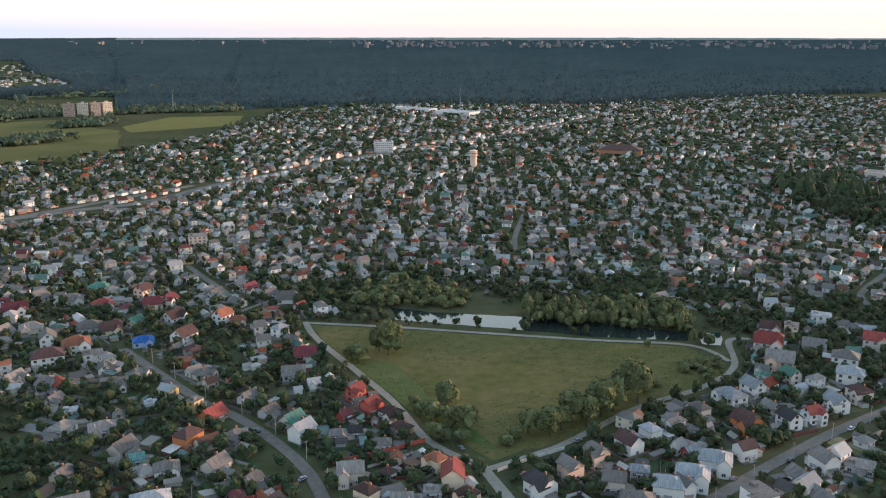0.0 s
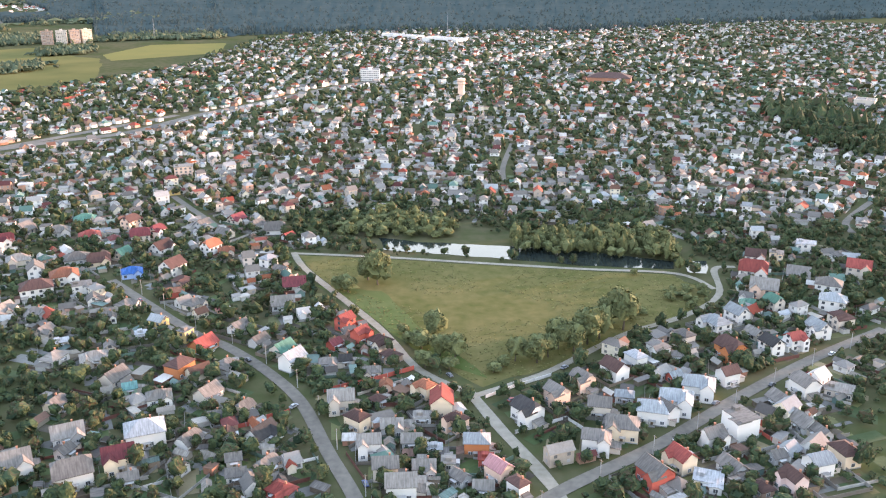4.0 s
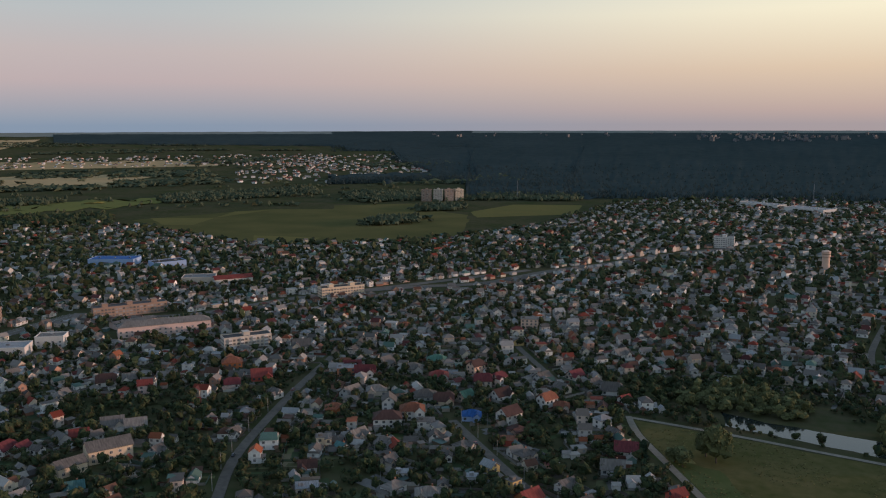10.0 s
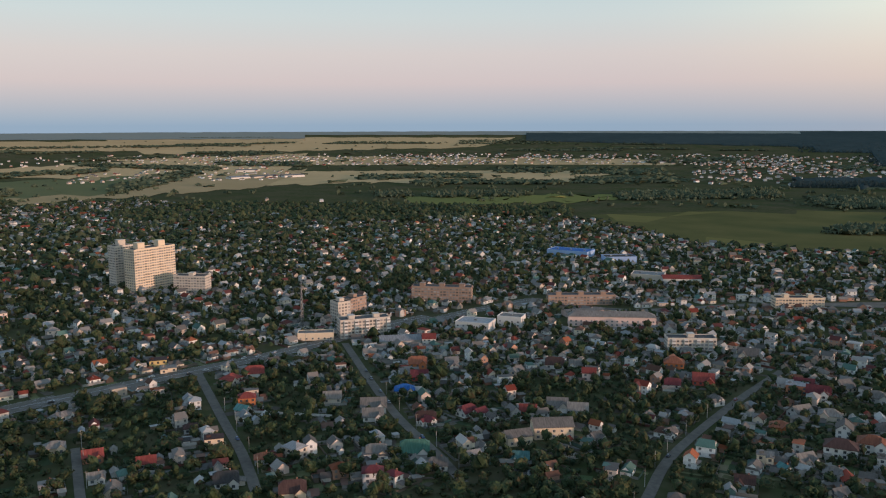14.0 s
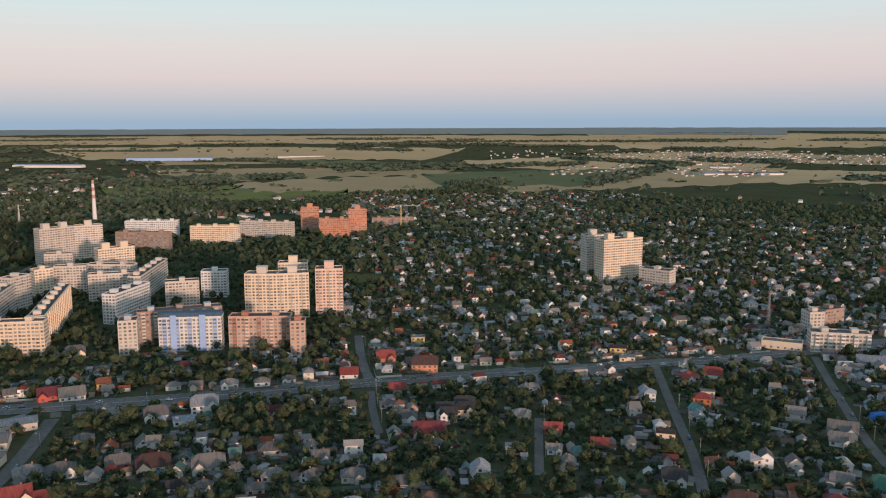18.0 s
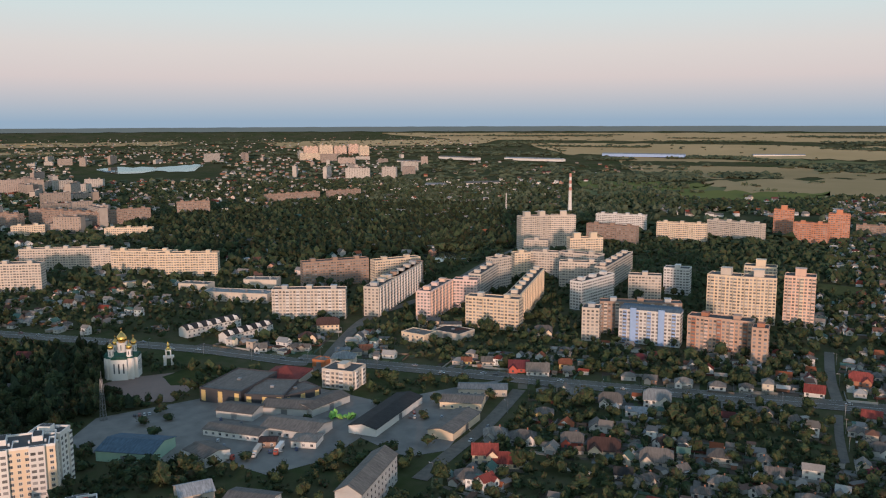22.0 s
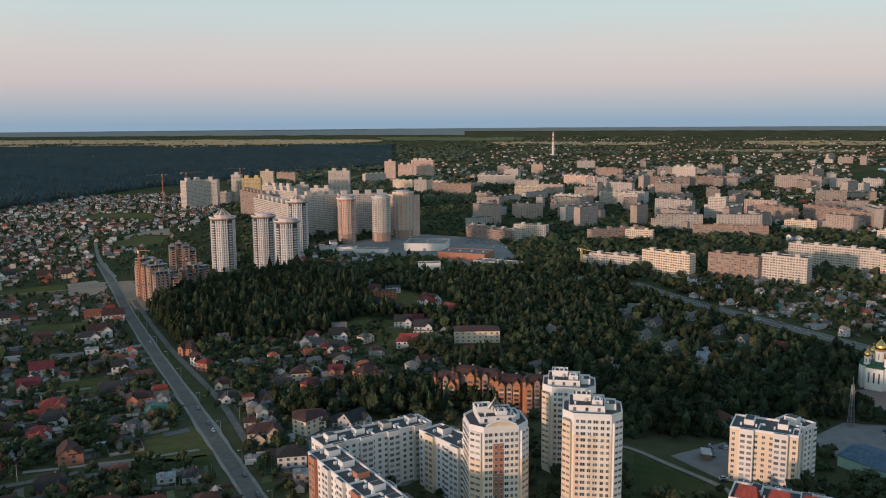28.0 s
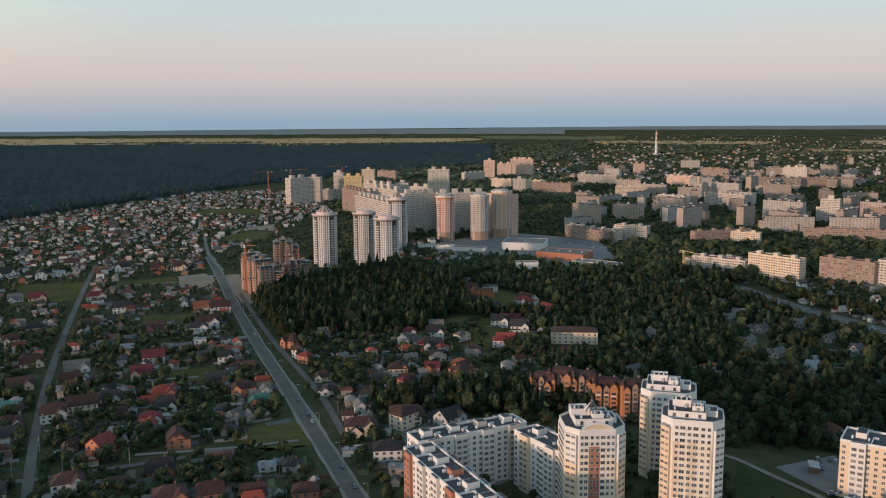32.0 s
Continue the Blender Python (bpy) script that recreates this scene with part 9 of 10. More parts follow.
TRUNK_MESH = trunk.mesh("trunk", ["bark"])
TREES = [0]


def tree(x, y, high, wide, mat="foliage", label="leafy green garden tree", turn=0.0):
    TREES[0] += 1
    root = tagged(new("tree"), label, "tree", group="trees of the suburb")
    root.matrix_world = pose(x, y, 0.0, 0, 0, turn) @ Matrix.Diagonal((wide, wide, high, 1))
    part("trunk", TRUNK_MESH, "bark", root)
    c = part("crown", CROWN_MESHES[TREES[0] % 6], mat, root)
    c.location.z = 0.12
    c.scale.z = 0.88
    return root


def many_trees(name, places, shapes, mat, label):
    """Trees joined into one mesh; places: rows of x, y, height, width, turn."""
    vs, fs, base = [], [], 0
    for i, (x, y, h, w, a) in enumerate(places):
        v, f = shapes[i % len(shapes)]
        w2 = w * (0.65 + 0.7 * ((i * 0.618) % 1))
        ca, sa, lean = math.cos(a), math.sin(a), 0.25 * math.sin(i * 1.7)
        q = np.empty_like(v)
        vx, vy = (v[:, 0] + lean * v[:, 2]) * w, v[:, 1] * w2
        q[:, 0] = vx * ca - vy * sa + x
        q[:, 1] = vx * sa + vy * ca + y
        q[:, 2] = v[:, 2] * h * 0.93 + h * 0.07
        vs.append(q)
        fs.append(f + base)
        base += len(v)
    if not vs:
        return
    vs, fs = np.vstack(vs), np.vstack(fs)
    me = bpy.data.meshes.new(name)
    me.vertices.add(len(vs))
    me.vertices.foreach_set("co", vs.ravel())
    me.loops.add(fs.size)
    me.loops.foreach_set("vertex_index", fs.ravel().astype(np.int32))
    me.polygons.add(len(fs))
    me.polygons.foreach_set("loop_start", np.arange(0, fs.size, 3, dtype=np.int32))
    me.polygons.foreach_set("loop_total", np.full(len(fs), 3, dtype=np.int32))
    me.materials.append(MATS[mat])
    me.polygons.foreach_set("use_smooth", np.zeros(len(fs), bool))
    me.update(calc_edges=True)
    tagged(new(name, me), label, "trees", kind="stuff")


SPOTS = []


HOLES = []


def is_clear(a, b):
    i, j = int((a + REACH) / CELL), int((b + REACH) / CELL)
    return 2 < i < SIDE - 3 and 2 < j < SIDE - 3 and not no_tree[i - 2:i + 3, j - 2:j + 3].any()


def wood(step, high, pts, anywhere=False, gaps=0.0):
    """A stand of trees, filled evenly."""
    xs, ys = [p[0] for p in pts], [p[1] for p in pts]
    gx, gy = np.meshgrid(np.arange(min(xs), max(xs), step * 0.86), np.arange(min(ys), max(ys), step * 0.86))
    x = gx.ravel() + rng.uniform(-0.45, 0.45, gx.size) * step
    y = gy.ravel() + rng.uniform(-0.45, 0.45, gx.size) * step
    k = inside(x, y, pts)
    x, y = x[k], y[k]
    if gaps and len(x):
        holes = [(a, b) for a, b in zip(x, y) if rng.random() < gaps and is_clear(a, b)]
        for a, b in holes:
            far = np.hypot(x - a, y - b) > (7.5 if math.hypot(a, b) > 500 else 10)
            x, y = x[far], y[far]
        HOLES.extend(holes)
    for a, b in zip(x, y):
        if anywhere is True or anywhere and not built[int((a + REACH) / CELL), int((b + REACH) / CELL)] or not anywhere and (0 <= int((a + REACH) / CELL) < SIDE and 0 <= int((b + REACH) / CELL) < SIDE and not no_tree[int((a + REACH) / CELL), int((b + REACH) / CELL)]):
            h = high * rng.uniform(0.55, 1.35)
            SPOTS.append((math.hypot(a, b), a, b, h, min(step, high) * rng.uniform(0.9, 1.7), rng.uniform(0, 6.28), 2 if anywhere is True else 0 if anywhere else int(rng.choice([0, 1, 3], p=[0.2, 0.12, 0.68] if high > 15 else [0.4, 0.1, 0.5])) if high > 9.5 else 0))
    if not anywhere:
        claim_poly(pts)


wood(7, 9, [(-74, 545), (-58, 577), (-35, 605), (6, 584), (18, 564), (10, 542), (-36, 545)], True)
wood(6.5, 11.5, [(52, 514), (55, 540), (83, 546), (158, 540), (158, 511), (150, 495), (94, 506)], True)
wood(6, 4.5, [(129, 449), (158, 449), (153, 429), (135, 414), (128, 433)], True)
wood(8.5, 15, [(398, 1020), (438, 1040), (480, 985), (462, 900), (490, 858), (440, 750), (390, 790), (386, 880)], 1)
wood(6, 16, [(35, -700), (55, -862), (32, -915), (-30, -967), (-127, -1021), (-174, -934), (-192, -865), (-184, -758), (-117, -706), (-48, -701), (-2, -711)])
wood(7, 12, [(-206, -976), (-505, -873), (-473, -727), (-492, -605), (-511, -526), (-433, -452), (-394, -379), (-367, -404), (-341, -397), (-329, -454), (-284, -496), (-233, -543), (-151, -636)], gaps=0.010)
wood(7, 12, [(-218, -924), (-447, -948), (-489, -863), (-538, -681), (-317, -393), (-236, -410), (-261, -504), (-245, -560), (-177, -574), (-215, -665), (-212, -803)], gaps=0.008)
wood(6.5, 15, [(-42, -526), (-106, -549), (-162, -525), (-215, -490), (-163, -480), (-102, -492), (-61, -501)])
wood(8, 10, [(-1261, -1079), (-1412, -1003), (-1596, -900), (-1703, -646), (-1199, -452), (-1085, -527), (-878, -630), (-896, -706), (-904, -804)], gaps=0.03)
wood(8, 10, [(-1239, -1228), (-1457, -722), (-1603, -548), (-1136, -389), (-1056, -492), (-1001, -515), (-988, -658), (-874, -828)], gaps=0.025)
wood(9, 9, [(-1771, 518), (-1903, 739), (-1560, 1091), (-1268, 1326), (-1172, 1226), (-1273, 1075), (-1291, 927), (-1492, 655), (-1643, 480)], gaps=0.01)
wood(9, 9, [(-1995, -453), (-1917, -104), (-2135, 43), (-2162, 238), (-2330, 319), (-2344, 415), (-2109, 417), (-2103, 43), (-1741, 12), (-1758, -401)])
wood(7, 9, [(-349, -359), (-351, -322), (-334, -280), (-315, -278), (-305, -316)])
wood(32, 7, [(-333, -383), (-372, -399), (-427, -365), (-477, -303), (-467, -246), (-420, -234), (-372, -235), (-343, -252), (-349, -288), (-324, -311)], 1)
wood(32, 7, [(-408, -234), (-492, -237), (-525, -214), (-543, -198), (-471, -187), (-410, -181), (-392, -198)], 1)
wood(12, 7, [(-173, -847), (-216, -901), (-257, -797), (-238, -745), (-216, -764), (-184, -770)], 1)
wood(12, 7, [(-120, -738), (-156, -766), (-204, -722), (-202, -671), (-171, -637), (-147, -612), (-136, -557), (-113, -572), (-94, -592)], 1)

# garden trees between the houses
step = 7.6
gx, gy = np.meshgrid(np.arange(-2300, 1400, step), np.arange(-2300, 2700, step))
x = gx.ravel() + rng.uniform(-0.5, 0.5, gx.size) * step
y = gy.ravel() + rng.uniform(-0.5, 0.5, gx.size) * step
ok = np.zeros(len(x), bool)
for poly in RESIDENTIAL:
    ok |= inside(x, y, poly)
far_side = np.hypot(x, y)
turn_all = np.degrees(np.arctan2(-x, y)) % 360
limit = np.interp(turn_all, [0, 55, 60, 88, 100, 108, 165, 176, 181, 187, 205, 330, 360], [500, 500, 1100, 1450, 1500, 2600, 2600, 2500, 2100, 900, 900, 500, 500])
ok |= (far_side < limit) & (rng.random(len(x)) < 0.8)
ii, jj = ((x + REACH) / CELL).astype(int), ((y + REACH) / CELL).astype(int)
ok &= (ii >= 0) & (ii < SIDE) & (jj >= 0) & (jj < SIDE)
ok[ok] &= ~no_tree[ii[ok], jj[ok]]
dist = np.hypot(x, y)
turn_of = np.degrees(np.arctan2(-x, y)) % 360
ok &= (dist > 170) & (dist < 2650) & ((turn_of < 206) | (turn_of > 326))
ok &= rng.random(len(x)) < np.where(dist < 640, np.where((turn_of > 30) & (turn_of < 130), 0.84, 0.9), np.where(dist < 1100, np.where((turn_of > 320) | (turn_of < 26), 0.55, 0.72), np.where(dist < 1250, 0.66, np.where((turn_of > 55) & (turn_of < 125), 0.6, 0.44))))
for a, b, dd in zip(x[ok], y[ok], dist[ok]):
    h = rng.uniform(3.2, 9.0) if dd < 620 and b > 150 and abs(a) < 0.75 * b else rng.uniform(3.5, 9.8) * (1.0 if dd < 1000 else 0.85)
    if a < -500 and b < 20 and dd < 1500:
        h *= 1.0 if b < -450 and dd < 1000 else 1.12
    if rng.random() < 0.05:
        h *= 1.5
    if dd < 820 and b < -300 and a > -60:
        h *= 1.08
    if dd > 820 and b < 0 and a > 0.05 * b:
        h *= 0.72
        if rng.random() < 0.2:
            continue
    SPOTS.append((dd, a, b, h, h * rng.uniform(0.7, 1.15) * (1.0 if dd < 1250 else 1.35), rng.uniform(0, 6.28), 0))
    # shrubs and young trees round it
    for _ in range(int(rng.integers(1, 4)) if dd < 720 else int(rng.integers(0, 2)) if dd < 1000 else 0):
        q, far = rng.uniform(0, 6.28), rng.uniform(0.4, 0.8) * h + 1.2
        c, e = a + math.cos(q) * far, b + math.sin(q) * far
        i, j = int((c + REACH) / CELL), int((e + REACH) / CELL)
        if not no_tree[i, j] and not taken[i, j]:
            g = rng.uniform(1.6, 4.2)
            SPOTS.append((dd, c, e, g, g * rng.uniform(0.9, 1.5), q, 4))
# single willows and shrubs on the meadow
for x, y, h, w in ((97, 394, 21, 15), (91, 401, 15, 13), (76, 378, 19, 15), (83, 384, 17, 13), (61, 373, 16, 13), (68, 370, 15, 11), (49, 358, 13, 11), (55, 364, 12, 10), (39, 360, 12, 9), (-31, 459, 20, 14), (-37, 466, 14, 11), (-47, 447, 10, 10), (-52, 452, 8, 9), (2, 386, 14, 11),
                   (11, 362, 13, 11), (4, 366, 11, 10), (-5, 374, 9, 10), (-3, 354, 8, 9), (-11, 380, 6, 7), (8, 352, 6, 7), (28, 349, 5, 6), (33, 354, 6, 6), (149, 478, 9, 5), (120, 472, 4, 4), (-14, 391, 5, 6), (104, 408, 6, 7), (110, 414, 4, 6)):
    SPOTS.append((1.0, x, y, h * 1.12, w * 1.25, x * 1.3, 2))
SPOTS.sort()
NEAR_LEFT = [160]
bands = {}
for i, (dd, a, b, h, w, t, pine) in enumerate(SPOTS):
    if dd > 1500 and i % 4 == 0:
        continue
    if dd < 372 and 33 < math.degrees(math.atan2(-a, b)) % 360 < 332 and i % 4:
        continue
    if NEAR_LEFT[0] and pine != 4:
        NEAR_LEFT[0] -= 1
        tree(a, b, h, w, "willow" if pine == 2 else "foliage", "olive willow by the meadow" if pine == 2 else "leafy green garden tree", turn=math.degrees(t))
    else:
        bands.setdefault((0 if dd < 400 else 1 if dd < 620 else 2 if dd < 1000 else 3, pine), []).append((a, b, h, w, t))
for (lod, pine), rows in bands.items():
    if pine == 1:
        rows = [(a, b, h * 1.12, w * 0.78, t) for a, b, h, w, t in rows]
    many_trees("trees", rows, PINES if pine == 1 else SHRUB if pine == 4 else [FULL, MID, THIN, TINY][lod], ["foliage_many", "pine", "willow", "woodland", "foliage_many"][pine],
               ["green fruit and garden trees between the houses", "dark dense woodland trees", "pale olive willows round the meadow and pond", "leafy trees of the woodland, dense shade in their colour", "low green shrubs and fruit bushes in the gardens"][pine])

# ---- the plain beyond: hamlets, copses, tree lines and the skyline ----
def scatter_far(name, label, category, mats, count, turns, dists, make, kind="stuff"):
    s = Soup()
    for _ in range(count):
        turn = rng.uniform(*turns)
        d = 1 / rng.uniform(1 / dists[1], 1 / dists[0])
        if 128.5 < turn < 137.5 and 2750 < d < 3750:  # the lake and its open bank
            continue
        x, y, z, sz = lay(*polar(turn, d))
        make(s, x, y, z + 0.3, sz)
    tagged(new(name, s.mesh(name, mats)), label, category, kind=kind)


def far_house(s, x, y, z, sz):
    m = pose(x, y, z, 0, 0, rng.uniform(0, 360)) @ Matrix.Scale(sz, 4)
    w, d, h = rng.uniform(4, 8), rng.uniform(3.5, 5), rng.uniform(3, 6)
    s.box(-w, -d, 0, w, d, h, 0, m)
    s.add([tuple(m @ Vector(p)) for p in ((-w, -d, h), (w, -d, h), (w, d, h), (-w, d, h), (-w, 0, h + 3.4), (w, 0, h + 3.4))], [(0, 1, 5, 4), (2, 3, 4, 5), (1, 2, 5), (3, 0, 4)], 1)


def far_copse(s, x, y, z, sz):
    v, f = TINY[int(rng.integers(0, 7))]
    near = math.hypot(x, y) < 2600
    for _ in range(3 if near else 1):
        w, h = (rng.uniform(5, 11) if near else rng.uniform(8, 20)) * sz, rng.uniform(5, 11) * sz
        a, k = rng.uniform(0, 6.28), rng.uniform(1.0, 1.7 if near else 3.0)
        ox, oy = (rng.normal(0, 9, 2) if near else (0, 0))
        s.add([(x + ox + w * (p[0] * k * math.cos(a) - p[1] * math.sin(a)), y + oy + w * (p[0] * k * math.sin(a) + p[1] * math.cos(a)), z + h * p[2]) for p in v], [tuple(q) for q in f])


def far_block(s, x, y, z, sz):
    m = pose(x, y, z, 0, 0, rng.choice([25, 115, 60, 150]) + rng.normal(0, 6)) @ Matrix.Scale(sz, 4)
    w, d, floors = rng.uniform(12, 38), rng.uniform(6, 7.5), int(rng.choice([5, 5, 5, 9, 9, 12]))
    h = floors * 2.9 + 1
    s.box(-w, -d, -2, w, d, h, 0, m)
    s.box(-w + 1, -d + 1, h, w - 1, d - 1, h + 0.4, 2, m)
    for k in range(max(1, int(w / 9))):
        u = -w + (k + 0.5) * 2 * w / max(1, int(w / 9))
        s.box(u - 2.5, -2.5, h + 0.4, u + 2.5, 2.5, h + 3, 0, m)
    for f in range(floors):
        for y0 in (-d - 0.06, d + 0.06):
            n = int(w / 2.4)
            for k in range(n):
                u = -w + (k + 0.3) * 2 * w / n
                q = [(u, y0, f * 2.9 + 1), (u + 2.2, y0, f * 2.9 + 1), (u + 2.2, y0, f * 2.9 + 2.5), (u, y0, f * 2.9 + 2.5)]
                s.add([tuple(m @ Vector(p)) for p in (q if y0 < 0 else q[::-1])], [(0, 1, 2, 3)], 1)


def sky_block(s, x, y, z, sz):
    m = pose(x, y, z, 0, 0, rng.uniform(0, 360)) @ Matrix.Scale(sz, 4)
    w, d, h = rng.uniform(8, 34), rng.uniform(8, 12), rng.choice([20, 27, 36, 48])
    s.box(-w, -d, -2, w, d, h, 0, m)


HOUSE_MATS = ["walls_many", "roofs_many"]
TOWN_MATS = ["villa_walls", "roofs_many"]
for count, turns, dists in ((260, (22, 34), (3300, 5200)), (300, (20, 36), (2700, 4300)), (420, (30, 56), (4000, 5400)), (260, (50, 68), (3900, 5200)), (120, (62, 76), (2900, 3900)), (160, (60, 80), (4200, 5600)),
                            (1300, (118, 165), (2600, 5200)), (700, (112, 160), (4800, 9500)), (240, (172, 196), (6500, 9000)), (40, (100, 116), (2500, 3800)), (150, (84, 100), (1650, 2050)), (120, (60, 84), (1650, 2100))):
    scatter_far("houses", "distant village houses on the plain", "houses", TOWN_MATS if turns[0] > 99 else HOUSE_MATS, count, turns, dists, far_house)
for count, turns, dists in ((260, (20, 60), (2400, 5600)), (170, (60, 104), (1750, 6000)), (2600, (106, 166), (2500, 8000)), (700, (106, 200), (6500, 15000)), (260, (36, 106), (5200, 14000)), (240, (50, 106), (1400, 1900)), (60, (22, 60), (1900, 2300)), (700, (98, 119), (1650, 3500)), (800, (161, 177), (1900, 2900))):
    scatter_far("trees", "distant copses and hedgerow trees", "trees", ["hazed_copse"], count, turns, dists, far_copse)
scatter_far("apartment_blocks", "distant apartment blocks of the town", "apartment blocks", ["flats_many", "glass_many", "felt"], 120, (136, 161), (1450, 3100), far_block)
scatter_far("apartment_blocks", "distant apartment blocks of the town", "apartment blocks", ["flats_many", "glass_many", "felt"], 45, (115, 156), (2600, 4600), far_block)
scatter_far("skyline", "low city skyline beyond the forest", "skyline", ["skyline"], 260, (-29, 6), (9000, 16000), sky_block)
scatter_far("skyline", "low city skyline beyond the forest", "skyline", ["skyline"], 16, (6, 24), (12000, 17000), sky_block)
tree_rows = Soup()


def belt(t0, d0, t1, d1, deep):
    """A row of field trees between two turns; deep: its breadth as a share of the distance."""
    if t0 - t1 > 180:
        t0 -= 360
    for k in range(int(abs(t1 - t0) * 26 * (1 + min(2.0, deep * 5))) + 5):
        u = rng.random()
        d = 1 / ((1 - u) / d0 + u / d1) * (1 + deep * rng.random())
        x, y, z, sz = lay(*polar(t0 + (t1 - t0) * u, d))
        far_copse(tree_rows, x, y, z + 0.3, sz)


# conifers along the near edge of each forest
edge_v, edge_f, edge_n = [], [], 0
for t0, t1, n0, n1, f0, f1 in FORESTS:
    for k in range(int(min(1500, abs(t1 - t0) * 70))):
        u, v = rng.random(), rng.random() ** 1.5
        near, far = 1 / ((1 - u) / n0 + u / n1), 1 / ((1 - u) / f0 + u / f1)
        d = 1 / ((1 - 0.5 * v) / near + 0.5 * v / far) * 0.985
        x, y, z, sz = lay(*polar(t0 + (t1 - t0) * u, d))
        pv, pf = PINES[k % 6]
        h, w = rng.uniform(12, 18) * sz, rng.uniform(7, 13) * sz
        edge_v.append(pv * (w, w, h) + (x, y, z))
        edge_f.append(pf + edge_n)
        edge_n += len(pv)
edge = bpy.data.meshes.new("trees")
edge.from_pydata(np.vstack(edge_v).tolist(), [], np.vstack(edge_f).tolist())
# same haze-tinted colour as the forest belts
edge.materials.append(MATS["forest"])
tagged(new("trees", edge), "dark conifers along the forest edge", "trees", kind="stuff")
belt(90.2, 3137, 82.0, 3219, 0.16)
belt(80.9, 3263, 76.7, 3504, 0.08)
belt(76.2, 3425, 73.7, 3632, 0.08)
belt(75.3, 4137, 67.0, 3495, 0.08)
belt(90.2, 5551, 85.2, 5215, 0.09)
belt(76.2, 4749, 69.4, 5050, 0.05)
belt(90.2, 6781, 78.4, 6460, 0.11)
belt(85.8, 7473, 64.9, 7662, 0.09)
belt(73.3, 2367, 68.0, 3245, 0.18)
belt(83.0, 2242, 79.2, 2462, 0.11)
belt(66.8, 5123, 62.8, 5444, 0.07)
belt(115.2, 5376, 112.5, 5536, 0.06)
belt(112.0, 5839, 108.8, 5922, 0.06)
belt(112.4, 4518, 106.5, 4391, 0.08)
belt(104.4, 3862, 101.5, 3859, 0.06)
belt(99.3, 4046, 95.6, 4114, 0.06)
belt(95.6, 4114, 90.2, 3328, 0.08)
belt(107.6, 2961, 105.8, 2991, 0.07)
belt(104.8, 2544, 97.3, 2608, 0.14)
belt(96.5, 2760, 92.6, 2764, 0.08)
belt(71.7, 3784, 67.1, 3625, 0.08)
belt(66.4, 5474, 64.6, 5495, 0.08)
belt(71.6, 7417, 62.0, 8866, 0.08)
belt(59.4, 8695, 53.4, 8389, 0.10)
belt(51.2, 8062, 44.3, 8122, 0.30)
belt(57.9, 2854, 49.8, 2918, 0.07)
belt(54.1, 2620, 44.3, 2615, 0.06)
belt(48.6, 3181, 44.3, 3236, 0.13)
belt(53.2, 2126, 46.8, 2162, 0.06)
belt(56.8, 2157, 54.6, 2154, 0.05)
belt(38.7, 4107, 33.1, 4268, 0.14)
belt(43.4, 2665, 36.8, 2728, 0.10)
belt(40.5, 2075, 30.9, 2236, 0.11)
belt(27.8, 3671, 21.2, 3800, 0.08)
belt(28.7, 2028, 23.9, 2020, 0.13)
belt(24.3, 2573, 16.9, 2639, 0.14)
belt(67.0, 3964, 61.0, 3793, 0.12)
belt(43.7, 3159, 37.7, 3165, 0.13)
belt(27.3, 1988, 24.2, 2143, 0.05)
belt(22.6, 2045, 17.6, 2051, 0.04)
belt(24.0, 1784, 21.1, 1811, 0.05)
belt(20.0, 2051, 13.4, 2038, 0.06)
belt(27.5, 1527, 24.1, 1578, 0.05)
belt(175.2, 2860, 165.7, 3362, 0.14)
belt(173.3, 3174, 166.1, 4058, 0.19)
belt(174.8, 2635, 170.2, 2884, 0.11)
belt(167.1, 3179, 161.5, 4232, 0.30)
belt(167.5, 3908, 161.1, 5177, 0.25)
belt(166.7, 4624, 160.0, 5818, 0.20)
for k in range(40):
    turn, d = rng.uniform(108, 200), 1 / rng.uniform(1 / 12000, 1 / 4600)
    belt(turn, d, turn - rng.uniform(2, 8), d * rng.uniform(0.97, 1.03), rng.uniform(0.02, 0.08))
for k in range(24):
    turn, d = rng.uniform(34, 112), 1 / rng.uniform(1 / 14000, 1 / 5500)
    belt(turn, d, turn - rng.uniform(2, 8), d * rng.uniform(0.97, 1.03), rng.uniform(0.02, 0.06))
tagged(new("trees", tree_rows.mesh("trees", ["hazed_copse"])), "dark rows of field trees on the plain", "trees", kind="stuff")


def far_shed(ax, ay, bx, by, high, wall, roof):
    x0, y0, z0, s0 = lay(ax, ay)
    wide = math.hypot(bx - ax, by - ay)
    root = tagged(new("warehouse"), f"long low {dict(white='white', blue='blue', pale='pale grey')[wall]} warehouse out on the plain", "warehouse", group="warehouses on the plain")
    root.matrix_world = pose(x0, y0, z0 + 0.3, 0, 0, math.degrees(math.atan2(by - ay, bx - ax))) @ Matrix.Scale(s0, 4)
    body, top = Soup(), Soup()
    body.box(0, 0, -2, wide, 40, high)
    part("wall", body, "wall_" + wall, root)
    top.add([(-1, -1, high), (wide + 1, -1, high), (wide + 1, 41, high), (-1, 41, high), (-1, 20, high + 4), (wide + 1, 20, high + 4)], [(0, 1, 5, 4), (2, 3, 4, 5), (1, 2, 5), (3, 0, 4), (3, 2, 1, 0)])
    part("roof", top, "roof_" + roof, root)


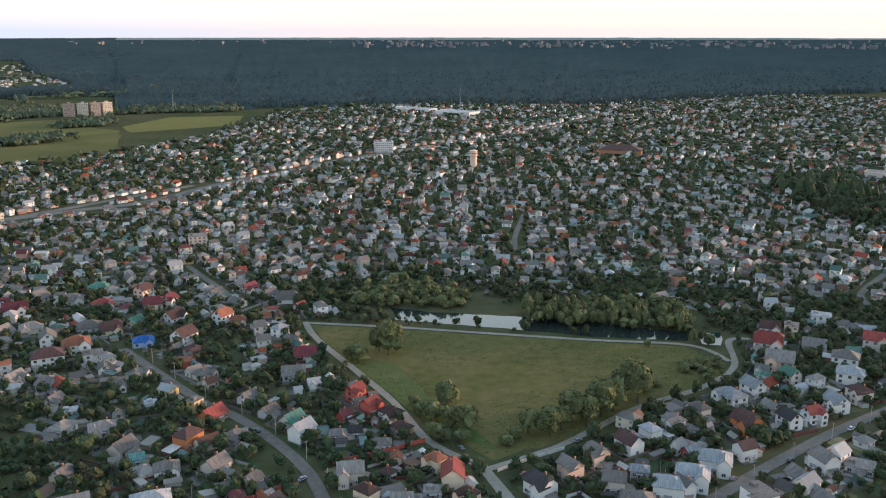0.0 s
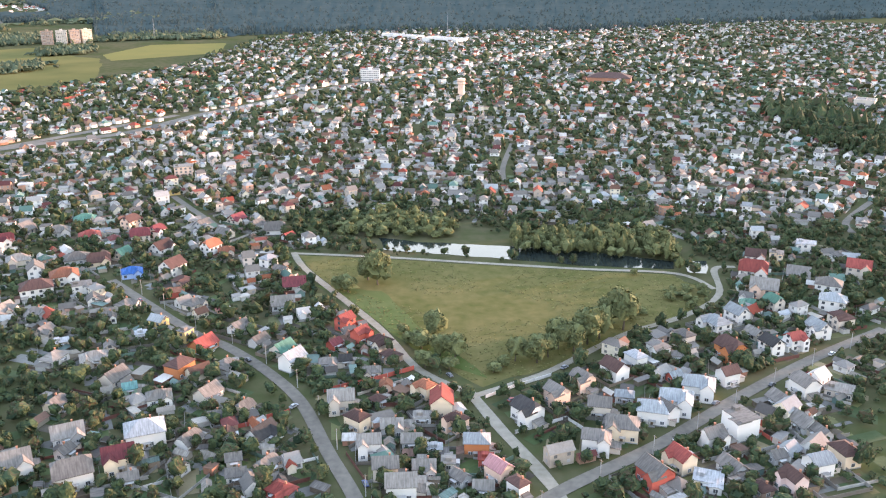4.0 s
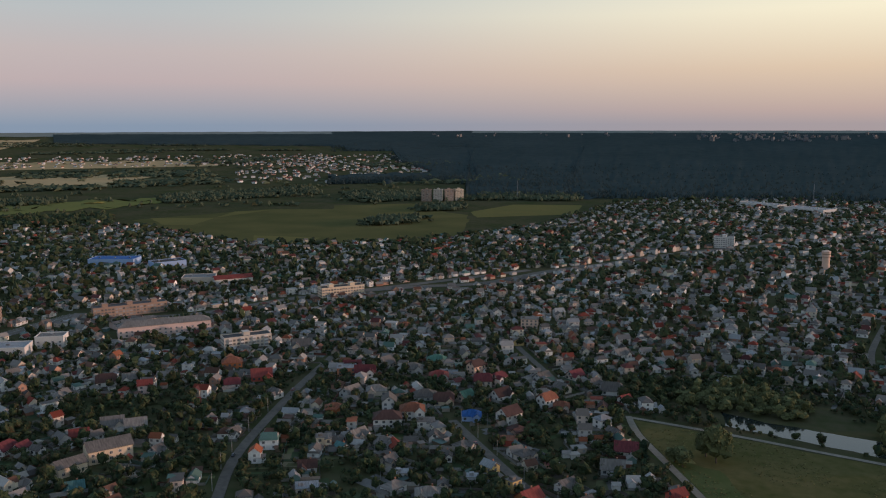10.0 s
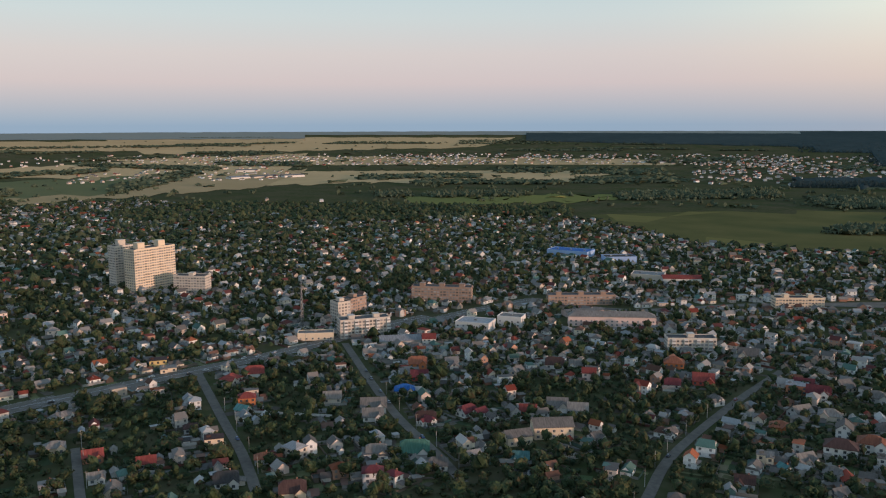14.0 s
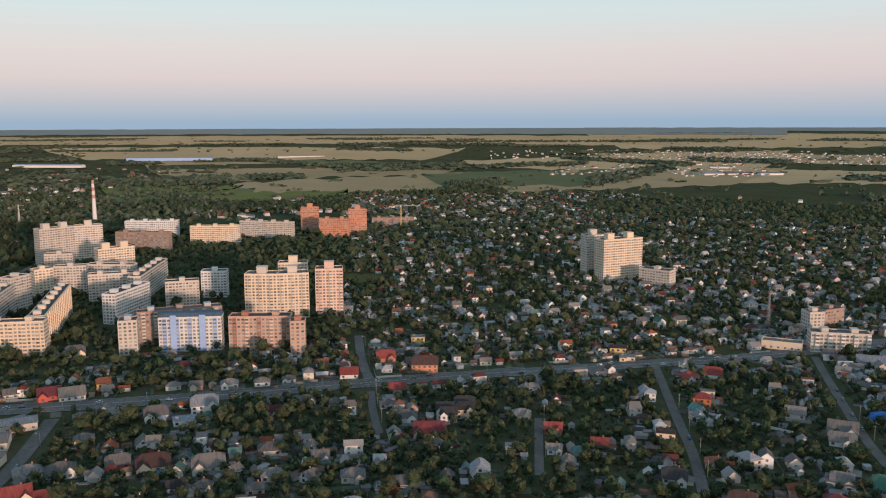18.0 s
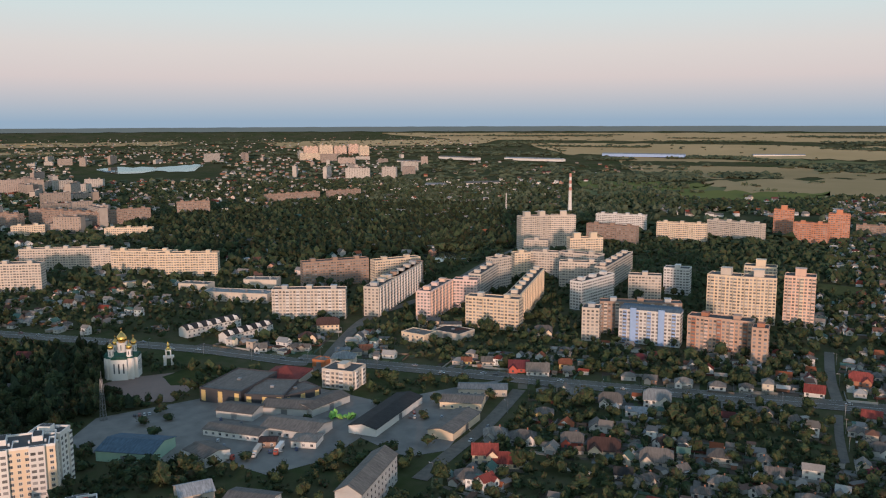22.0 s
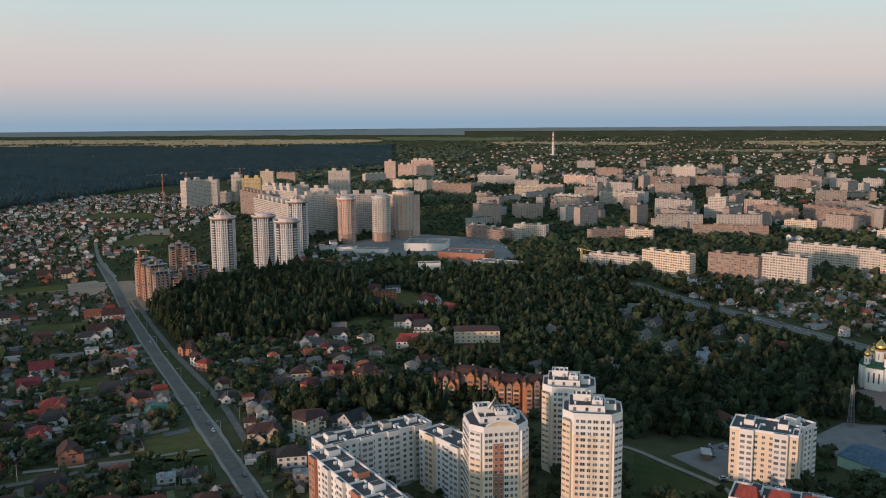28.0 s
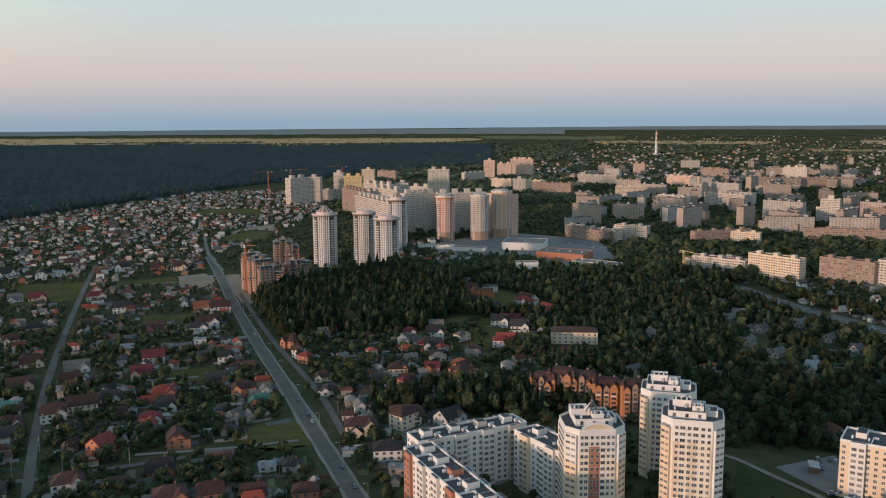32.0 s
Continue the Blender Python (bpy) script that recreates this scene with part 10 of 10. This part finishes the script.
far_shed(-3733, -1685, -3623, -1456, 9, "white", "pale")
far_shed(-3713, -1344, -3648, -1056, 8, "white", "silver")
far_shed(-4261, -1021, -4234, -617, 12, "blue", "lightblue")
far_shed(-4417, -315, -4473, -83, 8, "white", "silver")
far_shed(-3334, -1712, -3329, -1599, 6, "white", "pale")
far_shed(-2112, -994, -2126, -944, 6, "white", "silver")
far_shed(-2193, -908, -2263, -831, 6, "white", "pale")
far_shed(-3123, 1399, -3094, 1475, 8, "white", "pale")
far_shed(-2725, 1203, -2729, 1275, 6, "white", "silver")
far_shed(-2719, 1283, -2739, 1385, 6, "pale", "pale")
far_shed(-2693, 1386, -2695, 1466, 7, "white", "pale")

between = Soup()
for _ in range(900):
    x, y = polar(rng.uniform(106, 142), math.sqrt(rng.uniform(900 ** 2, 2600 ** 2)))
    if is_free(x, y):
        low_house(between, x, y, rng.uniform(0, 360), rng.uniform(7, 14), rng.uniform(6, 9), 1 if rng.random() < 0.6 else 2, "gable" if rng.random() < 0.6 else "flat", True)
for x, y in HOLES:
    low_house(between, x, y, rng.uniform(0, 360), rng.uniform(8, 15), rng.uniform(7, 10), 1 if rng.random() < 0.7 else 2, "gable" if rng.random() < 0.7 else "flat", True)
tagged(new("houses", between.mesh("houses", ["walls_many", "roofs_many", "glass_many"])), "scattered houses and sheds among the town's trees", "houses", kind="stuff")
bushes = Soup()
for _ in range(9000):
    x, y = rng.uniform(-80, 170), rng.uniform(330, 512)
    if inside(np.array([x]), np.array([y]), LANDS[0][1])[0] and noise.noise((x * 0.02, y * 0.02, 0)) > -0.15:
        v, f = LOW[int(rng.integers(0, 9))]
        w, h = rng.uniform(0.35, 1.05), rng.uniform(0.10, 0.42)
        bushes.add([(x + w * p[0], y + w * p[1], 0.1 + h * p[2]) for p in v], [tuple(q) for q in f])
tagged(new("weeds", bushes.mesh("weeds", ["weeds"])), "tall weeds and low shrubs on the meadow", "weeds", kind="stuff")

# ---- cars, road marks and lamps ----
CAR_BODY, CAR_TOP, WHEEL = Soup(), Soup(), Soup()
CAR_BODY.add([(-2.1, -0.85, 0.3), (2.1, -0.85, 0.3), (2.1, 0.85, 0.3), (-2.1, 0.85, 0.3), (-2.15, -0.88, 0.8), (2.05, -0.85, 0.72), (2.05, 0.85, 0.72), (-2.15, 0.88, 0.8)],
             [(3, 2, 1, 0), (4, 5, 6, 7), (0, 1, 5, 4), (1, 2, 6, 5), (2, 3, 7, 6), (3, 0, 4, 7)])
CAR_BODY.add([(-1.2, -0.62, 1.42), (0.4, -0.62, 1.42), (0.4, 0.62, 1.42), (-1.2, 0.62, 1.42), (-1.2, -0.62, 1.46), (0.4, -0.62, 1.46), (0.4, 0.62, 1.46), (-1.2, 0.62, 1.46)],
             [(4, 5, 6, 7), (0, 1, 5, 4), (1, 2, 6, 5), (2, 3, 7, 6), (3, 0, 4, 7)])
CAR_TOP.add([(-1.9, -0.78, 0.78), (1.15, -0.78, 0.75), (1.15, 0.78, 0.75), (-1.9, 0.78, 0.78), (-1.2, -0.62, 1.43), (0.4, -0.62, 1.43), (0.4, 0.62, 1.43), (-1.2, 0.62, 1.43)],
            [(4, 5, 6, 7), (0, 1, 5, 4), (1, 2, 6, 5), (2, 3, 7, 6), (3, 0, 4, 7)])
for sx in (-1.3, 1.3):
    for sy in (-0.8, 0.8):
        k = len(WHEEL.v)
        for yy in (-0.1, 0.1):
            WHEEL.v.extend([(sx + 0.32 * math.cos(i * 0.785), sy + yy, 0.32 + 0.32 * math.sin(i * 0.785)) for i in range(8)])
        WHEEL.f += [tuple(range(k + 7, k - 1, -1)), tuple(range(k + 8, k + 16))] + [(k + i, k + (i + 1) % 8, k + 8 + (i + 1) % 8, k + 8 + i) for i in range(8)]
        WHEEL.m += [0] * 10
CAR_MESHES = (CAR_BODY.mesh("body", ["car_paint"]), CAR_TOP.mesh("windows", ["glass"]), WHEEL.mesh("wheels", ["rubber"]))
car = tagged(new("car"), "small passenger car on the asphalt", "car", group="cars")
part("body", CAR_MESHES[0], "car_paint", car)
part("cabin", CAR_MESHES[1], "glass", car)
part("wheels", CAR_MESHES[2], "rubber", car)
van_made = []


def put_car(x, y, turn, z=0.5):
    if not van_made:
        car.matrix_world = pose(x, y, z, 0, 0, turn)
        van_made.append(car)
        return car
    return copy_thing(car, pose(x, y, z, 0, 0, turn))


main = [(line, w) for line, w, k in ROADS if w >= 16]
for line, width in main:
    for a, b in zip(line[:-1], line[1:]):
        v = b - a
        ln = float(np.hypot(*v))
        turn = math.degrees(math.atan2(v[1], v[0]))
        n = np.array((-v[1], v[0])) / max(ln, 0.01)
        if np.hypot(*a) > 900:
            continue
        for k in range(int(ln / 30 + rng.random())):
            sg = 1 if rng.random() < 0.5 else -1
            p = a + v * rng.random() + n * sg * rng.choice([2.4, 5.6])
            put_car(p[0], p[1], turn + (180 if sg > 0 else 0), 0.42)
for line, w, kind in ROADS:
    if kind != "asphalt" or w >= 16 or w < 6:
        continue
    for a, b in zip(line[:-1], line[1:]):
        if rng.random() < 0.10 and np.hypot(*a) < 800:
            v = b - a
            put_car(*(a + v * 0.5 + np.array((-v[1], v[0])) / np.hypot(*v) * w * 0.25), math.degrees(math.atan2(v[1], v[0])), 0.42)


for x, y, turn in ((-58, 318, 55), (-86, 362, 130), (150, 334, 40), (96, 290, 38), (34, 322, 40), (8, 345, 118), (61, 352, 40), (-160, 436, 130), (-24, 262, 110), (190, 364, 38), (120, 318, 40)):
    put_car(x, y, turn, 0.42)


far_cars = Soup()


def parking(x, y, turn, rows, cols, fill=0.45):
    for r in range(rows):
        for c in range(cols):
            if rng.random() < fill:
                q = pose(x, y, 0, 0, 0, turn) @ Vector((c * 2.9, r * 8.5 + rng.uniform(-0.5, 0.5), 0))
                if math.hypot(q.x, q.y) > 700:
                    m = pose(q.x, q.y, 0.18, 0, 0, turn + 90 + rng.normal(0, 3))
                    for src, slot in ((CAR_BODY, 0), (CAR_TOP, 1), (WHEEL, 2)):
                        far_cars.add([tuple(m @ Vector(v)) for v in src.v], src.f, slot)
                    continue
                put_car(q.x, q.y, turn + 90 + rng.normal(0, 3), 0.18)


parking(-357, -309, 131, 2, 7)
parking(-441, -238, 118, 2, 8)
parking(-445, -212, 115, 2, 7)
parking(-369, -269, 126, 1, 6)
parking(-272, -388, 60, 1, 5, 0.8)
parking(-258, -356, 60, 1, 4, 0.7)
parking(-274, -391, 145, 1, 5)
parking(-263, -1117, 167, 3, 16)
parking(-333, -1111, 163, 2, 10)
parking(-391, -323, 130, 2, 6)
parking(-382, -382, 135, 1, 6)
parking(-104, -391, 165, 2, 6)
parking(-79, -426, 170, 1, 6)
parking(-781, -209, 105, 2, 8)
parking(-246, -1147, 168, 3, 12)
parking(-406, -1207, 161, 4, 14)
parking(-418, -1145, 160, 4, 10)
parking(-206, -1242, 171, 2, 10)


tagged(new("cars", far_cars.mesh("cars", ["car_paints", "glass", "rubber"])), "many parked cars before the shopping halls", "cars", kind="stuff")


def lorry(x, y, turn, box_mat, label):
    """A lorry with its cab, long box body, chassis and six wheels."""
    root = tagged(new("lorry"), label, "lorry", group="lorries in the yard")
    root.matrix_world = pose(x, y, 0.2, 0, 0, turn)
    cab, box, frame_rail = Soup(), Soup(), Soup()
    cab.box(4.6, -1.2, 0.6, 6.4, 1.2, 3.0)
    cab.add([(6.4, -1.2, 0.6), (6.4, 1.2, 0.6), (6.4, 1.2, 2.0), (6.4, -1.2, 2.0), (6.7, -1.15, 0.7), (6.7, 1.15, 0.7), (6.6, 1.15, 1.9), (6.6, -1.15, 1.9)], [(4, 5, 6, 7), (3, 7, 6, 2), (0, 4, 7, 3), (1, 2, 6, 5)])
    box.box(-6.5, -1.25, 1.1, 4.3, 1.25, 3.7)
    frame_rail.box(-6.3, -0.5, 0.7, 5.0, 0.5, 1.1)
    part("cab", cab, "wall_red" if box_mat == "wall_white" else "wall_white", root)
    part("box_body", box, box_mat, root)
    part("chassis", frame_rail, "rubber", root)
    pane = Soup()
    pane.box(6.38, -1.05, 1.95, 6.46, 1.05, 2.8)
    part("windscreen", pane, "glass", root)
    for u in (-5.2, -4.0, 5.4):
        for v in (-1.1, 1.1):
            wheel = Soup()
            k = len(wheel.v)
            for vv in (v - 0.15, v + 0.15):
                wheel.v.extend([(u + 0.5 * math.cos(i * 0.785), vv, 0.5 + 0.5 * math.sin(i * 0.785)) for i in range(8)])
            wheel.f += [tuple(range(7, -1, -1)), tuple(range(8, 16))] + [(i, (i + 1) % 8, 8 + (i + 1) % 8, 8 + i) for i in range(8)]
            wheel.m += [0] * 10
            part("wheel", wheel, "rubber", root)
    return root


lorry(-364, -274, 20, "wall_pale", "lorry with a pale box body in the yard")
lorry(-372, -265, 18, "wall_white", "lorry with a white box body in the yard")
lorry(-350, -286, 105, "wall_white", "white box lorry beside the workshops")
heap = tagged(new("tarpaulin_heap"), "bright lime-green tarpaulins heaped in the yard", "tarpaulins")
heap.matrix_world = pose(-432, -261, 0.1, 0, 0, 115)
for k in range(14):
    v, f = LOW[k % 9]
    ox, oy, w, h = rng.uniform(-7, 7), rng.uniform(-2.5, 2.5), rng.uniform(2.0, 4.0), rng.uniform(1.5, 4.5)
    bundle = Soup()
    bundle.add([(ox + w * p[0], oy + w * p[1], h * p[2]) for p in v], [tuple(q) for q in f])
    part("tarpaulin", bundle, "roof_lime", heap)

marks = Soup()
for line, width in main:
    for i, (a, b) in enumerate(zip(line[:-1], line[1:])):
        v = b - a
        ln = float(np.hypot(*v))
        if ln < 0.1:
            continue
        t, n = v / ln, np.array((-v[1], v[0])) / ln
        for off in (-width * 0.47, -0.15, 0.15, width * 0.47):
            q = [a + n * (off - 0.09), b + n * (off - 0.09), b + n * (off + 0.09), a + n * (off + 0.09)]
            marks.add([(p[0], p[1], 0.47) for p in q], [(0, 1, 2, 3)])
        for k in range(int(ln / 9)):
            for off in (-width * 0.25, width * 0.25):
                p0 = a + t * (k * 9) + n * off
                q = [p0 - n * 0.08, p0 + t * 3 - n * 0.08, p0 + t * 3 + n * 0.08, p0 + n * 0.08]
                marks.add([(p[0], p[1], 0.47) for p in q], [(0, 1, 2, 3)])
tagged(new("road_marking", marks.mesh("road_marking", ["marking"])), "white lane lines on the main road", "road marking", kind="structure")

lamp = tagged(new("street_lamp"), "grey steel street lamp beside the road", "street lamp", group="street lamps")
pole, arm_s, head = Soup(), Soup(), Soup()
lathe(pole, [(0.14, 0), (0.08, 8.5)], 0, 0, 6)
arm_s.box(-0.05, -0.05, 8.4, 1.8, 0.05, 8.52)
head.box(1.5, -0.16, 8.34, 2.3, 0.16, 8.5)
part("pole", pole, "metal", lamp)
part("arm", arm_s, "metal", lamp)
part("head", head, "frame_white", lamp)
first = [True]
for line, width, kind in ROADS:
    if kind != "asphalt" or width < 7:
        continue
    gone = 0
    for a, b in zip(line[:-1], line[1:]):
        v = b - a
        ln = float(np.hypot(*v))
        gone += ln
        if gone > 48 and np.hypot(*a) < 850 and ln > 0.1:
            gone = 0
            n = np.array((-v[1], v[0])) / ln
            p = a + n * (width / 2 + 1)
            m = pose(p[0], p[1], 0, 0, 0, math.degrees(math.atan2(-n[1], -n[0])))
            if first[0]:
                lamp.matrix_world = m
                first[0] = False
            else:
                copy_thing(lamp, m)

# ---- garden fences, beds and yards between the near houses ----
FENCE_COLOURS = [(0.30, 0.29, 0.27), (0.20, 0.15, 0.11), (0.38, 0.36, 0.33), (0.11, 0.17, 0.13), (0.15, 0.06, 0.045), (0.20, 0.19, 0.17), (0.26, 0.24, 0.21), (0.14, 0.12, 0.10)]
material("fence_boards", FENCE_COLOURS[0], palette=FENCE_COLOURS, island=True, vary=0.2, grain=1.5)
BEDS = [(0.17, 0.14, 0.075), (0.062, 0.048, 0.034), (0.085, 0.066, 0.045), (0.055, 0.080, 0.024), (0.115, 0.120, 0.045), (0.065, 0.095, 0.030), (0.120, 0.100, 0.070), (0.15, 0.145, 0.13), (0.040, 0.066, 0.018), (0.10, 0.10, 0.035), (0.032, 0.055, 0.016)]
material("beds", BEDS[0], palette=BEDS, island=True, vary=0.25, grain=0.6, bump=0.15, detail=8)
fences, beds = Soup(), Soup()
lots = [(h.matrix_world.translation.x, h.matrix_world.translation.y, h.matrix_world.to_euler().z) for h in scene.objects if h.name.split(".")[0] in ("house", "cottage")]
lots += [(x, y, radians(t)) for dist, x, y, t, w, d, fl, kd in chosen if dist < 750]
bed_z = 0
for x, y, a in lots:
    if math.hypot(x, y) > 900:
        continue
    m = Matrix.Translation((x, y, 0)) @ Matrix.Rotation(a, 4, "Z")
    bed_z += 1
    w, d = rng.uniform(15, 22), rng.uniform(14, 26)
    ox, oy = rng.uniform(-4, 4), rng.uniform(-5, 5)
    for (u0, v0), (u1, v1) in (((-w / 2, -d / 2), (w / 2, -d / 2)), ((w / 2, -d / 2), (w / 2, d / 2)), ((-w / 2, d / 2), (-w / 2, -d / 2))):
        p, q = m @ Vector((u0 + ox, v0 + oy, 0)), m @ Vector((u1 + ox, v1 + oy, 0))
        if any(street_turn(p.x + (q.x - p.x) * k / 6, p.y + (q.y - p.y) * k / 6)[1] < 4.5 for k in range(7)):
            continue
        turn = math.degrees(math.atan2(q.y - p.y, q.x - p.x))
        fences.box(0, -0.05, 0, (q - p).length, 0.05, rng.uniform(1.3, 1.9), 0, pose(p.x, p.y, 0, 0, 0, turn))
    for k in range(9):
        u, v, bw, bd = rng.uniform(-w * 0.9, w * 0.9), rng.uniform(-d * 0.9, d * 0.9), rng.uniform(2, 8), rng.uniform(4, 17)
        z = 0.02 + (bed_z % 40) * 0.004 + k * 0.0006
        c = m @ Vector((u, v, 0))
        if street_turn(c.x, c.y)[1] < 9:
            continue
        beds.add([tuple(m @ Vector((u + sx * bw / 2, v + sy * bd / 2, z))) for sx, sy in ((-1, -1), (1, -1), (1, 1), (-1, 1))], [(0, 1, 2, 3)])
tagged(new("garden_fences", fences.mesh("fences", ["fence_boards"])), "board and sheet fences between the garden plots", "fences", kind="stuff")
tagged(new("garden_beds", beds.mesh("beds", ["beds"])), "vegetable beds and bare soil in the gardens", "garden beds", kind="stuff")
